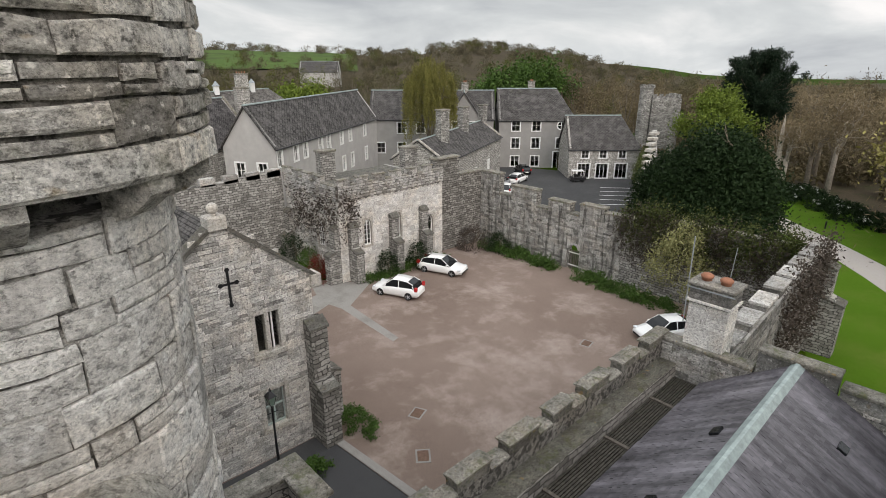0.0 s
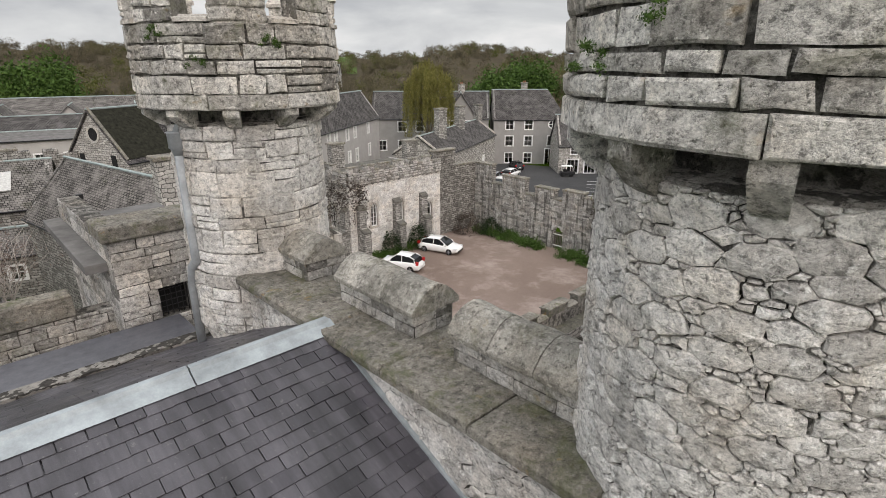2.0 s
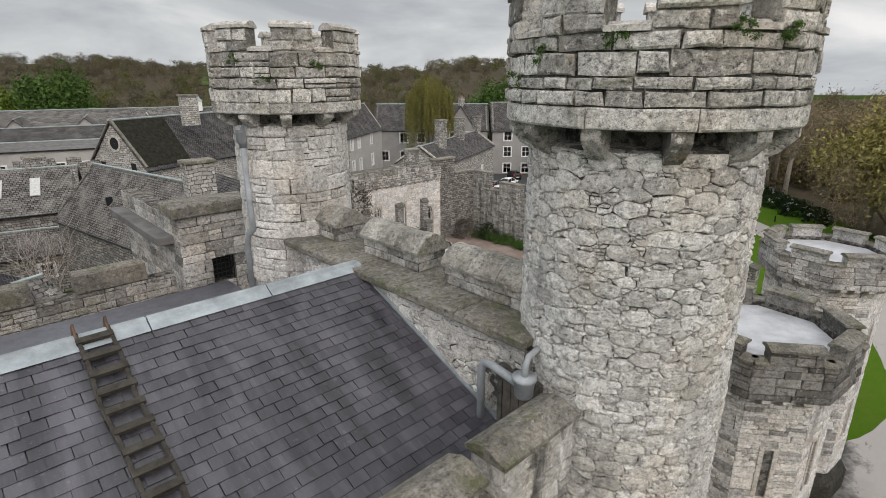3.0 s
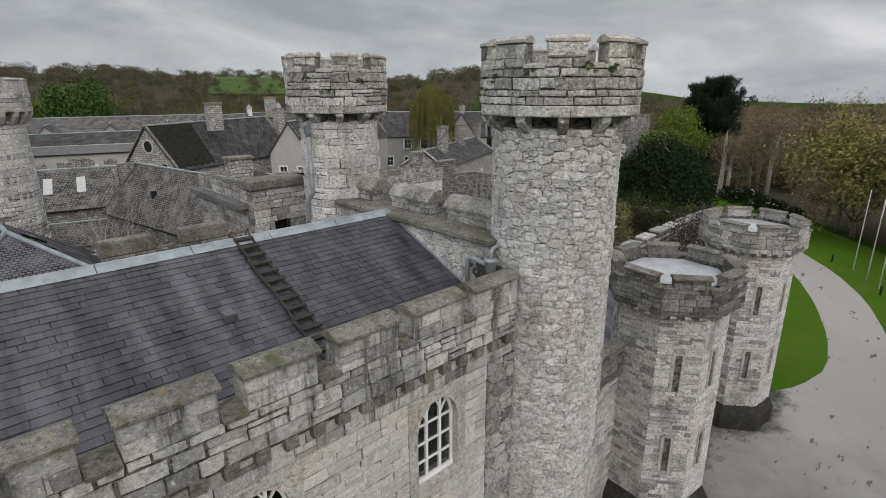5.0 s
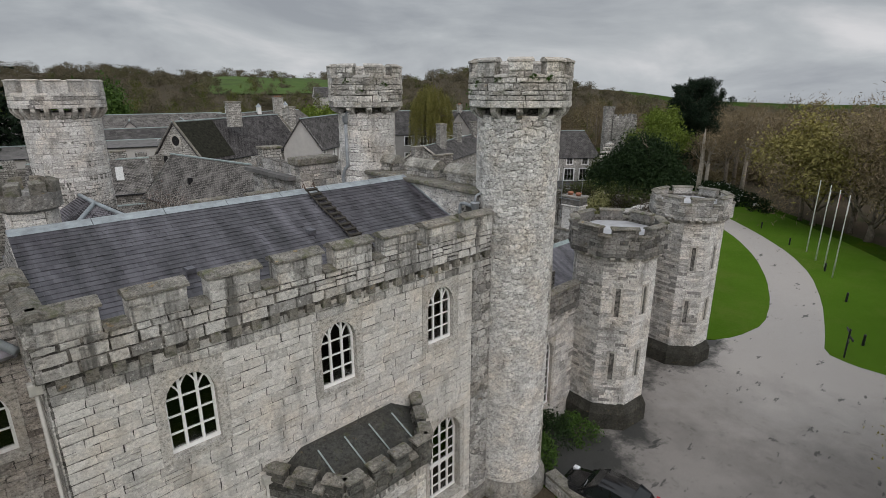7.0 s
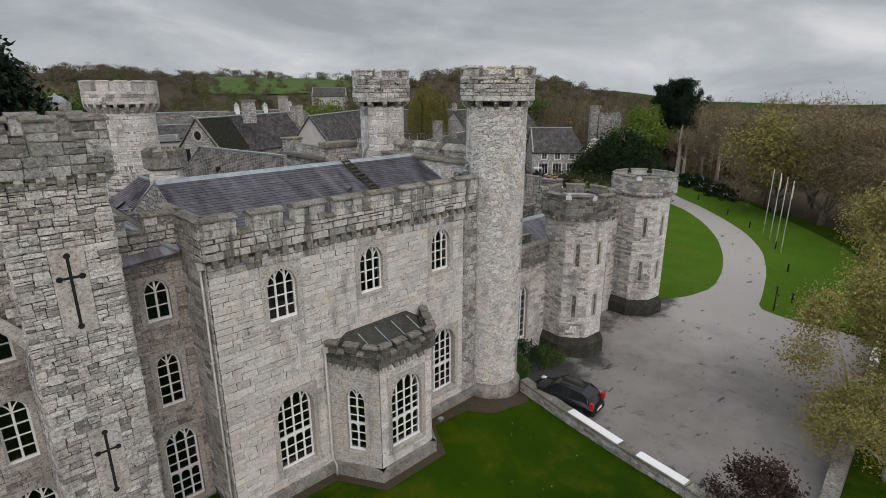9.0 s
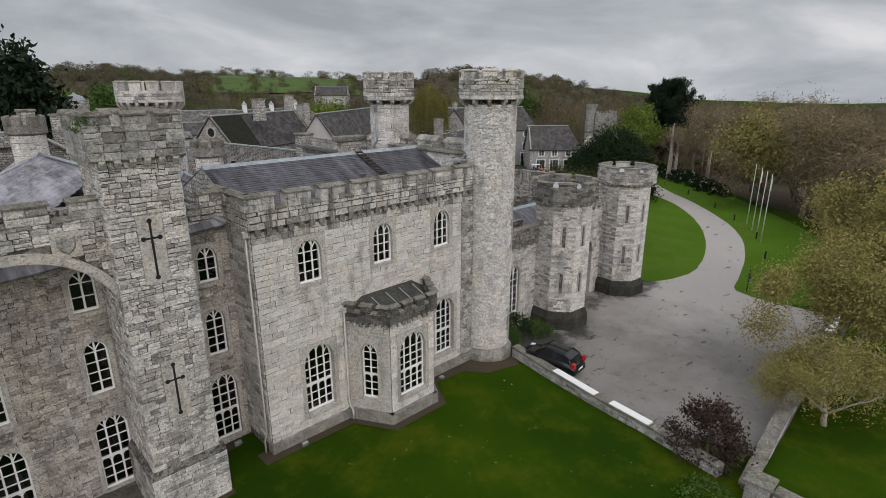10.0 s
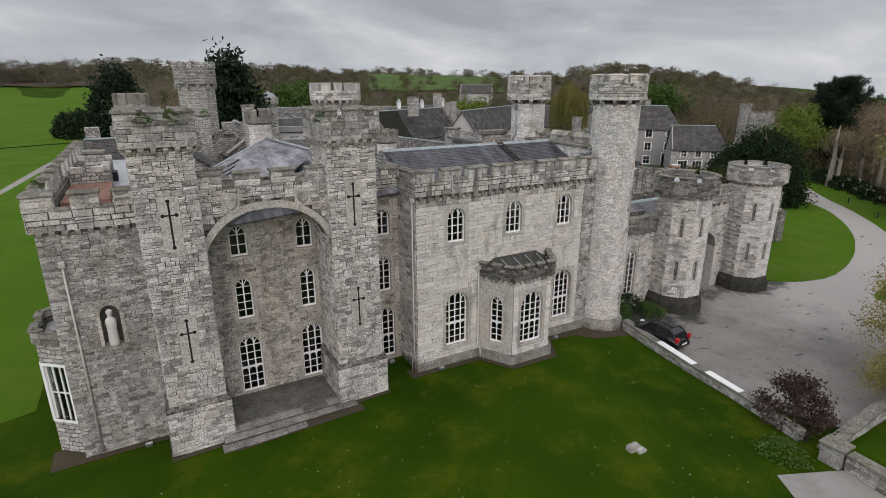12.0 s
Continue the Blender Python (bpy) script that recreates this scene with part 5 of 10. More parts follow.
# roof ladder lying on the slates
lad = thing("roof_ladder", (-4.7, 0, 11.7), "weathered timber roof ladder hooked over the ridge", "ladder")
for x in (-5.02, -4.62):
    u = x + 13.7
    m = Mesh()
    rail = [SA.at(u + 0.03 * math.sin(v * 3), v, 0.06) for v in np.linspace(0.35, SA.rise + 0.06, 8)]
    m.tube(rail, 0.03, 6)
    part("rail", m, wood_moss, lad)
    part("hook", Mesh().tube([SA.at(u, SA.rise - 0.05, 0.05), SA.at(u, SA.rise + 0.12, 0.20), (x, 1.98, 12.62), (x, 2.05, 12.45)], 0.018, 6), rust, lad, "rusty ridge hook")
for k in range(14):
    v = 0.55 + k * 0.33
    m = Mesh()
    u = -5.04 + 13.7
    q = [(u, v), (u + 0.46, v), (u + 0.46, v + 0.10), (u, v + 0.10)]
    m.add([SA.at(a, b, 0.05) for a, b in q] + [SA.at(a, b, 0.11) for a, b in q], [(4, 5, 6, 7), (0, 1, 5, 4), (1, 2, 6, 5), (2, 3, 7, 6), (3, 0, 4, 7)])
    part("rung", m, wood_moss, lad)

# east gable wall between the two round towers, with its walk and rounded merlons
cross = thing("cross_wall", (0.2, 1, 10), "thick roof-level stone wall with rounded battlements between two towers", "wall")
W1 = Flat(-0.32, 4.4, -0.32, -2.4)
cm = Mesh().box(-0.315, 0.95, -2.6, 4.6, 4.0, 12.30)
cw = part("wall", cm, mortar_pale, cross, "rough rubble wall")
lay_rubble(boulder_sheet(W1, 0, W1.length, 10.4, 12.28, [(6.3, 7.2, 10.0, 11.8)], RNG, 0.016, (0.005, 0.03), 0.016, False, 1.8, 0.75), stone_white, cw, (-0.4, -0.5, 11.6), 200)
EW = Flat(0.95, -2.4, 0.95, 4.6)
lay(*stone_sheet(EW, 0, EW.length, 5.0, 12.3, [], RNG, (0.2, 0.35), (0.3, 0.6), (0.01, 0.04)), stone_dark, cw)
for k, (a, b) in enumerate(((-2.5, -1.1), (-1.08, 0.35), (0.37, 1.75), (1.77, 3.1), (3.12, 4.45))):
    part("wall_slab", Mesh().box(-0.50, 1.05, a, b, 12.30, 12.47 + 0.01 * (k % 2), 0.035), coping, cross, "flat dark mossy stone slab")
CAP = Flat(0.28, 4.9, 0.28, -2.6)
for a, b, tilt in ((3.35, 4.85, 0.0), (0.62, 2.35, 0.0), (-1.95, -0.12, 0.0)):
    mm = Mesh().box(0.28, 0.98, a, b, 12.46, 12.80)
    me = part("merlon", mm, mortar, cross, "squat merlon with rounded coping")
    lay(*stone_sheet(CAP, 4.9 - b, 4.9 - a, 12.47, 12.80, [], RNG, (0.14, 0.18), (0.25, 0.5), (0.01, 0.03), 0.016), stone_dark, me, "stone", (0, 0, 13), 12)
    endf = Flat(0.28, a, 0.98, a)
    lay(*stone_sheet(endf, 0, 0.7, 12.47, 12.80, [], RNG, (0.15, 0.18), (0.3, 0.4), (0.008, 0.02), 0.016), stone_dark, me, "stone", (0, 0, 13), 6)
    n = 3
    for i in range(n):
        a0, b0 = a - 0.06 + (b - a + 0.12) * i / n, a - 0.06 + (b - a + 0.12) * (i + 1) / n
        m = Mesh()
        prof = [(0.21, 12.80), (0.20, 12.87), (0.34, 13.03), (0.45, 13.11), (0.56, 13.155), (0.68, 13.155), (0.80, 13.10), (0.92, 13.02), (1.06, 12.87), (1.05, 12.80)]
        m.rings([[(px, y, pz + (0.020 if pz > 12.9 else 0.006) * math.sin(y * 7.3 + px * 9) * math.sin(y * 3.1 + 2.0)) for px, pz in prof] for y in np.linspace(a0 + 0.006, b0 - 0.006, 7)])
        part("coping", m, coping_pale, me, "rounded lichen-spotted coping stone")
# small board door, pipe and rainwater head at the foot of the corner tower
dr = thing("roof_door", (-0.36, -2.4, 10.0), "weathered grey board door at the foot of the tower", "door")
for k in range(4):
    part("board", Mesh().box(-0.40, -0.35, -2.70 + 0.155 * k, -2.555 + 0.155 * k, 10.1, 11.62 - 0.01 * (k % 2), 0.008), wood_grey, dr)
fr = Mesh().box(-0.42, -0.30, -2.78, -2.70, 10.1, 11.70).box(-0.42, -0.30, -2.08, -2.00, 10.1, 11.70).box(-0.44, -0.30, -2.80, -1.98, 11.64, 11.86)
part("door_frame", fr, plinth_stone, dr)
pp = thing("drain_pipe", (-0.5, -1.9, 10.4), "grey cast-iron drainpipe with swan neck and rainwater head", "drainpipe")
part("pipe", Mesh().tube([(-0.55, -1.78, 10.35), (-0.55, -1.78, 11.75), (-0.56, -1.84, 11.90), (-0.60, -2.0, 11.95), (-0.68, -2.62, 11.92)], 0.065, 10), iron_pipe, pp, "", True)
part("hopper_head", Mesh().turned(-0.72, -2.72, [(0.09, 11.78), (0.13, 11.82), (0.15, 12.05), (0.17, 12.06), (0.17, 12.12)], 12), iron_pipe, pp, "", True)
part("bend", Mesh().tube([(-0.72, -2.72, 12.10), (-0.74, -2.74, 12.28), (-0.62, -2.70, 12.36), (-0.30, -2.66, 12.38)], 0.045, 10), iron_pipe, pp, "", True)

# ---- canted bay window ----
bay_stone = stone_material("black_stained_stone", (0.10, 0.10, 0.09), (0.24, 0.235, 0.215), (0.03, 0.03, 0.027), 1.0, 0.5, 0.6)
bay_dark = stone_material("mossy_dark_lead", (0.05, 0.05, 0.045), (0.11, 0.11, 0.10), (0.03, 0.03, 0.026), 0.8, 0.4, 0.5, False)
bay = thing("bay_window", (-6.95, -4.4, -0.5), "two-storey-high canted stone bay with tall arched windows and mossy battlements", "bay window")
BP = [(-9.60, -3.3), (-8.42, -5.30), (-5.50, -5.30), (-4.30, -3.3)]
for i, ((ax, ay), (bx, by)) in enumerate(zip(BP, BP[1:])):
    F = Flat(ax, ay, bx, by)
    mid = F.length / 2
    w = 1.72 if i == 1 else 0.86
    hole = gothic_window(bay, F, mid, w, 0.78, 3.35, 0.85 if i == 1 else 0.52, 4 if i == 1 else 2, 6, transom=2.15, margin=0.2, depth=0.2)
    c = wall_core(Mesh(), F, 0, F.length, -1.0, 5.15, [hole], 0.4)
    w_ = part("wall", c, mortar, bay)
    lay(*stone_sheet(F, 0.02, F.length - 0.02, 0.15, 4.95, [hole], RNG, (0.2, 0.32), (0.28, 0.6), (0.006, 0.022), 0.012, rough=0.006), ashlar if i != 1 else stone_white, w_)
    part("plinth", wall_core(Mesh(), F, -0.12, F.length + 0.12, -1.0, 0.15, (), 0.3, 0.2), stone_plinth, bay)
    tb = Mesh()
    for k in range(int(F.length / 0.33)):
        bar(tb, F, 0.08 + k * 0.33, 0.25 + k * 0.33, 4.86, 5.12, -0.02, 0.13)
    part("corbel_table", tb, stone_dark, bay)
    n = 4 if i == 1 else 3
    mw = F.length / (n + (n - 1) * 0.62)
    mers = [(k * mw * 1.62, k * mw * 1.62 + mw) for k in range(n)]
    parapet(bay, F, -0.08, F.length + 0.08, 5.10, 5.60, 5.98, mers, RNG, bay_stone, 0.28, 0.16, course=(0.2, 0.26), length=(0.3, 0.6), cap_h=0.09)
br_ = Mesh()
low = [(-9.45, -3.32, 5.55), (-8.3, -5.1, 5.55), (-5.62, -5.1, 5.55), (-4.45, -3.32, 5.55)]
top = [(-8.6, -3.32, 6.08), (-8.3, -3.75, 6.02), (-5.6, -3.75, 6.02), (-5.3, -3.32, 6.08)]
for i in range(3):
    br_.plate([low[i], low[i + 1], top[i + 1], top[i]], 0.06)
br_.plate([top[0], top[1], top[2], top[3]], 0.06)
part("roof", br_, bay_dark, bay, "dark flat-pitched lead and slate roof")
for a, b in ((low[1], top[1]), (low[2], top[2]), ((-7.4, -5.1, 5.57), (-7.4, -3.75, 6.04)), ((-6.5, -5.1, 5.57), (-6.5, -3.75, 6.04))):
    part("roll", Mesh().tube([Vector(a) + Vector((0, 0, 0.03)), Vector(b) + Vector((0, 0, 0.03))], 0.025, 6), lead_green, bay)


def downpipe(points, r=0.05, material=None, label="pale grey rainwater downpipe with hopper", hop=True):
    t = thing("downpipe", points[-1], label, "drainpipe", "downpipes")
    part("pipe", Mesh().tube(points, r, 8), material or iron_pipe, t, "", True)
    x, y, z = points[0]
    if hop:
        part("hopper_head", Mesh().box(x - 0.12, x + 0.12, y - 0.1, y + 0.1, z - 0.05, z + 0.22, 0.02), material or iron_pipe, t)
    for k in range(1, int((z - points[-1][2]) / 1.8)):
        part("bracket", Mesh().box(x - 0.08, x + 0.08, y - 0.02, y + 0.09, z - k * 1.8, z - k * 1.8 + 0.06), material or iron_pipe, t)
    return t


pipe_pale = plain_material("cream_painted_pipe", (0.44, 0.425, 0.385), 0.5, 0.0, 0.2, 4.0, 0.1)
downpipe([(-14.12, -3.15, 10.2), (-14.12, -3.12, 0.6), (-14.2, -3.0, 0.3), (-14.2, -3.0, -0.4)], 0.042, pipe_pale)
downpipe([(-9.75, -3.42, 5.6), (-9.75, -3.42, 0.5), (-9.75, -3.75, 0.2), (-9.75, -3.75, -0.3)], 0.05, pipe_pale, "white-painted downpipe beside the bay window")

# ---- recessed link with three windows ----
link = thing("recessed_link", (-15.2, -1.0, -0.5), "narrow recessed castle wall of brown rubble with three white windows", "building")
FL = Flat(-16.6, -1.0, -14.0, -1.0)
hl = [gothic_window(link, FL, 1.6, 0.86, 7.85, 8.95, 0.5, 2, 2, margin=0.2), gothic_window(link, FL, 1.6, 0.86, 4.30, 6.0, 0.5, 2, 4, margin=0.2),
      gothic_window(link, FL, 1.6, 1.2, -0.15, 2.6, 0.6, 3, 6, transom=1.3, margin=0.2)]
lw_ = part("wall", wall_core(Mesh(), FL, 0, FL.length, -1.0, 10.5, hl, 0.5), mortar_pale, link)
lay_rubble(rubble_sheet(FL, 0, FL.length, -0.6, 10.35, hl, RNG, (0.13, 0.26), (0.22, 0.5), (0.004, 0.026), 0.016), stone_brown, lw_)
corbels(link, FL, [0.4, 1.2, 2.0], 10.55, 0.3, 0.25, 0.2, ashlar)
parapet(link, FL, -0.1, FL.length, 10.5, 11.25, 11.8, [(0.0, 0.95), (1.5, 2.5)], RNG, stone, 0.4, 0.2)

# ---- gatehouse front: great arch between two square towers ----
gate = thing("arched_front", (-21.8, -3.4, -0.6), "castle front with a great four-centred arch between two square towers", "building")
FG = Flat(-25.0, -3.4, -18.9, -3.4)
AW, AZ, AR, AC = 6.1, 8.35, 2.45, 3.05
def in_arch(ua, ub, za, zb):
    for u in (ua, ub):
        for z in (za, zb):
            s = abs(u - AC) / (AW / 2 + 0.34)
            if s < 1 and z < AZ + (AR + 0.34) * (1 - s ** 2.3) ** 0.62:
                return True
    return False
gc = Mesh()
arch_head(gc, FG, AC, AW, AZ, AR, 0, 6.1, 11.85, -1.1, -0.02, 28)
garch = part("arch_wall", gc, mortar, gate, "rubble wall over the great arch")
lay_rubble(rubble_sheet(FG, 0, 6.1, AZ, 11.85, [(1.05, 1.85, 10.75, 11.6), (4.4, 5.2, 10.75, 11.6)], RNG, (0.11, 0.25), (0.22, 0.55), (0.006, 0.04), 0.018, cull=in_arch), stone, garch, (-21, -3.4, 11), 150)
ring = arch_curve(AW, AR, 26), arch_curve(AW + 0.68, AR + 0.34, 26)
for i in range(26):
    q = [(AC + ring[0][i][0], AZ + ring[0][i][1]), (AC + ring[0][i + 1][0], AZ + ring[0][i + 1][1]), (AC + ring[1][i + 1][0], AZ + ring[1][i + 1][1]), (AC + ring[1][i][0], AZ + ring[1][i][1])]
    m = Mesh().add([FG.at(u, z, 0.06) for u, z in q] + [FG.at(u, z, -0.5) for u, z in q], [(0, 1, 2, 3), (7, 6, 5, 4), (0, 4, 5, 1), (1, 5, 6, 2), (2, 6, 7, 3), (3, 7, 4, 0)])
    part("voussoir", m, ashlar, gate)
for uc in (1.45, 4.8):
    sh = Mesh()
    bar(sh, FG, uc - 0.42, uc + 0.42, 10.73, 11.62, -0.05, 0.04)
    s_ = part("shield_panel", sh, ashlar, gate, "worn stone panel with a carved blank shield")
    pr = [(-0.27, 11.48), (0.27, 11.48), (0.27, 11.15), (0.16, 10.95), (0, 10.84), (-0.16, 10.95), (-0.27, 11.15)]
    part("shield", Mesh().add([FG.at(uc + a, z, 0.05) for a, z in pr] + [FG.at(uc + a * 0.8, 11.2 + (z - 11.2) * 0.8, 0.13) for a, z in pr],
                              [tuple(range(13, 6, -1))[::-1]] + [(i, (i + 1) % 7, 7 + (i + 1) % 7, 7 + i) for i in range(7)]), stone_dark, s_)
parapet(gate, FG, 0, 6.1, 11.82, 11.95, 12.52, [(0.0, 1.18), (1.70, 2.87), (3.38, 4.52), (5.07, 6.1)], RNG, stone, 0.5, 0.03, (-21, -3.4, 12.3), 40, cap_h=0.14)
# inner wall with six windows and the side reveals
FI = Flat(-25.2, -1.0, -18.6, -1.0)
UI = lambda x: x + 25.2
hi = []
for x in (-23.12, -19.68):
    hi.append(gothic_window(gate, FI, UI(x), 0.88, 7.85, 9.0, 0.48, 2, 2, margin=0.18))
    hi.append(gothic_window(gate, FI, UI(x), 0.86, 4.30, 6.1, 0.48, 2, 4, margin=0.18))
    hi.append(gothic_window(gate, FI, UI(x), 1.2, -0.12, 2.65, 0.55, 3, 6, transom=1.35, margin=0.16))
iw = part("inner_wall", wall_core(Mesh(), FI, 0, FI.length, -1.2, 11.9, hi, 0.5), mortar_pale, gate, "brown rubble wall set back under the arch")
lay_rubble(rubble_sheet(FI, 0, FI.length, -0.7, 11.6, hi, RNG, (0.12, 0.24), (0.2, 0.46), (0.004, 0.026), 0.016), stone_brown, iw, (-21.5, -1, 7), 120)
for ax, bx, y0, y1 in ((-25.0, -25.0, -3.4, -1.0), (-18.9, -18.9, -1.0, -3.4)):
    F = Flat(ax, y0, bx, y1)
    sw = part("side_reveal", wall_core(Mesh(), F, 0, 2.4, -1.2, 8.4 + 1.2, (), 0.4), mortar, gate)
    lay(*stone_sheet(F, 0, 2.4, -0.7, 9.4, [], RNG, (0.12, 0.26), (0.22, 0.5), (0.006, 0.03), 0.016), stone_dark, sw)
stp = thing("front_steps", (-21.8, -3.6, -0.7), "three broad worn dark stone steps below the arch", "steps")
part("platform", Mesh().box(-25.0, -18.9, -3.75, -1.0, -1.2, -0.18, 0.03), plinth_stone, stp, "dark paved platform")
for k in range(3):
    xa, xb, ya, zt = -25.2 - 0.12 * k, -18.6 + 0.22 * k, -4.20 - 0.45 * k, -0.24 - 0.17 * k
    # risers take darker stone, drawing a line of shade below each tread
    st_ = part("step", Mesh().box(xa, xb, ya, -3.70 - 0.42 * k, -1.4, zt - 0.07, 0.01), stone_sooty, stp, "riser darkened to paint the shade under its worn tread")
    n = 5 + k
    for q in range(n):
        ua, ub = xa + (xb - xa) * q / n, xa + (xb - xa) * (q + 1) / n
        part("tread", Mesh().box(ua + 0.012, ub - 0.012, ya - 0.07 + 0.02 * ((q * 7 + k) % 3 - 1), -3.72 - 0.42 * k, zt - 0.07, zt + 0.012 * ((q * 5 + k) % 3 - 1), 0.02), stone_plinth if (q + k) % 3 else stone_sooty, st_)


def square_tower(cx, w, y0, y1, z_base, z_band, z_cren, z_top, near):
    t = thing("square_tower", (cx, (y0 + y1) / 2, z_base), "square castle tower of coursed rubble with cross slits and battlements", "tower", "square front towers")
    c = Mesh().box(cx - w / 2 + 0.02, cx + w / 2 - 0.02, y0 + 0.02, y1, z_base, z_band + 0.1)
    body = part("shaft", c, mortar, t)
    ca, cb = (10.55, 11.68), (4.9, 6.12)
    sides = [Flat(cx - w / 2, y0, cx + w / 2, y0), Flat(cx + w / 2, y0, cx + w / 2, y1), Flat(cx - w / 2, y1, cx - w / 2, y0), Flat(cx + w / 2, y1, cx - w / 2, y1)]
    for i, F in enumerate(sides):
        holes = [(w / 2 - 0.42, w / 2 + 0.42, 9.4, 11.9), (w / 2 - 0.42, w / 2 + 0.42, 3.8, 6.3)] if i == 0 else []
        lay_rubble(rubble_sheet(F, 0, F.length, 1.85, z_band, holes, RNG, (0.10, 0.22), (0.22, 0.58), (0.005, 0.042), 0.018), stone, body, near, 90 if i == 0 else 0)
        h = Flat(*(F.a + F.n * 0.22 - F.t * 0.22), *(F.a + F.t * (F.length + 0.22) + F.n * 0.22))
        L = h.length
        corbels(t, F, np.linspace(0.12, F.length - 0.12, 6), z_band + 0.02, 0.34, 0.2, 0.22, ashlar)
        parapet(t, h, 0, L, z_band, z_cren, z_top, [(0.0, L * 0.27), (L * 0.385, L * 0.615), (L * 0.73, L)], RNG, stone_dark, 0.4, 0.0, cap_h=0.15)
        p = Flat(*(F.a + F.n * 0.2 - F.t * 0.2), *(F.a + F.t * (F.length + 0.2) + F.n * 0.2))
        pm = Mesh()
        pm.rings([[p.at(u, z_base - 0.4, 0.0), p.at(u, z_base - 0.4, -0.4), p.at(u, 1.85, -0.4), p.at(u, 1.85, -0.2), p.at(u, 1.62, 0.0)] for u in (0, p.length)])
        pb = part("plinth", pm, mortar, t, "battered plinth")
        lay(*stone_sheet(p, 0, p.length, z_base + 0.1, 1.6, [], RNG, (0.13, 0.26), (0.25, 0.55), (0.006, 0.03), 0.018), stone_dark if i else stone, pb)
    part("roof_deck", Mesh().box(cx - w / 2, cx + w / 2, y0 + 0.1, y1 - 0.1, z_band + 0.3, z_band + 0.5), lead_flat, t)
    F = sides[0]
    for z0, z1 in ((9.4, 11.9), (3.8, 6.3)):
        pan = part("cross_panel", bar(Mesh(), F, w / 2 - 0.42, w / 2 + 0.42, z0, z1, -0.03, 0.025), ashlar, t, "smooth stone panel pierced by a cross slit")
        zc = z1 - 0.85
        cr = Mesh()
        bar(cr, F, w / 2 - 0.04, w / 2 + 0.04, z0 + 0.2, z1 - 0.22, 0.0, 0.031)
        bar(cr, F, w / 2 - 0.27, w / 2 + 0.27, zc - 0.035, zc + 0.035, 0.0, 0.0315)
        for u, z in ((w / 2, z0 + 0.2), (w / 2, z1 - 0.22), (w / 2 - 0.27, zc), (w / 2 + 0.27, zc)):
            ring_ = [(u + 0.085 * math.cos(a), z + 0.085 * math.sin(a)) for a in np.linspace(0, math.tau, 13)[:-1]]
            cr.add([F.at(a, b, 0.032) for a, b in ring_] + [F.at(a, b, 0.0) for a, b in ring_], [tuple(range(12))] + [(i, 12 + i, 12 + (i + 1) % 12, (i + 1) % 12) for i in range(12)])
        part("cross_slit", cr, gap_shade, pan, "dark cross-shaped arrow slit")
    return t


square_tower(-17.80, 2.50, -4.0, -1.2, -0.6, 13.85, 14.75, 15.25, (-17.8, -4.0, 11.0))
square_tower(-26.15, 2.50, -4.0, -1.2, -0.8, 13.95, 14.85, 15.35, (-26.1, -4.0, 11.0))

# hipped slate roof behind the arch
hip = thing("hipped_roof", (-20.5, 3, 11), "hipped slate roof with pale lead hips behind the arch", "roof")
PK, PK2 = (-18.2, 13.9, 12.4), (-17.1, 2.0, 12.4)
ev = [(-23.6, 14.4, 9.7), (-23.6, -1.6, 9.7), (-14.2, -1.6, 10.5), (-14.2, 14.4, 10.5)]
hm = Mesh().plate([ev[0], ev[1], PK2, PK], 0.1).plate([ev[1], ev[2], PK2], 0.1).plate([ev[2], ev[3], PK, PK2], 0.1).plate([ev[3], ev[0], PK], 0.1)
hr = part("roof", hm, slate_sky_sheen, hip, "violet-grey slating paled to paint the sky's sheen")
SH = Slope(ev[0], ev[1], PK)
fb = 14.4 - PK2[1]
lay(*slates(SH, 0, SH.length, 0, SH.rise, 0.32, 0.24, RNG, keep=lambda u, v: u > 0.5 * v / SH.rise and u < SH.length - (SH.length - fb) * v / SH.rise), slate_sky_sheen, hr, "slate", (-20, 8, 12), 200, "slating")
for a, b in ((ev[0], PK), (ev[1], PK2), (ev[2], PK2), (PK, PK2)):
    part("lead_roll", Mesh().tube([Vector(a) + Vector((0, 0, 0.05)), Vector(b) + Vector((0, 0, 0.05))], 0.10, 8), lead, hip, "pale lead hip roll", True)
for u, v in ((2.0, 2.3), (3.3, 1.7), (4.6, 1.3)):
    m = Mesh()
    q = [(u, v), (u + 0.55, v), (u + 0.55, v + 1.0), (u, v + 1.0)]
    m.add([SH.at(x, y, 0.0) for x, y in q] + [SH.at(x, y, 0.09) for x, y in q], [(4, 5, 6, 7), (0, 1, 5, 4), (1, 2, 6, 5), (2, 3, 7, 6), (3, 0, 4, 7)])
    part("skylight", m, car_glass, hip, "dark skylight")

# ---- west wing ----
west = thing("west_wing", (-30, -2, -0.8), "castle wing of grey rubble with niche, downpipe and battlements", "building")
FW = Flat(-31.3, -2.0, -27.2, -2.0)
UW = lambda x: x + 31.3
niche = (UW(-29.75), UW(-28.65), 4.75, 7.05)
ww = part("wall", wall_core(Mesh(), FW, 0, FW.length, -1.3, 10.45, [niche], 0.5), mortar_pale, west)
lay_rubble(rubble_sheet(FW, 0, FW.length, -0.9, 10.3, [niche], RNG, (0.12, 0.24), (0.2, 0.5), (0.004, 0.026), 0.016), stone_dark, ww, (-29, -2, 6), 100)
corbels(west, FW, np.linspace(0.2, 3.9, 9), 10.5, 0.3, 0.2, 0.18, ashlar)
parapet(west, FW, -0.15, FW.length, 10.45, 11.35, 12.0, [(-0.15, 0.95), (1.5, 2.6), (3.1, 4.05)], RNG, stone, 0.45, 0.18)
ns = Mesh()
uc = UW(-29.2)
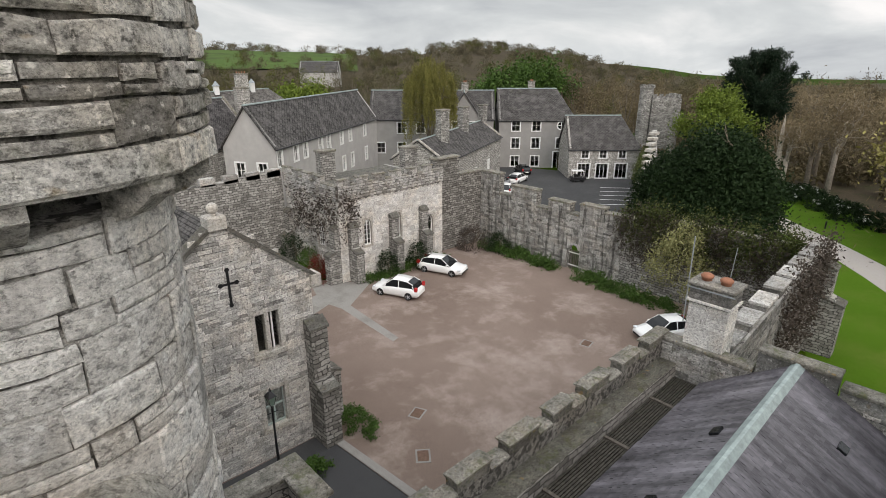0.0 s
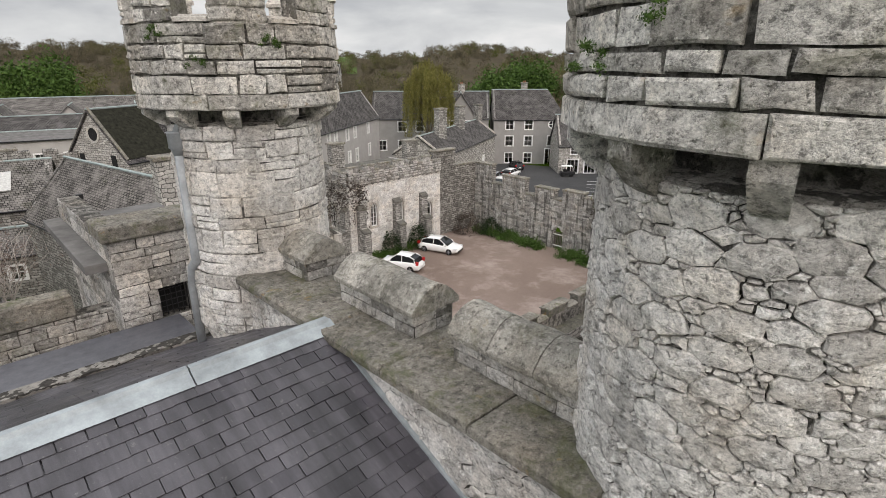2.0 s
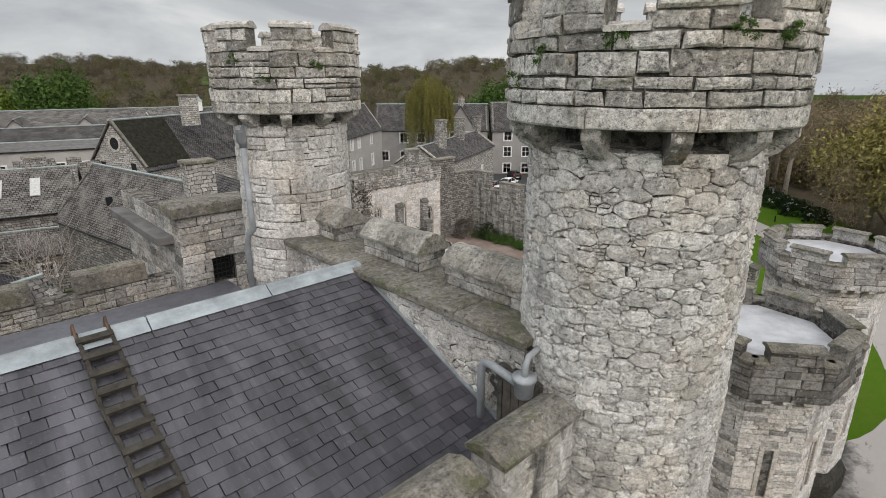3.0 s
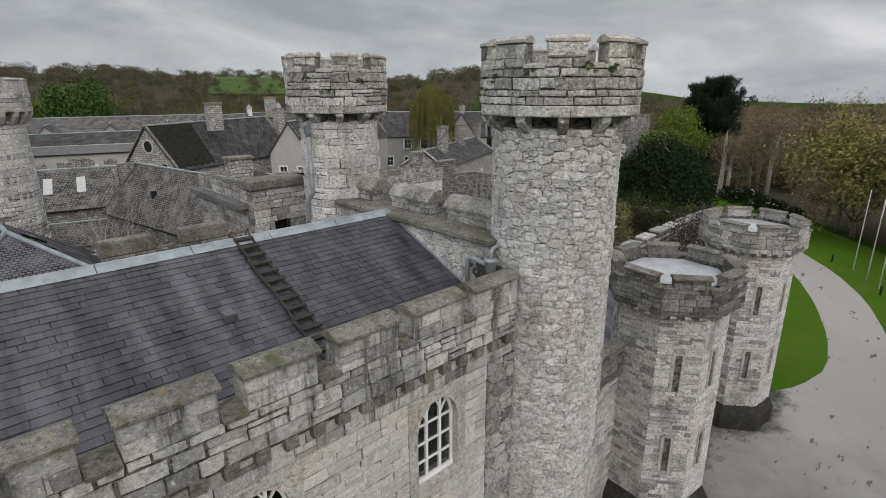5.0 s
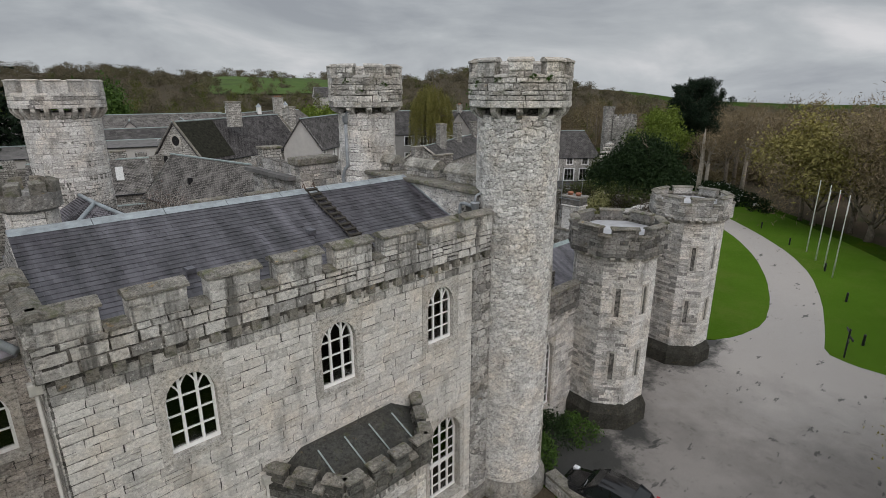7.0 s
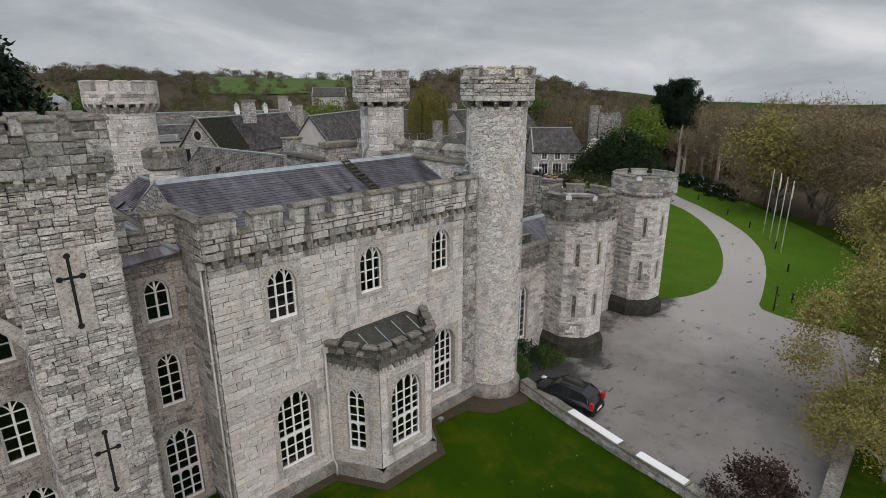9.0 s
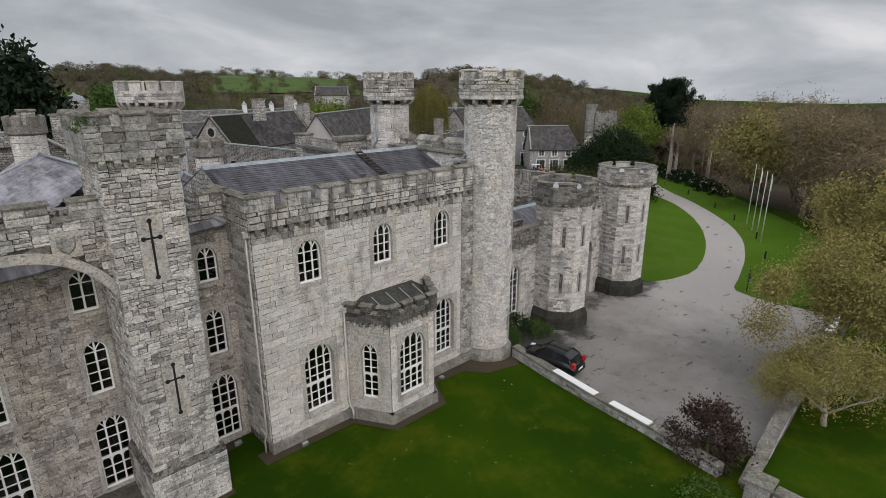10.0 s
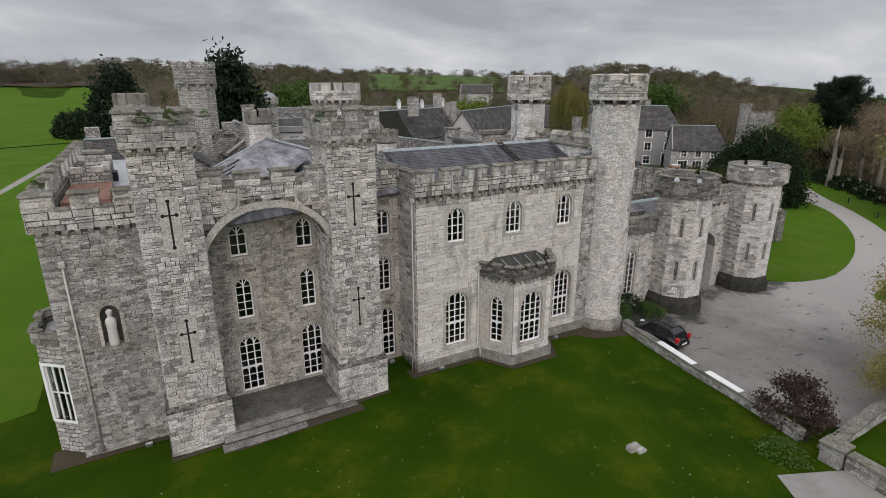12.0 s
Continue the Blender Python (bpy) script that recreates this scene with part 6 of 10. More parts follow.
for a, b in ((niche[0], uc - 0.40), (uc + 0.40, niche[1])):
    bar(ns, FW, a, b, 4.75, 6.3, -0.4, 0.03)
arch_head(ns, FW, uc, 0.8, 6.3, 0.45, niche[0], niche[1], 7.05, -0.4, 0.03)
bar(ns, FW, niche[0], niche[1], 4.55, 4.78, -0.4, 0.22)
nb_ = part("niche", ns, stone_brown, west, "arched stone niche with bracket")
part("niche_back", bar(Mesh(), FW, niche[0], niche[1], 4.75, 7.05, -0.46, -0.40), plinth_stone, nb_)
st = Mesh()
prof = [(0.20, 4.79), (0.22, 4.85), (0.20, 5.1), (0.19, 5.5), (0.23, 5.85), (0.24, 6.05), (0.15, 6.17), (0.075, 6.22), (0.085, 6.30), (0.12, 6.40), (0.12, 6.50), (0.06, 6.58)]
st.rings([[(-29.2 + r * 1.0 * math.cos(a) + 0.015 * math.sin(3 * a + z * 5), -2.10 + r * 0.75 * math.sin(a), z) for a in np.linspace(0, math.tau, 17)[:-1]] for r, z in prof])
statue = setting("statue", st, statue_stone, "pale weathered standing stone statue in a niche", "statue", True)
tagged(statue, kind="thing")
del statue["kind"]
downpipe([(-30.55, -2.12, 8.9), (-30.55, -2.10, -0.6)], 0.05, pipe_pale)
FWW = Flat(-31.3, 24.0, -31.3, -2.0)
part("side_wall", wall_core(Mesh(), FWW, 0, 26.0, -1.3, 10.45, (), 0.5), rubble, west, "west side wall")
parapet(west, FWW, 0.0, 26.15, 10.45, 11.05, 12.0, [(26.0 - 2.4 * k - 1.1, 26.0 - 2.4 * k + 0.1) for k in range(10, -1, -1)], RNG, stone, 0.45, 0.18)
part("flat_roof", Mesh().box(-31.0, -27.0, -1.8, 24.0, 10.0, 10.3), lead_flat, west, "flat lead roof")
red_deck = plain_material("red_roof_deck", (0.23, 0.125, 0.095), 0.85, 0.0, 0.5, 2.5, 0.5)
part("roof_deck", Mesh().box(-30.8, -28.6, 3.2, 9.0, 10.3, 10.75, 0.03), red_deck, west, "reddish-brown flat roof deck")
for q, (xa, xb, ya, yb) in enumerate(((-30.8, -28.7, 9.0, 9.4), (-29.1, -28.7, 9.4, 15.6), (-30.8, -29.1, 15.2, 15.6))):
    up = part("roof_upstand", Mesh().box(xa, xb, ya, yb, 10.3, 11.35, 0.02), rubble, west, "low battlemented stone upstand")
    along = xb - xa > yb - ya
    n = max(2, int(max(xb - xa, yb - ya) / 1.1))
    for k in range(n):
        f0, f1 = (k + 0.12) / n, (k + 0.72) / n
        bx_ = (xa + (xb - xa) * f0, xa + (xb - xa) * f1, ya - 0.03, yb + 0.03) if along else (xa - 0.03, xb + 0.03, ya + (yb - ya) * f0, ya + (yb - ya) * f1)
        part("merlon_cap", Mesh().box(*bx_, 11.35, 11.72, 0.03), ashlar, up)
part("roof_vent", Mesh().box(-29.3, -28.4, 12.0, 13.2, 10.3, 10.9, 0.03), iron_black, west, "dark boxed roof vent")
# west bay with painted windows, seen end on
wb = thing("side_bay", (-31.9, 0.4, -0.8), "small canted stone bay with white mullioned windows", "bay window")
BW = [(-31.3, 2.6), (-32.4, 1.7), (-32.4, -0.7), (-31.3, -1.6)]
for i, ((ax, ay), (bx, by)) in enumerate(zip(BW, BW[1:])):
    F = Flat(ax, ay, bx, by)
    part("wall", wall_core(Mesh(), F, 0, F.length, -1.3, 1.0, (), 0.3), rubble_pale, wb)
    part("wall", wall_core(Mesh(), F, 0, F.length, 4.0, 5.0, (), 0.3), rubble_pale, wb)
    sash_window(wb, F, F.length / 2, 1.0, F.length - 0.3, 2.9, 3, 2, surround=0.12)
    parapet(wb, F, 0, F.length, 5.0, 5.35, 5.65, [(0, F.length * 0.3), (F.length * 0.6, F.length)], RNG, stone_dark, 0.25, 0.1, cap_h=0.08)
# solid block added behind the panes, coloured as dark as an unlit room
part("interior", Mesh().prism([(-31.3, 2.0), (-32.0, 1.4), (-32.0, -0.4), (-31.3, -1.0)], -1.0, 4.9), gap_shade, wb, "near-black block standing in for an unlit room")
part("roof", Mesh().prism([(-31.3, 2.6), (-32.4, 1.7), (-32.4, -0.7), (-31.3, -1.6)], 5.0, 5.1), lead_flat, wb)

# ---- gate turrets east of the corner tower ----
def turret(cx, cy, r, rh, z_low, z_band, z_cren, z_top, near, label, head_stone):
    t = thing("gate_turret", (cx, cy, z_low), label, "tower", "octagonal gate turrets")
    k = r / math.cos(math.pi / 8)
    kh = rh / math.cos(math.pi / 8)
    a0 = math.pi / 8 - 0.12
    ring = [(cx + k * math.cos(a0 + i * math.pi / 4), cy + k * math.sin(a0 + i * math.pi / 4)) for i in range(8)]
    ringh = [(cx + kh * math.cos(a0 + i * math.pi / 4), cy + kh * math.sin(a0 + i * math.pi / 4)) for i in range(8)]
    kc = 0.985
    body = part("shaft", Mesh().prism([(cx + (x - cx) * kc, cy + (y - cy) * kc) for x, y in ring], z_low, z_band + 0.1), mortar_flush, t)
    part("plinth", Mesh().prism([(cx + (x - cx) * 1.14, cy + (y - cy) * 1.14) for x, y in ring], z_low - 0.2, z_low + 1.0), plinth_black, t, "near-black plinth")
    part("plinth_slope", Mesh().prism([(cx + (x - cx) * 1.14, cy + (y - cy) * 1.14) for x, y in ring], z_low + 1.0, z_low + 1.5, -0.12), plinth_black, t)
    for i in range(8):
        F = Flat(*ring[i], *ring[(i + 1) % 8])
        Hf = Flat(*ringh[i], *ringh[(i + 1) % 8])
        holes = []
        if i in (4, 5, 6):
            for za, zb in ((1.7, 3.3), (5.2, 6.8)):
                holes.append((F.length / 2 - 0.24, F.length / 2 + 0.24, za, zb))
                s = Mesh()
                for a, b, c, d in ((-0.24, -0.12, za, zb), (0.12, 0.24, za, zb)):
                    bar(s, F, F.length / 2 + a, F.length / 2 + b, c, d, -0.1, 0.03)
                bar(s, F, F.length / 2 - 0.12, F.length / 2 + 0.12, zb - 0.1, zb, -0.1, 0.03)
                sl = part("arrow_slit", s, ashlar, t, "narrow slit window")
                part("opening", bar(Mesh(), F, F.length / 2 - 0.12, F.length / 2 + 0.12, za, zb - 0.1, -0.09, -0.03), gap_shade, sl)
        # faces 5 and 6, turned to the light, are painted brighter with whiter stone
        lay(*stone_sheet(F, 0, F.length, z_low + 1.4, z_band, holes, RNG, (0.11, 0.22), (0.25, 0.6), (0.004, 0.028), 0.014), stone if i not in (5, 6) else stone_white, body, "stone", near, 40 if i in (3, 4, 5) else 0)
        corbels(t, F, [F.length * q for q in (0.2, 0.5, 0.8)], z_band + 0.02, 0.3, 0.2, rh - r, ashlar)
        L = Hf.length
        parapet(t, Hf, 0, L, z_band, z_cren, z_top, [(L * 0.18, L * 0.82)], RNG, head_stone, 0.35, 0.0, cap_h=0.12, course=(0.18, 0.26))
    part("roof_deck", Mesh().prism([(cx + (x - cx) * 0.80, cy + (y - cy) * 0.80) for x, y in ringh], z_cren - 0.45, z_cren - 0.13), lead_wet, t, "wet pale lead roof")
    return t


turret(9.8, -2.8, 1.93, 2.27, -1.2, 8.35, 9.35, 9.72, (8.6, -4.4, 6), "octagonal gate turret of grey stone with a wet lead roof", stone_sooty)
turret(19.5, -2.5, 1.90, 2.26, -1.4, 8.45, 9.35, 9.72, (18.2, -4, 6), "octagonal gate turret of grey stone beside the drive", stone_dark)
gw = thing("gate_range", (5, -1.6, -1), "low castle gate range with arched gateway and battlements", "building")
G1 = Flat(1.6, -1.9, 8.3, -1.9)
hg = [gothic_window(gw, G1, 3.98, 1.05, 0.3, 3.35, 0.6, 2, 6, margin=0.18)]
g1 = part("wall", wall_core(Mesh(), G1, 0, G1.length, -1.5, 5.3, hg, 0.6), mortar_flush, gw)
lay(*stone_sheet(G1, 0, G1.length, -1.0, 5.2, hg, RNG, (0.18, 0.32), (0.3, 0.65), (0.006, 0.03), 0.015), stone, g1)
corbels(gw, G1, np.linspace(0.3, 6.4, 10), 5.32, 0.28, 0.2, 0.15, stone_dark)
parapet(gw, G1, 0, G1.length, 5.3, 6.3, 6.55, [(0.1, 6.6)], RNG, stone_sooty, 0.45, 0.15)
G2 = Flat(11.4, -1.6, 17.9, -1.6)
def in_gate(ua, ub, za, zb):
    for u in (ua, ub):
        s = abs(u - 3.25) / 2.1
        if s < 1 and za < 2.6 + 1.6 * (1 - s ** 2.3) ** 0.62:
            return True
    return False
ag = Mesh()
arch_head(ag, G2, 3.25, 3.8, 2.6, 1.5, 0, 6.5, 6.6, -1.2, -0.02, 20)
bar(ag, G2, 0, 1.35, -1.6, 2.6, -1.2, -0.02)
bar(ag, G2, 5.15, 6.5, -1.6, 2.6, -1.2, -0.02)
a_ = part("gateway_wall", ag, stone, gw, "gateway wall between the turrets")
lay(*stone_sheet(G2, 0, 6.5, -1.2, 6.5, [], RNG, (0.18, 0.32), (0.3, 0.65), (0.006, 0.03), 0.015, cull=in_gate), stone, a_)
part("gate_arch", arch_band(Mesh(), G2, 3.25, 3.8, 2.6, 1.5, 0.3, -0.3, 0.05), ashlar, gw, "moulded gate arch")
# added panel whose near-black colour paints the shade within the gateway
part("gate_shadow", Mesh().box(12.0, 17.4, 0.9, 1.0, -1.6, 4.4), gap_shade, gw)
corbels(gw, G2, np.linspace(0.3, 6.2, 9), 6.65, 0.35, 0.22, 0.2, stone_dark)
parapet(gw, G2, 0, 6.5, 6.6, 7.5, 8.0, [(0.3, 1.6), (2.2, 3.6), (4.2, 5.6)], RNG, stone_dark, 0.45, 0.18)

# ---- range along the courtyard with a slate roof (behind the gate) ----
north_range = thing("gate_roof_range", (11, 3, -1), "slate-roofed castle range with lead ridge beside the courtyard", "building")
RN = Slope((19.9, 6.35, 4.15), (1.2, 6.35, 4.15), (1.2, 3.4, 6.3))
RS = Slope((1.2, -0.75, 4.15), (19.9, -0.75, 4.15), (1.2, 3.4, 6.3))
dm = Mesh()
for S_ in (RN, RS):
    dm.plate([S_.at(0, 0, -0.03), S_.at(S_.length, 0, -0.03), S_.at(S_.length, S_.rise, -0.03), S_.at(0, S_.rise, -0.03)], 0.1)
rr = part("roof", dm, slate_violet, north_range, "violet-grey slate roof")
slate_v = slate_material("violet_slate", (0.085, 0.079, 0.090), (0.135, 0.126, 0.140), True, 0.2, 0.42)
lay(*slates(RN, 0, RN.length, 0, RN.rise, 0.26, 0.15, RNG), slate_v, rr, "slate", (12, 5, 5), 0, "slating")
lay(*slates(RS, 0, RS.length, 0, RS.rise, 0.26, 0.15, RNG), slate_v, rr, "slate", (16, 2, 6), 300, "slating")
part("ridge_roll", Mesh().rings([[(x, 3.4 + s, 6.30 + h) for s, h in ((-0.22, -0.10), (-0.05, 0.06), (0.05, 0.06), (0.22, -0.10))] for x in (1.2, 20.0)]), lead_green, north_range, "pale green-grey lead ridge")
for x, S_, v in ((15.0, RN, 2.6), (17.5, RS, 2.4), (11.2, RN, 2.4)):
    u = (19.9 - x) if S_ is RN else (x - 1.2)
    m = Mesh()
    q = [(u - 0.2, v), (u + 0.2, v), (u + 0.2, v + 0.28), (u - 0.2, v + 0.28)]
    m.add([S_.at(a, b, 0.0) for a, b in q] + [S_.at(a, b, 0.09) for a, b in q], [(4, 5, 6, 7), (0, 1, 5, 4), (1, 2, 6, 5), (2, 3, 7, 6), (3, 0, 4, 7)])
    part("rooflight", m, car_glass, north_range, "small dark rooflight")
wn_ = Flat(20.3, 8.45, 1.2, 8.45)
part("courtyard_wall", wall_core(Mesh(), wn_, 0, wn_.length, -1.8, 4.58, (), 1.15), rubble_dark, north_range, "dark weathered courtyard wall")
MN = [(0.0, 1.6), (2.3, 3.7), (4.5, 6.0), (6.8, 7.9), (8.6, 10.0), (10.8, 12.1), (12.8, 14.2), (15.0, 16.4), (17.1, 18.6)]
parapet(north_range, wn_, 0, wn_.length, 4.60, 5.25, 5.60, MN, RNG, stone_moss, 0.42, 0.0, (12, 7.7, 5.4), 100, cap_h=0.10)
part("wall_walk", Mesh().box(1.2, 20.3, 7.32, 8.04, 3.6, 4.62, 0.02), mossy_stone, north_range, "mossy stone wall walk")
for k in range(9):
    part("gutter_board", Mesh().box(1.3, 19.8, 6.44 + 0.096 * k, 6.505 + 0.096 * k, 3.98, 4.05), wood_moss, north_range, "dark duckboard slat in the valley gutter")
for x in (4.0, 7.4, 11.0, 14.4, 17.6):
    part("gutter_batten", Mesh().box(x, x + 0.12, 6.40, 7.31, 4.04, 4.12), wood_grey, north_range)
part("gutter", Mesh().box(1.2, 19.84, 6.2, 7.33, 3.6, 3.86), lead_green, north_range)
ee = Flat(20.35, -1.2, 20.35, 8.45)
ew_ = part("end_wall", wall_core(Mesh(), ee, 0, ee.length, -1.8, 5.4, (), 0.5), rubble, north_range, "rubble end wall")
lay(*stone_sheet(Flat(19.84, 8.0, 19.84, -1.2), 0, 9.2, 3.9, 5.4, [], RNG, (0.12, 0.24), (0.2, 0.5), (0.006, 0.03)), stone_dark, ew_)
for a, b, z in ((-1.2, 2.15, 5.9), (2.2, 4.65, 6.28), (4.7, 8.4, 5.42)):
    part("coping", Mesh().box(19.78, 20.42, a, b, z - 0.02, z + 0.14, 0.03), coping, north_range, "lichened coping")
    if z > 5.8:
        part("raised_wall", Mesh().box(19.86, 20.34, a + 0.02, b - 0.02, 5.38, z - 0.02), stone_dark, north_range)
chim = thing("chimney", (20.5, 6.55, 5.7), "pale limewashed chimney with a dark capped head and two terracotta pots", "chimney")
cf = [Flat(20.0, 5.85, 21.0, 5.85), Flat(21.0, 5.85, 21.0, 7.3), Flat(21.0, 7.3, 20.0, 7.3), Flat(20.0, 7.3, 20.0, 5.85)]
cb = part("shaft", Mesh().box(20.02, 20.98, 5.87, 7.28, 4.0, 7.35), mortar_pale, chim)
for F in cf:
    lay(*stone_sheet(F, 0, F.length, 5.2, 7.3, [], RNG, (0.26, 0.45), (0.4, 0.8), (0.004, 0.012), 0.014), stone_white, cb)
part("necking", Mesh().box(19.90, 21.10, 5.75, 7.40, 7.35, 7.46, 0.02), stone_white, chim, "pale projecting course")
head_ = part("head", Mesh().box(19.97, 21.03, 5.82, 7.33, 7.46, 8.02), mortar, chim, "dark weathered head")
for F in (Flat(19.96, 7.34, 19.96, 5.81), Flat(19.96, 5.81, 21.04, 5.81)):
    lay(*stone_sheet(F, 0, F.length, 7.47, 8.02, [], RNG, (0.25, 0.29), (0.4, 0.7), (0.004, 0.014), 0.014), stone_sooty, head_)
part("cap", Mesh().box(19.88, 21.12, 5.72, 7.43, 8.02, 8.16, 0.03), stone_plinth, chim)
part("strap", Mesh().box(19.86, 19.88, 5.7, 7.45, 7.92, 7.97), iron_pipe, chim, "iron strap round the head")
for y in (6.25, 6.95):
    part("pot", Mesh().turned(20.45, y, [(0.19, 8.16), (0.17, 8.24), (0.22, 8.26), (0.24, 8.34), (0.18, 8.40), (0.05, 8.42)], 14), terracotta, chim, "squat terracotta pot", True)
part("aerial", Mesh().tube([(19.93, 7.38, 6.4), (19.9, 7.42, 9.9)], 0.022, 6), iron_pipe, chim)
part("aerial", Mesh().tube([(20.9, 6.3, 8.1), (20.95, 6.25, 9.5)], 0.014, 6), iron_pipe, chim)

# ---- close the insides, so that windows look into dark rooms ----
def closing(parent, x0, x1, y, z0, z1):
    part("back_wall", Mesh().box(x0, x1, y, y + 0.3, z0, z1), rubble_dark, parent)


closing(south, -14.0, -0.3, 6.4, -1.2, 10.6)
part("floor", Mesh().box(-13.4, -0.3, -2.7, 6.4, 5.9, 6.2), wood_grey, south)
part("floor", Mesh().box(-13.4, -0.3, -2.7, 6.4, -0.9, -0.3), wood_grey, south)
part("side_wall", Mesh().box(-14.0, -13.7, 1.0, 6.6, -1.2, 10.6), rubble_dark, south)
for z in (-0.9, 3.3, 7.0, 10.3):
    part("floor", Mesh().box(-25.2, -14.0, -0.5, 12.0, z, z + 0.25), wood_grey, gate)
closing(gate, -27.0, -14.0, 12.0, -1.2, 10.8)
part("side_wall", Mesh().box(-27.2, -26.9, -1.0, 12.0, -1.2, 10.8), rubble_dark, gate)
closing(gw, 1.6, 9.0, 0.2, -1.4, 6.4)
part("flat_roof", Mesh().box(1.6, 20.0, -1.4, -0.6, 4.0, 4.3), lead_flat, gw)

# stair turret on the roof, west end of the ridge
def small_turret(cx, cy, r, z0, z_band, z_top, n, material, label, seg=8, mers=8, stub=True):
    t = thing("roof_turret", (cx, cy, z0), label, "chimney", "roof turrets")
    S = Round(cx, cy, r)
    b = part("shaft", Mesh().turned(cx, cy, [(r - 0.02, z0), (r - 0.02, z_band)], 16), mortar, t)
    lay(*stone_sheet(S, 0, S.length, z0, z_band, [], RNG, (0.25, 0.4), (0.35, 0.6), (0.008, 0.025), 0.02), material, b)
    part("head", Mesh().turned(cx, cy, [(r, z_band), (r + 0.16, z_band + 0.1), (r + 0.16, z_band + 0.5), (r - 0.1, z_band + 0.5)], 16), stone_dark, t)
    Hd = Round(cx, cy, r + 0.16)
    w = Hd.length / mers
    for k in range(mers):
        m = Mesh().rings([[Hd.at(u, z_band + 0.5, 0), Hd.at(u, z_band + 0.5, -0.25), Hd.at(u, z_top, -0.2), Hd.at(u, z_top - 0.08, 0)] for u in np.linspace(k * w, k * w + w * 0.62, 3)])
        part("merlon", m, coping, t)
    return t


small_turret(-13.0, 2.7, 0.62, 10.5, 12.85, 13.72, 8, stone_white, "round stone roof turret with small battlements")
small_turret(-18.5, 14.7, 0.85, 8.0, 13.5, 14.6, 8, stone_white, "stone chimney turret with mossy battlements")
small_turret(-26.9, 25.3, 1.25, 8.0, 14.3, 15.75, 8, stone_dark, "stone stair turret with battlements")

# ---- block beside the north turret, with a barred window ----
blk = thing("roof_block", (-1.0, 10, 9), "stone roof block with dark coping and a barred window", "building")
FB = Flat(-1.55, 8.5, 0.6, 8.5)
hb = [(0.80, 1.45, 10.30, 11.05)]
bb = part("wall", wall_core(Mesh(), FB, 0, FB.length, 4.0, 12.35, hb, 0.5), mortar, blk)
lay(*stone_sheet(FB, 0, FB.length, 8.0, 12.35, hb, RNG, (0.18, 0.36), (0.25, 0.7), (0.006, 0.03), 0.02, rough=0.015, split=0.2), stone, bb, "stone", (-1, 8.5, 11), 60)
FB2 = Flat(-1.55, 14.0, -1.55, 8.5)
b2 = part("side_wall", wall_core(Mesh(), FB2, 0, FB2.length, 4.0, 12.35, (), 0.5), mortar, blk)
lay(*stone_sheet(FB2, 0, FB2.length, 8.0, 12.35, [], RNG, (0.18, 0.36), (0.25, 0.6), (0.006, 0.03), 0.02), stone_dark, b2)
part("coping", Mesh().box(-1.7, 0.6, 8.32, 9.4, 12.35, 12.72, 0.05), coping, blk, "dark mossy coping slab")
part("flat_roof", Mesh().box(-2.0, 1.0, 8.9, 14.0, 11.6, 11.8), felt_roof, blk)
part("opening", Mesh().box(-0.76, -0.09, 8.85, 8.9, 10.3, 11.05), gap_shade, blk)
for k in range(6):
    part("bar", Mesh().tube([(-0.72 + 0.12 * k, 8.62, 10.3), (-0.72 + 0.12 * k, 8.62, 11.05)], 0.012, 5), iron_black, blk)
for k in range(5):
    part("bar", Mesh().tube([(-0.76, 8.64, 10.38 + 0.14 * k), (-0.09, 8.64, 10.38 + 0.14 * k)], 0.010, 5), iron_black, blk)
FBL = Flat(-6.6, 9.3, -1.55, 9.3)
lo = part("low_wall", wall_core(Mesh(), FBL, 0, FBL.length, 4.0, 10.6, (), 0.4), mortar, blk)
lay(*stone_sheet(FBL, 0, FBL.length, 8.6, 10.6, [], RNG, (0.14, 0.3), (0.2, 0.55), (0.006, 0.03), 0.02), stone_dark, lo)
for a, b in ((0.0, 1.7), (2.6, 4.3)):
    part("merlon", Mesh().box(-6.6 + a, -6.6 + b, 9.25, 9.75, 10.6, 11.15, 0.04), coping, blk)
npipe = thing("rain_pipe", (-0.85, 5.2, 10.6), "pale grey cast-iron rain pipe on the turret", "drainpipe")
part("pipe", Mesh().tube([(-0.83, 5.25, 14.55), (-0.83, 5.25, 12.9), (-0.85, 5.20, 12.65), (-0.86, 5.45, 12.45), (-0.86, 5.6, 12.1), (-0.86, 5.6, 10.4)], 0.085, 10), iron_pipe, npipe, "", True)
part("hopper_head", Mesh().turned(-0.83, 5.25, [(0.09, 14.5), (0.12, 14.6), (0.15, 14.62), (0.15, 14.86), (0.17, 14.88)], 12), iron_pipe, npipe, "", True)
part("swan_neck", Mesh().tube([(-0.83, 5.25, 14.85), (-0.78, 5.2, 15.0), (-0.6, 5.1, 15.05)], 0.07, 8), iron_pipe, npipe, "", True)
vg = Mesh().box(-13.6, -0.4, 6.2, 8.5, 10.0, 10.3)
part("valley_gutter", vg, lead_dark, south, "dark leaded valley gutter")


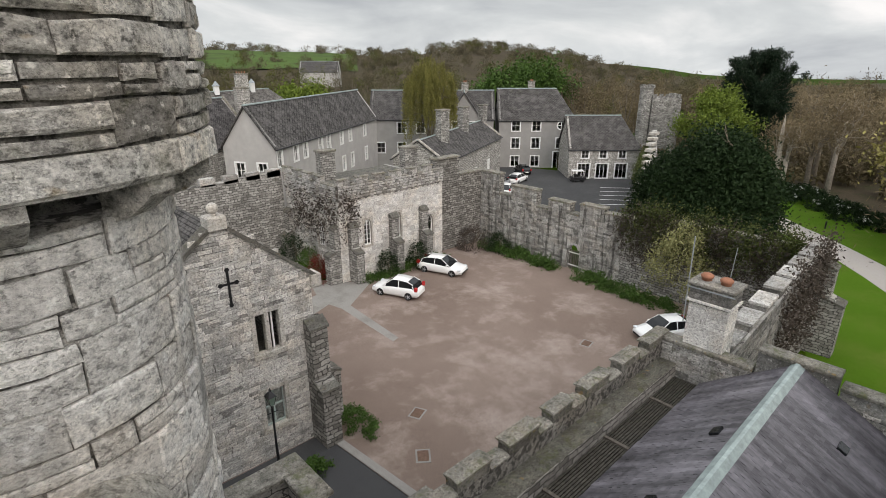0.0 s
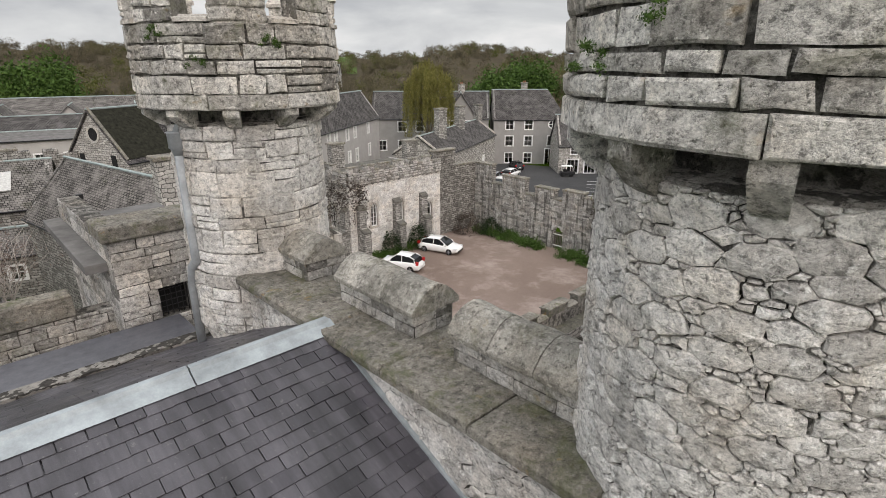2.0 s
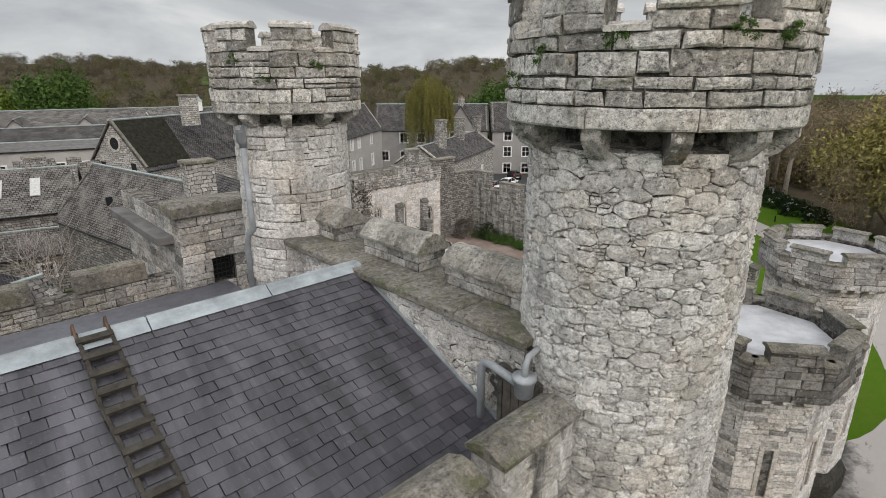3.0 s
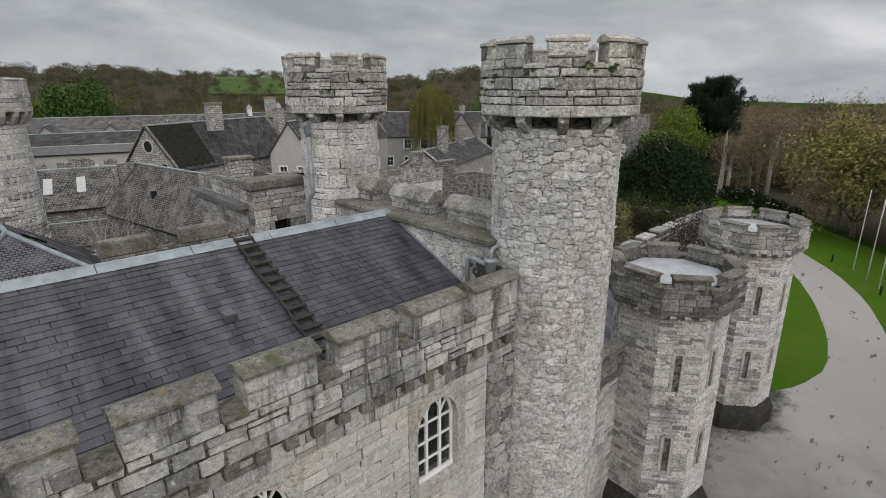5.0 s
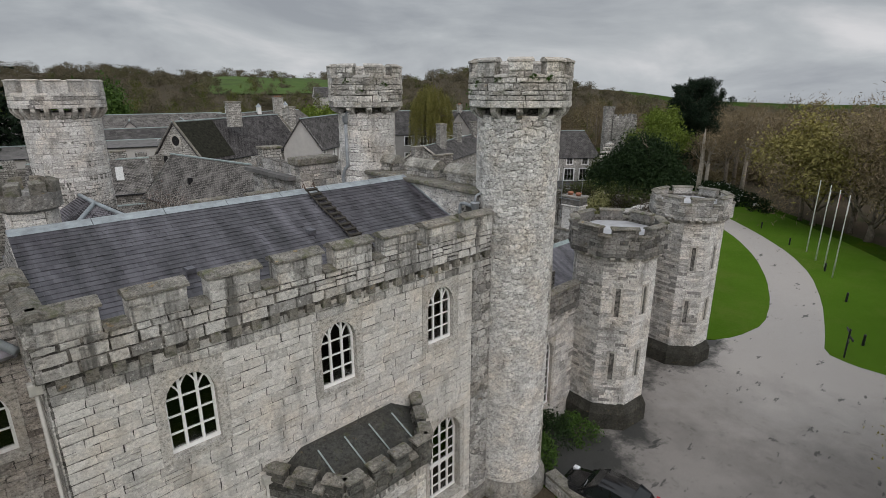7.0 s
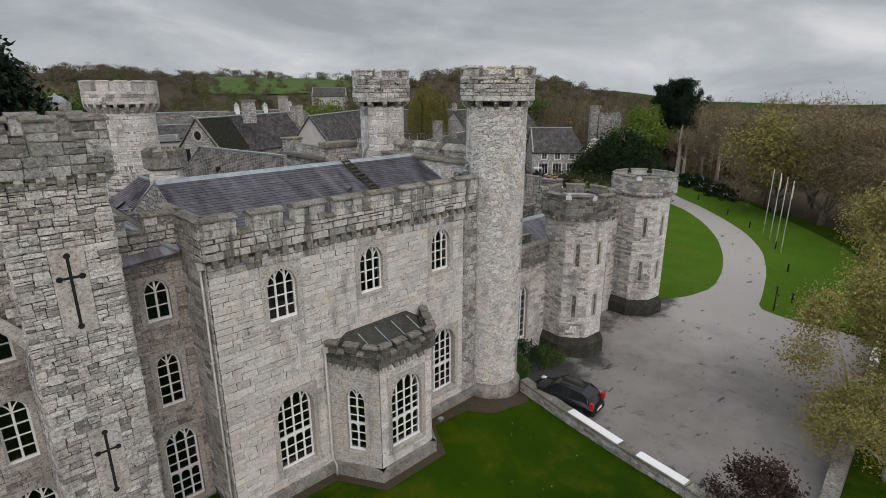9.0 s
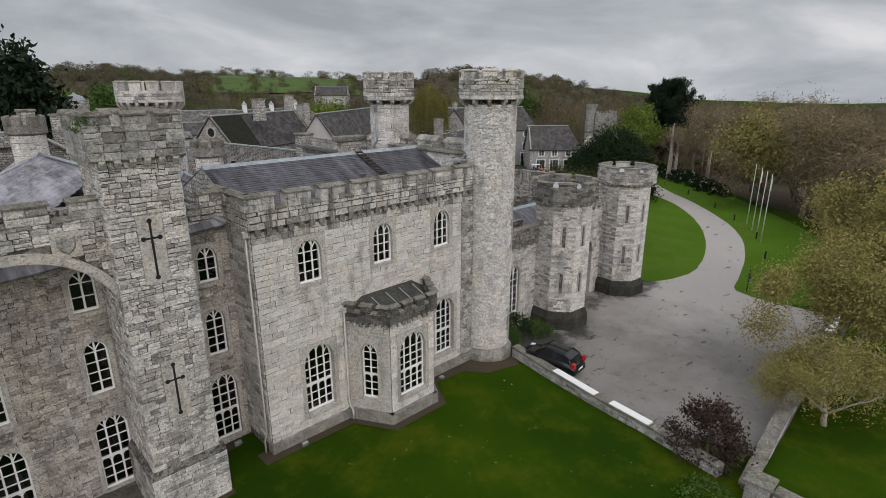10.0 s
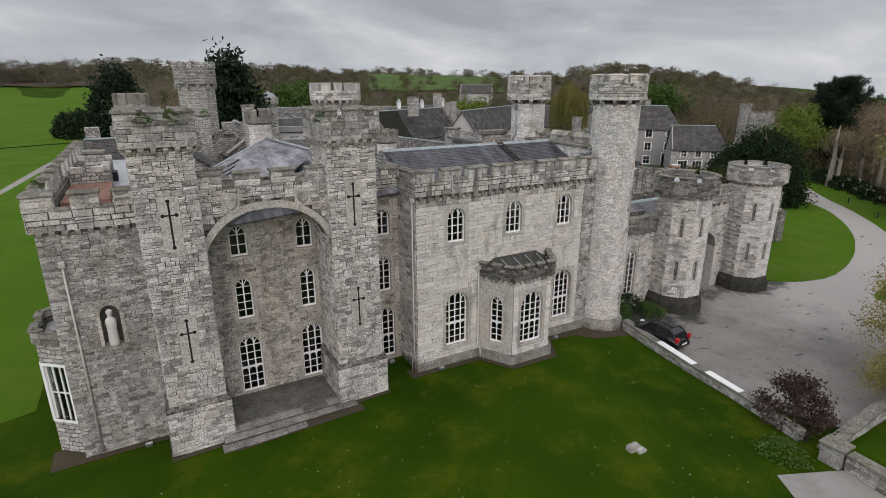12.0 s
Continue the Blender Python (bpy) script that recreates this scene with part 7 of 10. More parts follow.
# ---- houses with pitched roofs ----
def house(name, ax, ay, bx, by, hw, z0, ze, zr, wall, roof, label, category="house", group="", windows=(), hip=(0.0, 0.0), over=0.25, ridge_mat=None, verge=None):
    """A long house about its ridge line a to b. windows: (side, along, z, width, height, columns, rows, door)."""
    t = thing(name, ((ax + bx) / 2, (ay + by) / 2, z0), label, category, group)
    d = Vector((bx - ax, by - ay)).normalized()
    n = Vector((d.y, -d.x))                        # to the right of a to b
    A, B = Vector((ax, ay)), Vector((bx, by))
    cs = [A + n * hw, B + n * hw, B - n * hw, A - n * hw]
    sides = {"right": Flat(*cs[0], *cs[1]), "end": Flat(*cs[1], *cs[2]), "left": Flat(*cs[2], *cs[3]), "start": Flat(*cs[3], *cs[0])}
    for key, F in sides.items():
        holes = []
        for w in windows:
            if w[0] == key:
                holes.append(sash_window(t, F, w[1], w[2], w[3], w[4], w[5], w[6], door=len(w) > 7))
        part("wall", wall_core(Mesh(), F, 0, F.length, z0 - 0.5, ze, holes, 0.35), wall, t)
        if key in ("end", "start") and not hip[0 if key == "start" else 1]:
            m = Mesh()
            q = [(0, ze), (F.length, ze), (F.length / 2, zr)]
            m.add([F.at(u, z, 0) for u, z in q] + [F.at(u, z, -0.3) for u, z in q], [(0, 1, 2), (5, 4, 3), (0, 3, 4, 1), (1, 4, 5, 2), (2, 5, 3, 0)])
            part("gable", m, wall, t)
            if verge:
                for s in (0, 1):
                    e0, e1 = F.at(s * F.length, ze, 0.05), F.at(F.length / 2, zr, 0.05)
                    part("verge_coping", Mesh().tube([Vector(e0) + Vector((0, 0, 0.12)), Vector(e1) + Vector((0, 0, 0.12))], 0.14, 6), verge, t)
    part("floor", Mesh().prism([tuple(c) for c in cs], z0 - 0.6, z0 - 0.2), wood_grey, t)
    o = over
    fall = (zr - ze) / hw
    RA, RB = A + d * (hip[0] if hip[0] else -o), B - d * (hip[1] if hip[1] else -o)
    e = [A - d * o + n * (hw + o), B + d * o + n * (hw + o), B + d * o - n * (hw + o), A - d * o - n * (hw + o)]
    zo = ze - o * fall
    m = Mesh()
    m.plate([(*e[0], zo), (*e[1], zo), (*RB, zr), (*RA, zr)], 0.12)
    m.plate([(*e[2], zo), (*e[3], zo), (*RA, zr), (*RB, zr)], 0.12)
    if hip[0]:
        m.plate([(*e[3], zo), (*e[0], zo), (*RA, zr)], 0.12)
    if hip[1]:
        m.plate([(*e[1], zo), (*e[2], zo), (*RB, zr)], 0.12)
    part("roof", m, roof, t)
    part("ridge", Mesh().tube([(*RA, zr + 0.02), (*RB, zr + 0.02)], 0.1, 6), ridge_mat or lead_green, t)
    for s in (0, 2):
        part("gutter", Mesh().tube([(*e[s], zo - 0.02), (*e[s + 1], zo - 0.02)], 0.07, 6), iron_black, t)
    return t


def stack(x, y, z0, z1, w=0.9, d=0.7, pots=2, material=None, label="squat stone chimney stack"):
    t = thing("chimney", (x, y, z0), label, "chimney", "chimney stacks")
    part("shaft", Mesh().box(x - w / 2, x + w / 2, y - d / 2, y + d / 2, z0, z1 - 0.2), material or rubble, t)
    part("cap", Mesh().box(x - w / 2 - 0.1, x + w / 2 + 0.1, y - d / 2 - 0.1, y + d / 2 + 0.1, z1 - 0.2, z1, 0.03), coping, t)
    for k in range(pots):
        px = x + (k - (pots - 1) / 2) * w / max(1, pots) * 0.9
        part("pot", Mesh().turned(px, y, [(0.13, z1), (0.10, z1 + 0.1), (0.12, z1 + 0.3), (0.09, z1 + 0.3)], 8), terracotta, t)
    return t


# gabled lodge with a cross slit at the courtyard's near edge
chapel = thing("gabled_lodge", (7.3, 22, -1.2), "stone gabled building with ball finial, cross slit and mullioned window", "building")
green_paint = plain_material("grey_green_paint", (0.36, 0.42, 0.40), 0.5, 0.0, 0.1, 9.0, 0.05)
FC = Flat(3.6, 20.0, 11.0, 20.0)
hc = [(8.22 - 3.6, 9.42 - 3.6, 4.2, 6.15), (8.2 - 3.6, 9.32 - 3.6, 0.45, 2.45)]
def above_gable(ua, ub, za, zb):
    return max(za, zb) > 7.1 + (10.15 - 7.1) * (1 - min(abs(ua - 3.7), abs(ub - 3.7)) / 3.7) + 0.05 or max(abs(ua - 3.7), abs(ub - 3.7)) > 3.71
cc = part("front_wall", wall_core(Mesh(), FC, 0, FC.length, -1.8, 7.1, hc, 0.5), mortar, chapel)
gq = [(0, 7.1), (7.4, 7.1), (3.7, 10.15)]
part("gable", Mesh().add([FC.at(u, z, -0.015) for u, z in gq] + [FC.at(u, z, -0.5) for u, z in gq], [(0, 1, 2), (5, 4, 3), (0, 3, 4, 1), (1, 4, 5, 2), (2, 5, 3, 0)]), mortar, chapel)
lay(*stone_sheet(FC, 0, FC.length, -1.3, 10.2, hc, RNG, (0.13, 0.26), (0.25, 0.62), (0.006, 0.028), 0.016, cull=above_gable), stone, cc, "stone", (9, 20, 6), 150)
for s in (-1, 1):
    a, b = FC.at(3.7 + s * 3.95, 7.0, 0.06), FC.at(3.7, 10.22, 0.06)
    m = Mesh()
    m.rings([[Vector(p) + Vector(q) for q in ((0, -0.05, 0), (0, 0.6, 0), (0, 0.6, 0.2), (0, -0.05, 0.2))] for p in (a, b)])
    part("gable_coping", m, plinth_stone, chapel, "dark weathered gable coping")
    part("kneeler", Mesh().box(7.3 + s * 3.9 - 0.25, 7.3 + s * 3.9 + 0.25, 19.85, 20.6, 6.55, 7.2, 0.06), ashlar, chapel)
part("finial_base", Mesh().box(6.95, 7.65, 19.8, 20.5, 10.0, 10.55, 0.05), ashlar, chapel)
part("finial_ball", Mesh().turned(7.3, 20.1, [(0.10, 10.55), (0.12, 10.62)] + [(0.22 * math.sin(a), 10.83 - 0.22 * math.cos(a)) for a in np.linspace(0.35, 3.1, 9)], 16), ashlar, chapel, "stone ball finial", True)
crs = Mesh()
bar(crs, FC, 3.86 - 0.05, 3.86 + 0.05, 6.85, 8.35, 0.0, 0.035)
bar(crs, FC, 3.86 - 0.32, 3.86 + 0.32, 7.72, 7.81, 0.0, 0.0355)
for u, z in ((3.86, 6.85), (3.86, 8.35), (3.54, 7.76), (4.18, 7.76)):
    ring_ = [(u + 0.09 * math.cos(a), z + 0.09 * math.sin(a)) for a in np.linspace(0, math.tau, 13)[:-1]]
    crs.add([FC.at(a, b, 0.036) for a, b in ring_] + [FC.at(a, b, 0.0) for a, b in ring_], [tuple(range(12))] + [(i, 12 + i, 12 + (i + 1) % 12, (i + 1) % 12) for i in range(12)])
part("cross_slit", crs, gap_shade, chapel, "dark cross-shaped slit")
for (ua, ub, za, zb), two in zip(hc, (True, False)):
    s = Mesh()
    bar(s, FC, ua - 0.12, ua + 0.08, za - 0.1, zb + 0.1, -0.3, 0.04)
    bar(s, FC, ub - 0.08, ub + 0.12, za - 0.1, zb + 0.1, -0.3, 0.04)
    bar(s, FC, ua + 0.08, ub - 0.08, zb - 0.08, zb + 0.1, -0.3, 0.04)
    bar(s, FC, ua - 0.15, ub + 0.15, za - 0.15, za + 0.05, -0.3, 0.12)
    if two:
        bar(s, FC, (ua + ub) / 2 - 0.09, (ua + ub) / 2 + 0.09, za + 0.05, zb - 0.08, -0.3, 0.0)
    win = part("window", s, ashlar, chapel, "stone-mullioned window" if two else "white sash window in stone surround")
    part("pane", bar(Mesh(), FC, ua + 0.08, ub - 0.08, za + 0.05, zb - 0.08, -0.25, -0.24), glass, win)
    f = Mesh()
    mids = [ua + 0.1, ub - 0.1, (ua + ub) / 2] if not two else [ub - 0.32]
    for u in mids:
        bar(f, FC, u - 0.035, u + 0.035, za + 0.05, zb - 0.08, -0.24, -0.18)
    if not two:
        for z in (za + 0.09, (za + zb) / 2, zb - 0.12):
            bar(f, FC, ua + 0.08, ub - 0.08, z - 0.04, z + 0.04, -0.24, -0.17)
    part("window_frame", f, white_paint if two else green_paint, win)
    if not two:
        # plate added behind the glass; its pale colour imitates the reflection on the panes
        part("blind", bar(Mesh(), FC, ua + 0.1, ub - 0.1, za + 0.05, zb - 0.1, -0.36, -0.34), blind, win, "added pale backing that stands in for pane reflection")
part("side_wall", Mesh().box(10.5, 11.0, 20.5, 31.0, -1.8, 7.1), rubble, chapel)
part("side_wall", Mesh().box(3.6, 4.1, 20.5, 31.0, -1.8, 7.1), rubble, chapel)
part("rear_wall", Mesh().box(4.1, 10.5, 30.6, 31.0, -1.8, 7.1), rubble, chapel)
part("floor", Mesh().box(4.0, 10.6, 20.4, 31.0, 3.0, 3.2), wood_grey, chapel)
cr_ = Mesh().plate([(11.1, 20.5, 6.95), (11.1, 31.2, 6.95), (7.3, 31.2, 10.05), (7.3, 20.5, 10.05)], 0.1).plate([(3.5, 31.2, 6.95), (3.5, 20.5, 6.95), (7.3, 20.5, 10.05), (7.3, 31.2, 10.05)], 0.1)
part("roof", cr_, slate_far_y, chapel)


def buttress(t, F, u, w, z0, stages, material=None):
    """A stepped buttress with sloping tops; stages: (depth, top)."""
    m = Mesh()
    z = z0
    for k, (d, zt) in enumerate(stages):
        m.rings([[F.at(u + s * (w / 2 - 0.015 * k), z, -0.05), F.at(u + s * (w / 2 - 0.015 * k), z, d), F.at(u + s * (w / 2 - 0.015 * k), zt - 0.35, d), F.at(u + s * (w / 2 - 0.015 * k), zt, max(-0.05, stages[k + 1][0] if k + 1 < len(stages) else -0.05))] + [F.at(u + s * (w / 2 - 0.015 * k), zt, -0.05)] * 1 for s in (-1, 1)])
        z = z0
    b = part("buttress", m, material or rubble, t, "stepped stone buttress")
    for d, zt in stages:
        c = Mesh()
        c.rings([[F.at(u + s * (w / 2 + 0.06), zt - 0.42, d + 0.05), F.at(u + s * (w / 2 + 0.06), zt - 0.30, d + 0.05), F.at(u + s * (w / 2 + 0.06), zt + 0.05, d * 0.3), F.at(u + s * (w / 2 + 0.06), zt - 0.08, d * 0.3)] for s in (-1, 1)])
        part("weathering", c, plinth_stone, b, "dark sloping weathering stone")


buttress(chapel, FC, 7.25, 0.85, -1.6, [(1.25, 2.3), (0.65, 5.2)], rubble_dark)
BS = Flat(11.0, 20.0, 11.0, 24.0)
buttress(chapel, BS, 0.45, 0.8, -1.6, [(1.2, 2.2), (0.6, 4.9)], rubble_dark)
part("notice_plate", Mesh().box(11.95, 12.0, 20.1, 20.45, 0.3, 0.9), plate_white, chapel, "small pale notice plate")

# low parapet of the stair bay below
lp = thing("parapet_corner", (4, 8.5, 5), "corner of a low lichened stone parapet", "wall")
part("wall", Mesh().box(1.2, 4.35, 8.75, 9.1, 4.0, 8.0), rubble, lp)
part("wall", Mesh().box(4.0, 4.35, 7.75, 8.75, 4.0, 8.0), rubble, lp)
part("coping", Mesh().box(1.1, 4.45, 8.65, 9.2, 8.0, 8.14, 0.03), coping, lp)
part("coping", Mesh().box(3.9, 4.45, 7.7, 8.64, 8.0, 8.14, 0.03), coping, lp)

# battlemented range with buttresses
rng_b = thing("buttressed_range", (28, 39, -1.5), "battlemented stone range with buttresses and white lancet windows", "building")
FR = Flat(22.3, 35.5, 33.6, 35.5)
hr_ = [gothic_window(rng_b, FR, x - 22.3, 0.75, 1.35, 3.1, 0.5, 2, 4, margin=0.15) for x in (25.05, 28.25)]
dh = gothic_window(rng_b, FR, 31.9 - 22.3, 1.0, -1.3, 2.0, 0.7, 2, 4, margin=0.2)
FRW = Flat(22.3, 44.0, 22.3, 35.5)
hw_ = [gothic_window(rng_b, FRW, 44.0 - 38.4, 1.1, 1.2, 2.9, 0.6, 3, 3, margin=0.15)]
rw = part("wall", wall_core(Mesh(), FR, 0, FR.length, -2.3, 5.6, hr_ + [dh], 0.5), rubble_pale, rng_b)
lay(*stone_sheet(FR, 0, FR.length, -1.6, 5.5, hr_ + [dh], RNG, (0.2, 0.34), (0.35, 0.75), (0.005, 0.025), 0.016), stone_white, rw)
rw2 = part("wall", wall_core(Mesh(), FRW, 0, FRW.length, -2.3, 5.6, hw_, 0.5), rubble, rng_b)
lay(*stone_sheet(FRW, 0, FRW.length, -1.6, 5.5, hw_, RNG, (0.2, 0.34), (0.35, 0.7), (0.005, 0.025), 0.016), stone, rw2)
for F, L in ((FR, FR.length), (FRW, FRW.length)):
    corbels(rng_b, F, np.arange(0.2, L, 0.62), 5.68, 0.30, 0.18, 0.15, stone_dark)
    mers = [(k * 1.75, k * 1.75 + 1.15) for k in range(int(L / 1.75))]
    parapet(rng_b, F, 0, L, 5.6, 6.75, 7.25, mers, RNG, stone_dark, 0.4, 0.16, cap_h=0.1)
part("rear_wall", Mesh().box(22.3, 33.6, 43.7, 44.0, -2.3, 5.2), rubble, rng_b)
part("rear_wall", Mesh().box(33.3, 33.6, 35.6, 44.0, -2.3, 6.0), rubble, rng_b)
part("flat_roof", Mesh().box(22.6, 33.4, 35.8, 43.8, 5.7, 5.95), plinth_stone, rng_b, "grey flat roof")
for u in (1.1, 5.3, 8.7):
    buttress(rng_b, FR, u, 0.75, -1.8, [(1.15, 1.6), (0.5, 3.7)])
for u in (0.6, 8.1):
    buttress(rng_b, FRW, u, 0.75, -1.8, [(1.1, 1.5), (0.5, 3.6)])
for x, y in ((25.4, 42.0), (32.2, 38.6)):
    stack(x, y, 5.8, 8.6, 1.5, 0.8, 0, rubble, "mossy squat stone chimney stack")
# curtain walls round the courtyard
def curtain(name, pts, z0, thick, material, label, mers=None, cap=None):
    t = thing(name, (*pts[0][:2], z0), label, "wall")
    for (ax, ay, za), (bx, by, zb) in zip(pts, pts[1:]):
        d = Vector((bx - ax, by - ay)).normalized()
        n = Vector((d.y, -d.x)) * thick / 2
        c = [(ax + n.x, ay + n.y), (bx + n.x, by + n.y), (bx - n.x, by - n.y), (ax - n.x, ay - n.y)]
        m = Mesh().add([(*p, z0) for p in c] + [(*c[0], za), (*c[1], zb), (*c[2], zb), (*c[3], za)], [(3, 2, 1, 0), (4, 5, 6, 7), (0, 1, 5, 4), (1, 2, 6, 5), (2, 3, 7, 6), (3, 0, 4, 7)])
        part("wall", m, material, t)
    return t


back = thing("courtyard_wall", (40, 30, -2), "high weathered rubble wall with broken battlements and a small gate", "wall")
FK = Flat(40.0, 36.5, 40.0, 7.0)
gate_h = (36.5 - 25.75, 36.5 - 24.45, -2.6, 0.55)
bk = part("wall", wall_core(Mesh(), FK, 0, FK.length, -2.8, 3.0, [gate_h], 0.8), rubble, back, "rubble wall streaked dark")
lay(*stone_sheet(FK, 0, 16.0, -2.0, 3.0, [gate_h], RNG, (0.16, 0.34), (0.25, 0.7), (0.005, 0.04), 0.02), stone_streaked, bk)
for a, b, zt in ((-3.2, 2.45, 5.45), (2.55, 3.9, 3.5), (4.0, 7.05, 4.55), (7.15, 8.3, 3.05), (8.4, 10.75, 4.0), (10.85, 11.65, 3.1), (11.75, 14.1, 4.15), (14.2, 20.0, 3.8), (20.1, 29.2, 4.3)):
    u = part("upper_wall", wall_core(Mesh(), FK, max(a, 0), b, 3.0, zt, (), 0.75), rubble_dark if a < 15 else rubble, back)
    lay(*stone_sheet(FK, max(a, 0), b, 3.0, zt, [], RNG, (0.16, 0.3), (0.25, 0.6), (0.005, 0.04), 0.02), stone_streaked, u)
    part("coping", wall_core(Mesh(), FK, max(a, 0) - 0.05, b + 0.05, zt, zt + 0.16, (), 0.85, 0.06), coping, back)
part("wall", wall_core(Mesh(), Flat(33.6, 36.5, 40.0, 36.5), 0, 3.2, -2.8, 7.3, (), 0.7), rubble_dark, back, "return wall")
part("wall", wall_core(Mesh(), Flat(36.8, 36.5, 40.0, 36.5), 0, 3.2, -2.8, 5.5, (), 0.7), rubble_dark, back, "lower return wall")
part("coping", Mesh().box(33.6, 36.85, 36.4, 37.3, 7.3, 7.48, 0.03), coping, back)
part("coping", Mesh().box(36.9, 40.6, 36.4, 37.3, 5.5, 5.68, 0.03), coping, back)
gt = thing("wall_gate", (40.0, 25.1, -2.0), "small grey wooden gate in an arched wall opening", "gate")
part("arch", arch_head(Mesh(), FK, 11.4, 1.0, 0.0, 0.4, gate_h[0], gate_h[1], 0.56, -0.7, 0.05), stone_dark, gt)
for k in range(6):
    part("pale", Mesh().box(40.3, 40.34, 24.55 + 0.19 * k, 24.67 + 0.19 * k, -2.0, -0.2), wood_grey, gt)
for z in (-1.7, -0.5):
    part("rail", Mesh().box(40.26, 40.3, 24.5, 25.7, z, z + 0.1), white_paint, gt)
rt_wall = thing("battlemented_wall", (31, 6, -2), "tall battlemented wall with pale copings and ivy", "wall")
FY = Flat(39.6, 7.35, 20.9, 6.55)
fy = part("wall", wall_core(Mesh(), FY, 0, FY.length, -2.6, 5.1, (), 0.8), rubble, rt_wall)
lay(*stone_sheet(Flat(20.9, 5.75, 39.6, 6.55), 0, 18.7, -1.6, 5.1, [], RNG, (0.18, 0.34), (0.3, 0.7), (0.005, 0.03), 0.024), stone_sooty, fy)
lay(*stone_sheet(FY, 0, 18.7, -1.6, 5.1, [], RNG, (0.18, 0.34), (0.3, 0.7), (0.005, 0.03), 0.024), stone_sooty, fy)
for k in range(8):
    a = 0.4 + k * 2.35
    zt = 5.55 - 0.07 * abs(k - 4)
    part("merlon", wall_core(Mesh(), FY, a, a + 1.55, 5.1, zt, (), 0.7), stone_sooty, rt_wall)
    part("coping", wall_core(Mesh(), FY, a - 0.06, a + 1.61, zt, zt + 0.13, (), 0.8, 0.06), stone_dark, rt_wall, "pale worn coping")
buttress(rt_wall, Flat(20.9, 5.75, 39.6, 6.55), 18.3, 1.2, -2.0, [(1.6, 2.0), (0.8, 4.2)], rubble)
curtain("garden_wall", [(10.9, 44.2, 6.4), (16.5, 44.2, 6.6), (22.0, 44.2, 7.0)], -2, 0.6, rubble, "weathered garden wall with low battlements")
for k in range(6):
    setting_ = tagged(part("merlon", Mesh().box(11.2 + 1.9 * k, 12.4 + 1.9 * k, 43.9, 44.5, 6.4, 7.1, 0.04), stone_dark, bpy.data.objects["garden_wall"]))
curtain("inner_wall", [(11.6, 25.5, 3.0), (14.5, 31.0, 3.0), (14.5, 36.0, 3.0)], -2, 0.5, rubble, "low rubble wall beside the lodge")

# ---- buildings beyond the courtyard ----
barn = house("stone_barn", 42.9, 49.6, 65.1, 59.9, 3.5, -2.1, 4.6, 6.95, rubble_pale, slate_far, "long pale stone barn with slate roof and chimneys", windows=[("right", 12.0, 0.5, 0.6, 1.2, 2, 2), ("right", 18.0, 0.6, 0.7, 1.3, 2, 2), ("right", 15.0, -2.0, 1.0, 2.2, 2, 3, True), ("start", 3.1, 1.5, 0.6, 1.2, 2, 2)], verge=ashlar)
stack(48.5, 51.2, 5.8, 10.2, 1.5, 1.0, 0, rubble, "tall mossy stone chimney stack")
stack(56.6, 55.4, 5.8, 9.9, 1.35, 1.0, 0, rubble, "tall mossy stone chimney stack")
stack(65.5, 59.8, 5.8, 9.5, 1.1, 1.0, 0, rubble, "tall mossy stone chimney stack")
W3 = [("right", u, z, 1.45, 1.75, 2, 2) for u in (3.0, 6.6) for z in (4.3, 1.25, -1.95)] + [("right", 11.0, 1.25, 1.45, 1.75, 2, 2), ("right", 11.0, -2.5, 2.2, 3.1, 3, 1, True)]
tall = house("hotel_block", 76.7, 66.4, 86.5, 57.0, 4.2, -2.5, 6.3, 11.3, render_grey, slate_far, "three-storey grey rendered building with white windows and slate hipped roof", hip=(0.0, 3.0), windows=W3)
def round_window(t, F, u, z, r):
    ring_ = lambda rr, d: [F.at(u + rr * math.cos(a), z + rr * math.sin(a), d) for a in np.linspace(0, math.tau, 21)[:-1]]
    w = part("round_window", Mesh().rings([ring_(r, 0.03), ring_(r + 0.22, 0.06), ring_(r + 0.22, -0.02)], False), white_paint, t, "round white-framed window")
    part("pane", Mesh().rings([ring_(r, 0.025), ring_(r, 0.02)]), car_glass, w)
    part("glazing_bars", bar(bar(Mesh(), F, u - 0.05, u + 0.05, z - r, z + r, 0.0, 0.06), F, u - r, u + r, z - 0.05, z + 0.05, 0.0, 0.062), white_paint, w)
FT_ = Flat(76.7 - 4.2 * 0.692, 66.4 - 4.2 * 0.722, 86.5 - 4.2 * 0.692, 57.0 - 4.2 * 0.722)
round_window(tall, FT_, 11.0, 5.2, 0.6)
house("hotel_lodge", 77.4, 51.9, 85.7, 44.0, 4.0, -2.4, 2.7, 7.5, rubble_pale, slate_far, "two-storey stone lodge with slate roof and white windows", hip=(0.0, 2.4),
             windows=[("right", u, 1.15, 1.15, 1.2, 2, 2) for u in (2.6, 5.5, 8.6)] + [("right", u, -2.1, 1.9, 2.3, 3, 1, True) for u in (2.5, 5.5, 8.6)])
midb = house("hotel_wing", 60.5, 82.5, 76.0, 67.0, 4.2, -2.4, 6.4, 11.0, render_grey, slate_far, "grey rendered two-storey wing with white windows", windows=[("right", u, z, 1.45, 1.75, 2, 2) for u in (5.6, 9.0, 13.0) for z in (3.9, 0.4)] + [("right", 1.8, 0.4, 1.45, 1.75, 2, 2)])
FM_ = Flat(61.5 - 4.2 * 0.73, 82.5 - 4.2 * 0.684, 76.0 - 4.2 * 0.73, 67.0 - 4.2 * 0.684)
round_window(midb, FM_, 1.8, 4.9, 0.6)
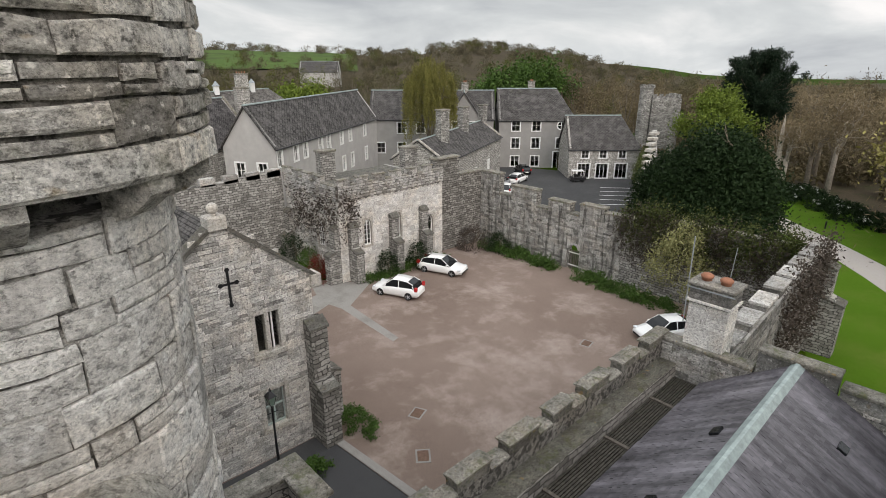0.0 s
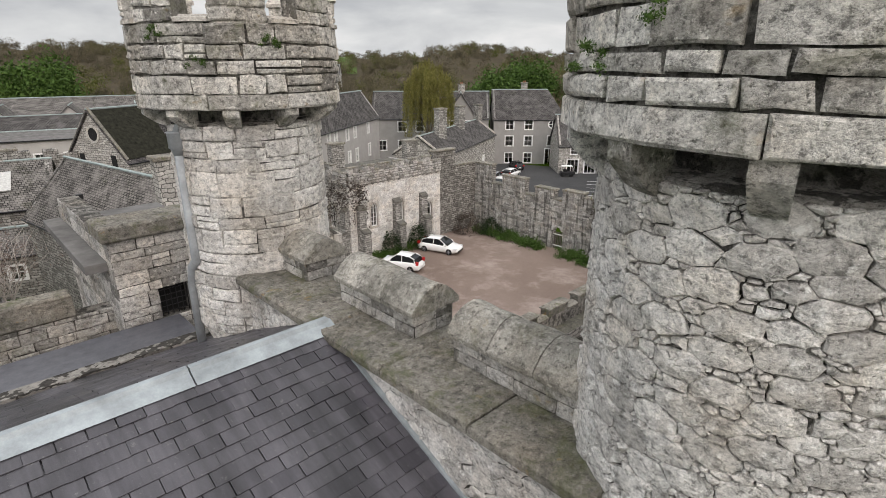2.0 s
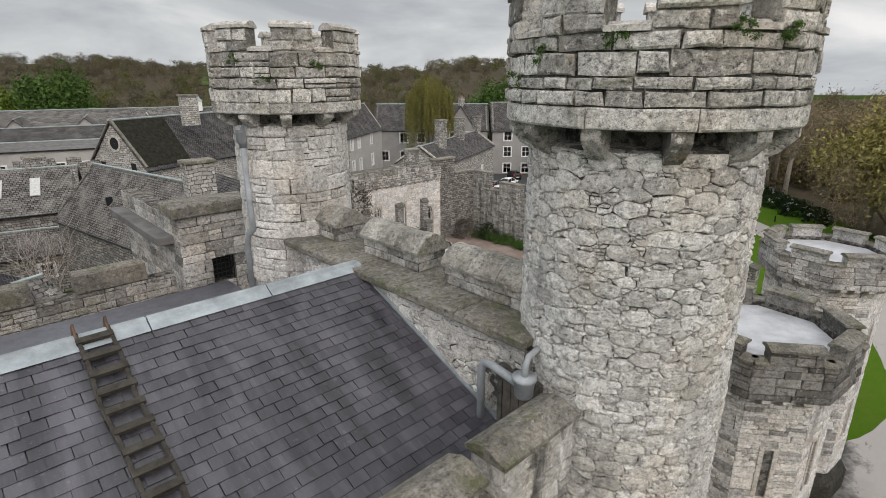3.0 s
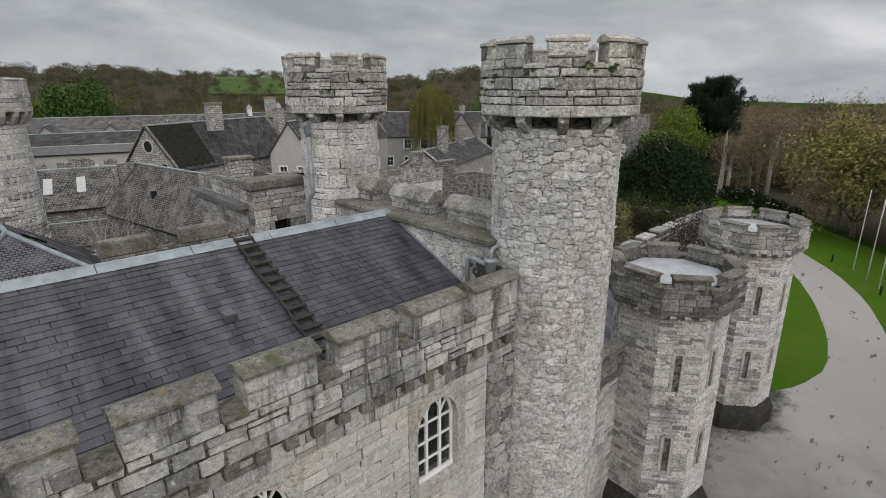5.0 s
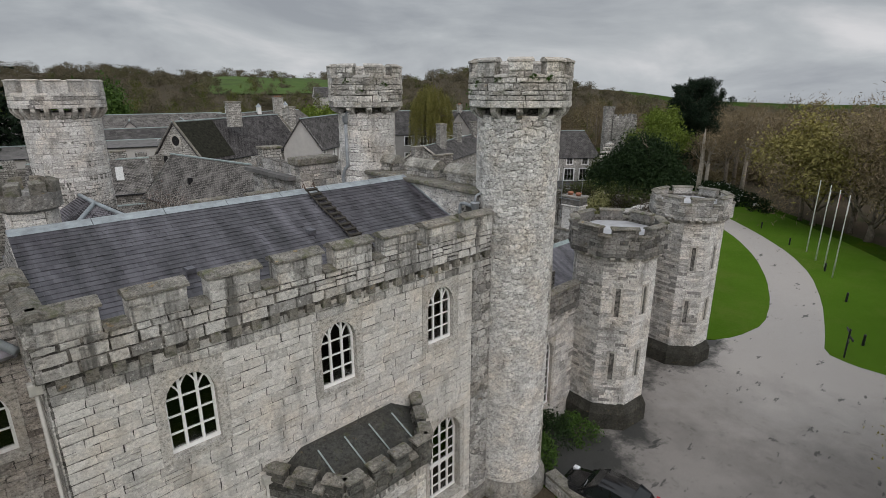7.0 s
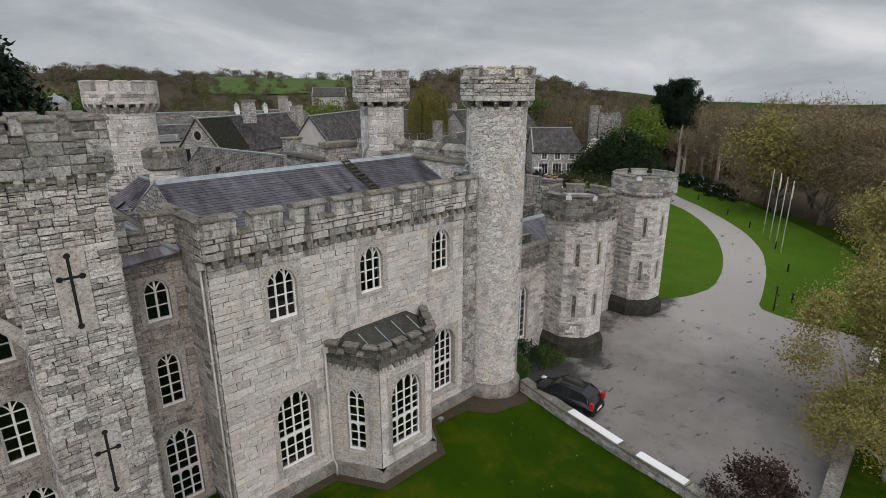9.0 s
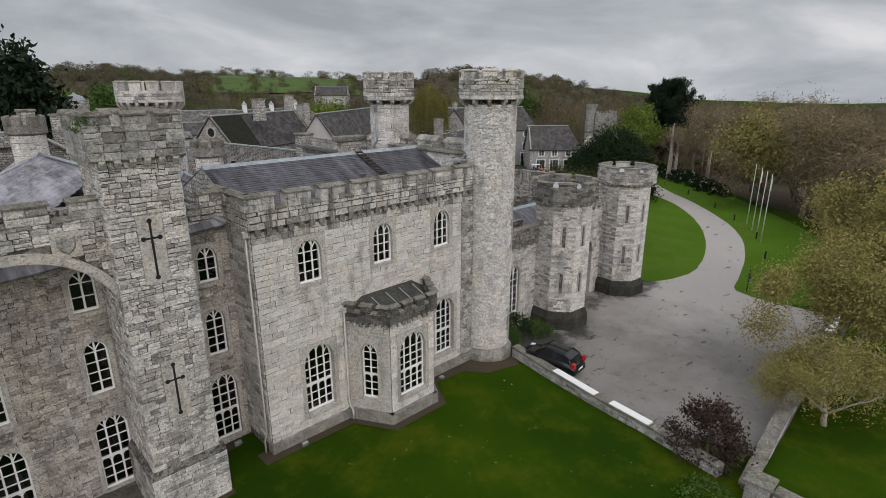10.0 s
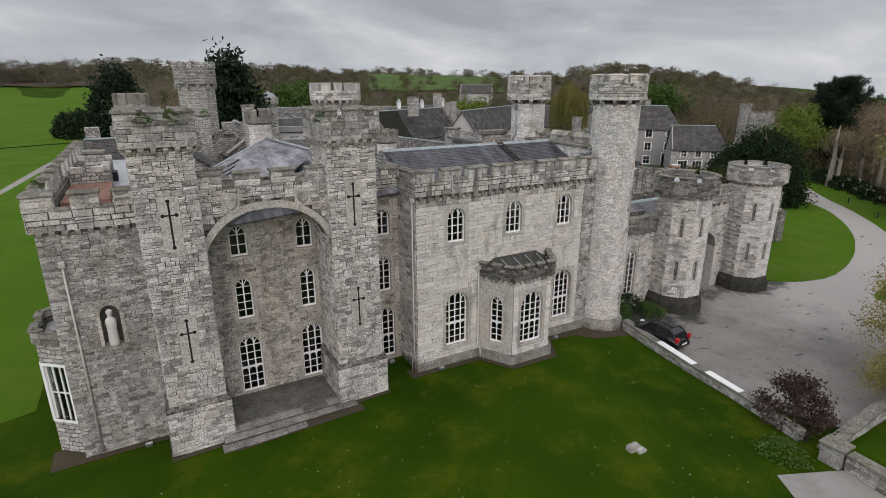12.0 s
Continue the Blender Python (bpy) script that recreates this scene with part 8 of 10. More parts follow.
house("gabled_bay", 67.6, 66.0, 71.9, 70.3, 3.0, -2.4, 6.6, 11.0, render_grey, slate_far, "projecting gabled bay of grey render", windows=[("start", 1.6, 4.3, 1.3, 1.8, 2, 2), ("start", 4.4, 4.3, 1.3, 1.8, 2, 2)])
for p in ((70.2, 73.0, 12.2), (72.3, 70.5, 12.4), (82.0, 63.0, 12.6)):
    stack(*p[:2], 9.0, p[2], 1.0, 0.8, 2, rubble_pale, "rendered chimney stack with pots")
wing = house("rendered_wing", 23.2, 52.8, 48.7, 70.3, 2.9, -2.0, 8.0, 11.9, render_pale, slate_far_y, "long pale rendered wing with grey slate roof and white windows",
             windows=[("right", u, 5.9, 0.95, 1.55, 2, 2) for u in (0.8, 4.3, 6.6, 10.6, 12.9, 17.0, 20.0, 25.6)] + [("right", u, 2.4, 0.95, 1.75, 2, 2) for u in (25.9, 20.4, 17.4)] + [("right", u, 1.6, 1.15, 2.4, 2, 3, True) for u in (11.0, 13.4)]
             + [("start", 1.7, 4.7, 0.96, 1.5, 2, 2), ("start", 4.2, 4.7, 0.96, 1.5, 2, 2)])
stack(33.0, 75.0, -2.0, 12.6, 1.4, 0.8, 0, rubble_pale, "slender rendered chimney stack")
house("rear_range", 24.0, 92.0, 54.0, 104.0, 5.0, -2, 6.2, 11.0, render_pale, slate_brown, "long rear range with brown-grey slate roof", hip=(4.0, 4.0))
for p in ((30.0, 94.0, 13.0), (38.0, 97.2, 12.8), (46.0, 100.5, 13.0)):
    c = thing("roof_cupola", (p[0], p[1], 10.5), "small roof ventilator with a pointed cap", "roof vent", "roof ventilators")
    part("body", Mesh().box(p[0] - 0.4, p[0] + 0.4, p[1] - 0.4, p[1] + 0.4, 10.5, p[2] - 0.8), white_paint, c)
    part("cap", Mesh().turned(p[0], p[1], [(0.7, p[2] - 0.8), (0.25, p[2] - 0.3), (0.06, p[2])], 8), lead, c)
stack(43.0, 98.0, 10.0, 14.0, 2.2, 0.8, 4, rubble_pale, "broad chimney stack with pots")
house("far_sheds", -6.0, 118.0, 34.0, 108.0, 8.0, -2, 7.0, 10.6, render_pale, slate_brown, "long low service building with grey roof")
house("far_sheds", -20.0, 100.0, 30.0, 90.0, 4.0, -2, 6.8, 9.0, render_pale, slate_far, "long low service building with grey roof")
for k in range(3):
    house("roof_gable", 4.0 + 9 * k, 100.0 - 2 * k, 6.0 + 9 * k, 108.0 - 2 * k, 3.0, 5.0, 7.0, 10.0, render_pale, slate_brown, "white-gabled roof of a service building")
house("flat_roofed_annex", -2.0, 82.0, 12.0, 78.0, 5.0, -2, 7.6, 8.2, render_pale, felt_roof, "pale rendered annex with shallow roof", windows=[("right", 3.0 + 3 * k, 4.5, 1.0, 1.4, 2, 2) for k in range(4)])
house("annex", -14.0, 76.0, -4.0, 74.0, 3.5, -2, 7.4, 8.6, render_pale, felt_roof, "small pale rendered annex with shallow roof")

# inner court: old chapel gable, brown slate roofs, machicolated tower
ch = house("chapel_house", 7.6, 56.0, 26.0, 64.8, 4.0, -2, 7.4, 12.0, rubble_pale, slate_chapel, "old stone chapel range with steep slate roof, half under dark moss", verge=coping)
chF = Flat(7.6 - 0.431 * 4.0, 56.0 + 0.902 * 4.0, 7.6 + 0.431 * 4.0, 56.0 - 0.902 * 4.0)
rose = part("round_window", Mesh().rings([[chF.at(4.0 + q * math.cos(a), 9.7 + q * math.sin(a), d) for a in np.linspace(0, math.tau, 17)[:-1]] for q, d in ((0.85, 0.0), (0.85, 0.08), (0.62, 0.08), (0.62, -0.02))], False), ashlar, ch, "round window ring")
part("opening", Mesh().rings([[chF.at(4.0 + q * math.cos(a), 9.7 + q * math.sin(a), 0.03) for a in np.linspace(0, math.tau, 17)[:-1]] for q in (0.63, 0.02)], False), gap_shade, rose)
for u in (1.9, 6.1):
    part("lancet", bar(Mesh(), chF, u - 0.33, u + 0.33, 5.9, 7.8, -0.05, 0.02), gap_shade, ch, "dark lancet window")
chS = Slope((7.6 + 1.72, 56.0 - 3.6, 7.4), (30.6 + 1.72, 67.0 - 3.6, 7.4), (7.6, 56.0, 12.0))
part("roof_moss", Mesh().plate([chS.at(u, v, 0.10) for u, v in ((0.0, 0.1), (5.6, 0.1), (6.2, 5.9), (0.0, 5.9))], 0.03), plain_material("dark_roof_moss", (0.024, 0.024, 0.017), 0.95, 0, 0.6, 3.0, 0.5), ch, "dark moss on the roof")
stack(15.6, 56.8, 11.0, 14.3, 1.7, 1.0, 0, rubble_pale, "tall corbelled stone chimney stack")
stack(27.5, 63.4, -2.0, 13.2, 1.0, 0.9, 0, rubble_pale, "slim rendered chimney stack")
kh = house("kitchen_house", 3.2, 43.6, 6.3, 27.0, 3.3, -2, 5.8, 9.5, rubble, slate_brown_y, "stone kitchen range under a broad brown-grey slate roof")
part("roof_vent", Mesh().box(2.3, 2.7, 37.0, 37.3, 7.3, 7.9), iron_black, kh)
stack(4.6, 24.4, 8.0, 11.7, 1.5, 0.9, 0, rubble_pale, "white-washed stone chimney stack")
sk = house("skylight_house", -7.5, 56.0, 3.4, 53.6, 5.6, -2, 5.2, 8.2, rubble, slate_brown, "stone outbuilding with brown slate roof and two skylights")
for u in (-2.4, 0.3):
    S_ = Slope((-7.5 - 1.2, 56.0 - 5.47, 5.2), (3.4 - 1.2, 53.6 - 5.47, 5.2), (-7.5, 56.0, 8.2))
    q = u + 7.5
    part("skylight", Mesh().plate([S_.at(a, b, 0.16) for a, b in ((q, 2.2), (q + 0.75, 2.2), (q + 0.75, 4.7), (q, 4.7))], 0.1), blind, sk, "pale skylight")
stack(0.6, 54.6, 7.8, 9.2, 1.6, 0.8, 0, rubble, "squat capped stone roof vent")
house("lean_to", -6.5, 47.2, 0.8, 45.6, 2.2, -2, 2.9, 4.4, rubble, slate_brown, "low stone lean-to with slate roof", windows=[("right", 5.8, 1.0, 0.9, 1.0, 2, 2)])
house("court_shed", -8.0, 22.0, -3.6, 24.0, 2.5, -2, 5.6, 7.0, rubble, slate_brown, "small stone shed roof in the inner court", windows=[("right", 2.4, 4.2, 1.0, 0.9, 3, 2)])
cw2 = curtain("court_wall", [(-12, 62, 7.0), (-4, 60, 7.4), (3, 60, 7.4), (6.5, 58.5, 8.0)], -2, 0.8, rubble_dark, "dark battlemented court wall")
for k in range(8):
    part("merlon", Mesh().box(-11.5 + 2.2 * k, -10.3 + 2.2 * k, 61.3 - 0.22 * k, 62.1 - 0.22 * k, 6.6, 8.2, 0.05), rubble, cw2)

ms = thing("machicolated_tower", (-8.1, 27.2, -2), "pale round stone tower with machicolated battlements", "tower")
part("shaft", Mesh().turned(-8.1, 27.2, [(2.20, -2), (2.16, 14.1), (2.16, 14.6)], 40), rubble_pale, ms, "", True)
msS, msH = Round(-8.1, 27.2, 2.16), Round(-8.1, 27.2, 2.62)
lay(*stone_sheet(msS, 0, msS.length, 5.0, 14.2, [], RNG, (0.2, 0.36), (0.35, 0.8), (0.006, 0.03), 0.02), stone_white, bpy.data.objects["machicolated_tower"].children[0])
corbels(ms, msS, [msS.length * k / 22 for k in range(22)], 14.9, 0.75, 0.2, 0.46, ashlar)
hm_ = Mesh().rings([[msH.at(msH.length * i / 40, z, d) for i in range(40)] for z, d in ((14.85, -0.5), (14.85, -0.03), (15.75, -0.03), (15.75, -0.5))], False)
hh = part("head", hm_, rubble_pale, ms)
lay(*stone_sheet(msH, 0, msH.length, 14.85, 15.8, [], RNG, (0.2, 0.3), (0.35, 0.7), (0.006, 0.03), 0.02), stone, hh)
for k in range(13):
    a, b = msH.length * k / 13, msH.length * (k + 0.66) / 13
    m = Mesh().rings([[msH.at(u, 15.75, 0), msH.at(u, 15.75, -0.4), msH.at(u, 16.45, -0.4), msH.at(u, 16.45, 0)] for u in np.linspace(a, b, 3)])
    me = part("merlon", m, stone, ms)
    coping_cap(me, msH, a, b, 16.45, 0.12, -0.4, 0.02, 0.04, n=2, material=ashlar)
part("roof_deck", Mesh().turned(-8.1, 27.2, [(2.3, 15.0), (2.3, 15.2)], 24), lead_flat, ms)

# hipped roofs left of the ridge
hp2 = thing("hipped_roof", (-11, 14, 10), "small hipped slate roof with pale lead hips", "roof")
pk, pf = (-8.2, 21.5, 9.4), (-8.35, 25.0, 9.4)
e2 = [(-12.6, 16.8, 6.7), (-4.0, 16.8, 6.7), (-4.0, 25.0, 6.7), (-12.6, 25.0, 6.7)]
m = Mesh()
m.plate([e2[0], e2[1], pk], 0.1)
m.plate([e2[1], e2[2], pf, pk], 0.1)
m.plate([e2[3], e2[0], pk, pf], 0.1)
part("roof", m, slate_violet, hp2)
for a, b in ((e2[0], pk), (e2[1], pk), (pk, pf)):
    part("lead_roll", Mesh().tube([Vector(a) + Vector((0, 0, 0.05)), Vector(b) + Vector((0, 0, 0.05))], 0.13, 8), lead, hp2, "pale lead roll", True)
part("wall", Mesh().box(-12.5, -4.1, 17.0, 25.0, -2, 6.7), rubble, hp2)
hpL = Slope((-12.6, 25.0, 6.7), (-12.6, 16.8, 6.7), (-8.35, 25.0, 9.4))
hpR = Slope((-4.0, 16.8, 6.7), (-4.0, 25.0, 6.7), (-8.2, 16.8, 9.4))
for S_, u, v in ((hpL, 2.6, 1.6), (hpL, 4.4, 1.4), (hpR, 3.9, 3.0), (hpR, 5.4, 3.2)):
    part("skylight", Mesh().plate([S_.at(a, b, 0.12) for a, b in ((u, v), (u + 0.7, v), (u + 0.7, v + 1.1), (u, v + 1.1))], 0.1), car_glass, hp2, "dark glazed skylight")

# far west tower with its stair turret, and roofs round it
ft = thing("octagonal_tower", (-18.2, 62, -2), "tall pale octagonal tower with battlements", "tower")
part("shaft", Mesh().turned(-18.2, 62, [(2.75, -2), (2.7, 16.4)], 8, math.pi / 8), rubble_pale, ft)
part("head", Mesh().turned(-18.2, 62, [(2.7, 16.1), (3.05, 16.5), (3.05, 18.8), (2.6, 18.8)], 8, math.pi / 8), rubble, ft)
for k in range(16):
    a = math.tau * (k + 0.3) / 16
    part("merlon", Mesh().turned(-18.2 + 2.75 * math.cos(a), 62 + 2.75 * math.sin(a), [(0.42, 18.7), (0.42, 19.5)], 4, a + math.pi / 4), rubble_pale, ft)
for k in range(12):
    a = math.tau * k / 12
    part("corbel", Mesh().turned(-18.2 + 2.75 * math.cos(a), 62 + 2.75 * math.sin(a), [(0.12, 15.7), (0.28, 16.4)], 6), rubble_pale, ft)
dv = thing("domed_turret", (-4, 80, 5), "small round turret with a low domed cap", "turret")
part("shaft", Mesh().turned(-4, 80, [(1.5, 0), (1.5, 12.2), (1.9, 12.8), (1.9, 14.0), (1.6, 14.0)], 12), rubble_pale, dv)
part("cap", Mesh().turned(-4, 80, [(1.5, 14.0), (1.1, 14.6), (0.3, 14.9), (0.1, 15.2)], 12), lead, dv)
house("west_roof", -31.0, 30.0, -22.5, 30.0, 4.5, -2, 9.6, 11.6, rubble, slate_far, "slate roof of the west range")
house("west_roof", -24.0, 14.0, -24.0, 24.0, 2.2, -2, 10.2, 11.8, rubble, slate_far_y, "slate roof of the west range")
house("west_roof", -15.0, 34.0, -15.0, 50.0, 3.6, -2, 9.0, 11.6, rubble, slate_brown, "brown slate roof of the inner range", verge=ashlar)
cw3 = curtain("court_wall", [(-32, 36, 11.0), (-22, 38, 11.4), (-12, 38, 11.0)], -2, 0.8, rubble, "weathered battlemented wall of the west court")
for k in range(9):
    part("merlon", Mesh().box(-31.5 + 2.2 * k, -30.2 + 2.2 * k, 36 + 0.2 * k, 36.8 + 0.2 * k, 10.9, 12.3, 0.05), rubble, cw3)
for x, y, z in ((-29.5, 12.0, 12.4), (-16.5, 30.5, 14.4), (-13.0, 40, 13.6), (-20.5, 34.0, 13.4)):
    stack(x, y, 9.0, z, 1.1, 0.9, 0, rubble_pale, "pale stone chimney stack")

# ruined ivy tower by the wood, and the wall beside the yew
iv = thing("ivy_tower", (104, 48, -3), "ruined square stone tower with a stair turret, ivy-grown", "tower")
part("shaft", Mesh().prism([(100.5, 48.6), (104.0, 44.6), (107.8, 48.1), (104.3, 52.1)], -4, 9.4), rubble, iv)
part("stair_turret", Mesh().turned(101.0, 50.2, [(1.3, -4), (1.25, 11.2)], 10), rubble, iv)
for k in range(4):
    part("merlon", Mesh().box(103.6 + 1.0 * k, 104.2 + 1.0 * k, 44.9 + 0.92 * k, 45.6 + 0.92 * k, 9.3, 10.1), rubble, iv)
    part("merlon", Mesh().box(100.9 + 0.75 * k, 101.4 + 0.75 * k, 48.2 - 0.85 * k, 48.8 - 0.85 * k, 9.3, 10.1), rubble, iv)
for k in range(5):
    a = math.tau * k / 5
    part("merlon", Mesh().box(101.0 + 1.0 * math.cos(a) - 0.3, 101.0 + 1.0 * math.cos(a) + 0.3, 50.2 + 1.0 * math.sin(a) - 0.3, 50.2 + 1.0 * math.sin(a) + 0.3, 11.2, 11.8), rubble, iv)
yw = curtain("yard_wall", [(62.0, 30.5, 0.3), (70.0, 33.0, 1.6), (78.0, 36.5, 3.2), (84.5, 40.0, 5.6)], -3, 0.8, rubble, "rising stone wall with pale copings and ivy")
for k in range(10):
    x, y = 62.5 + 2.2 * k, 30.6 + 0.93 * k
    part("coping", Mesh().box(x, x + 1.6, y - 0.2, y + 0.8, 0.3 + 0.52 * k, 0.75 + 0.52 * k, 0.05), ashlar, yw)

# ---- vehicles ----
def car(name, x, y, yaw, length, height, width, paint, label, coupe=False):
    """A hatchback; yaw in degrees, the front towards its own +x."""
    z = ground_z(x) + 0.055
    t = thing(name, (x, y, z), label, "car", "parked cars")
    t.rotation_euler = (0, 0, radians(yaw))
    L, H, W = length, height, width / 2
    hw = lambda s: W * (1 - 0.16 * abs(2 * s - 1) ** 4)
    n = 22
    rings, top_z = [], []
    for i in range(n):
        s = i / (n - 1)
        px = (s - 0.5) * L
        belt = float(np.interp(s, [0, 0.03, 0.12, 0.5, 0.72, 0.92, 1.0], [0.62, 0.72, 0.93, 0.90, 0.84, 0.70, 0.55])) * H / 1.45
        low = 0.20 + 0.10 * max(0, abs(2 * s - 1) - 0.75) / 0.25
        w = hw(s)
        rings.append([(px, -w * 0.92, low), (px, -w, low + 0.14), (px, -w, belt * 0.72), (px, -w * 0.95, belt), (px, -w * 0.55, belt + 0.05), (px, w * 0.55, belt + 0.05),
                      (px, w * 0.95, belt), (px, w, belt * 0.72), (px, w, low + 0.14), (px, w * 0.92, low)])
    body = part("body", Mesh().rings(rings), paint, t, "", True, local=True)
    prof = [(0.05, 0.90), (0.10, 1.22), (0.22, 1.38), (0.42, 1.45), (0.55, 1.43), (0.66, 1.20), (0.75, 0.90)]
    gl, rf = [], []
    for s, h in prof:
        px, hh = (s - 0.5) * L, h * H / 1.45
        w = hw(s) * (0.93 - 0.24 * (hh / H - 0.6) / 0.4)
        base = 0.86 * H / 1.45
        gl.append([(px, -hw(s) * 0.90, base), (px, -w, hh - 0.02), (px, w, hh - 0.02), (px, hw(s) * 0.90, base)])
    part("glasshouse", Mesh().rings(gl), car_glass, t, "dark tinted windows", False, local=True)
    for s, h in prof[1:6]:
        px, hh = (s - 0.5) * L, h * H / 1.45
        w = hw(s) * (0.93 - 0.24 * (hh / H - 0.6) / 0.4)
        rf.append([(px, -w - 0.012, hh - 0.08), (px, -w * 0.96, hh + 0.012), (px, 0, hh + 0.035), (px, w * 0.96, hh + 0.012), (px, w + 0.012, hh - 0.08)])
    part("roof", Mesh().rings(rf[1:-1], False, False), paint, t, "", True, local=True)
    for sd in (-1, 1):
        for (s0, h0), (s1, h1) in (((0.10, 1.20), (0.22, 1.40)), ((0.75, 0.88), (0.55, 1.43)), ((0.40, 0.88), (0.41, 1.42)), ((0.08, 0.88), (0.13, 1.26))):
            a = Vector(((s0 - 0.5) * L, sd * hw(s0) * 0.905, h0 * H / 1.45))
            b = Vector(((s1 - 0.5) * L, sd * hw(s1) * 0.715, h1 * H / 1.45))
            if h0 > 1:
                a.y = sd * hw(s0) * 0.76
            part("pillar", Mesh().tube([a, b], 0.035, 6), paint, t, local=True)
        for s in (0.185, 0.80):
            cx, r = (s - 0.5) * L, 0.31
            w = sd * W * 0.90
            prof_w = [(r * 0.62, -0.11), (r, -0.09), (r, 0.09), (r * 0.62, 0.11)]
            ring_ = lambda rr, yy: [(cx + rr * math.cos(q), w + yy, r + rr * math.sin(q)) for q in np.linspace(0, math.tau, 19)[:-1]]
            tyre = part("wheel", Mesh().rings([ring_(*q) for q in prof_w]), rubber, t, "wheel with black tyre", False, local=True)
            rim = Mesh()
            rim.rings([ring_(r * 0.66, sd * 0.115), ring_(r * 0.60, sd * 0.10), ring_(r * 0.58, sd * 0.06)], False)
            for k in range(5):
                q = math.tau * k / 5
                rim.tube([(cx, w + sd * 0.10, r), (cx + r * 0.62 * math.cos(q), w + sd * 0.105, r + r * 0.62 * math.sin(q))], 0.028, 5)
            ob = part("rim", rim, alloy, tyre, "alloy rim", local=True)
        part("headlight", Mesh().box(0.415 * L, 0.478 * L, sd * W * 0.80 - 0.14, sd * W * 0.80 + 0.08, 0.60 * H / 1.45, 0.72 * H / 1.45, 0.02), clear_lamp, t, local=True)
        part("tail_light", Mesh().box(-0.495 * L, -0.44 * L, sd * W * 0.82 - 0.12, sd * W * 0.82 + 0.07, 0.74 * H / 1.45, 1.06 * H / 1.45, 0.02), red_lamp, t, local=True)
        part("mirror", Mesh().box(0.17 * L, 0.20 * L, sd * W * 1.0 - 0.04, sd * W * 1.0 + 0.12, 0.92 * H / 1.45, 1.03 * H / 1.45, 0.02), paint, t, local=True)
    part("bumper", Mesh().box(-0.505 * L, -0.46 * L, -W * 0.8, W * 0.8, 0.28, 0.48, 0.04), paint, t, local=True)
    part("bumper", Mesh().box(0.46 * L, 0.502 * L, -W * 0.72, W * 0.72, 0.26, 0.46, 0.04), iron_black, t, "dark front grille", local=True)
    part("number_plate", Mesh().box(-0.512 * L, -0.504 * L, -0.26, 0.26, 0.52, 0.63), plate_white, t, local=True)
    return t


car("hatchback", 24.35, 30.75, 114, 3.95, 1.46, 1.72, car_white, "white hatchback parked on the gravel courtyard")
car("coupe", 30.5, 32.2, -69, 4.30, 1.43, 1.80, car_white, "white three-door coupe parked beside a hatchback", True)
car("hatchback", 33.3, 13.3, 150, 3.95, 1.46, 1.72, car_white, "white car parked against the courtyard end wall")
car("hatchback", 22.0, 10.9, 80, 3.9, 1.45, 1.7, car_white, "white car parked below the courtyard parapet")
car("hatchback", 2.75, -7.25, 96, 3.9, 1.48, 1.70, car_black, "black hatchback parked beside the garden wall")
car("saloon", 62.3, 52.6, 20, 4.5, 1.43, 1.80, car_silver, "silver car in the tarmac car park")
car("saloon", 66.4, 52.8, 15, 4.7, 1.45, 1.85, car_white, "white car in the tarmac car park")
car("saloon", 59.3, 49.0, 30, 4.4, 1.45, 1.80, car_white, "white car in the car park by the wall")
car("saloon", 72.6, 56.8, 60, 4.3, 1.5, 1.80, car_black, "dark car by the hotel entrance")

cart = thing("golf_cart", (73.6, 46.4, ground_z(73.6) + 0.06), "black golf cart with white canopy by the lodge", "golf cart")
cart.rotation_euler = (0, 0, radians(-42))
part("body", Mesh().box(-1.2, 1.2, -0.55, 0.55, 0.3, 0.85, 0.1), iron_black, cart, local=True)
part("canopy", Mesh().box(-1.0, 0.8, -0.6, 0.6, 1.75, 1.83, 0.03), white_paint, cart, local=True)
part("seat", Mesh().box(-0.7, -0.1, -0.5, 0.5, 0.85, 1.2, 0.06), rubber, cart, local=True)
for sx in (-0.9, 0.7):
    for sy in (-0.5, 0.5):
        part("post", Mesh().tube([(sx, sy, 0.8), (sx, sy, 1.78)], 0.025, 5), white_paint, cart, local=True)
        part("wheel", Mesh().rings([[(sx + r * math.cos(q), sy + o, 0.24 + r * math.sin(q)) for q in np.linspace(0, math.tau, 13)[:-1]] for r, o in ((0.24, -0.08), (0.24, 0.08))]), rubber, cart, local=True)

# ---- small fixtures ----
lamp = thing("lamp_post", (8.1, 18.9, -1.15), "black cast-iron lamp post with a green-glazed lantern", "street lamp")
part("post", Mesh().turned(8.1, 18.9, [(0.14, -1.2), (0.14, -0.6), (0.07, -0.5), (0.05, 0.6), (0.04, 2.1), (0.06, 2.2), (0.03, 2.3), (0.05, 2.42)], 12), iron_black, lamp, "", True)
part("ladder_bar", Mesh().tube([(7.85, 18.9, 2.05), (8.35, 18.9, 2.05)], 0.018, 6), iron_black, lamp)
part("lantern_glass", Mesh().turned(8.1, 18.9, [(0.11, 2.42), (0.23, 2.85)], 4, math.pi / 4), plain_material("green_lantern_glass", (0.16, 0.22, 0.18), 0.15, 0, 0.1), lamp, "tapered lantern glass")
part("lantern_cap", Mesh().turned(8.1, 18.9, [(0.27, 2.85), (0.12, 3.02), (0.05, 3.08), (0.05, 3.15), (0.01, 3.25)], 4, math.pi / 4), iron_black, lamp)
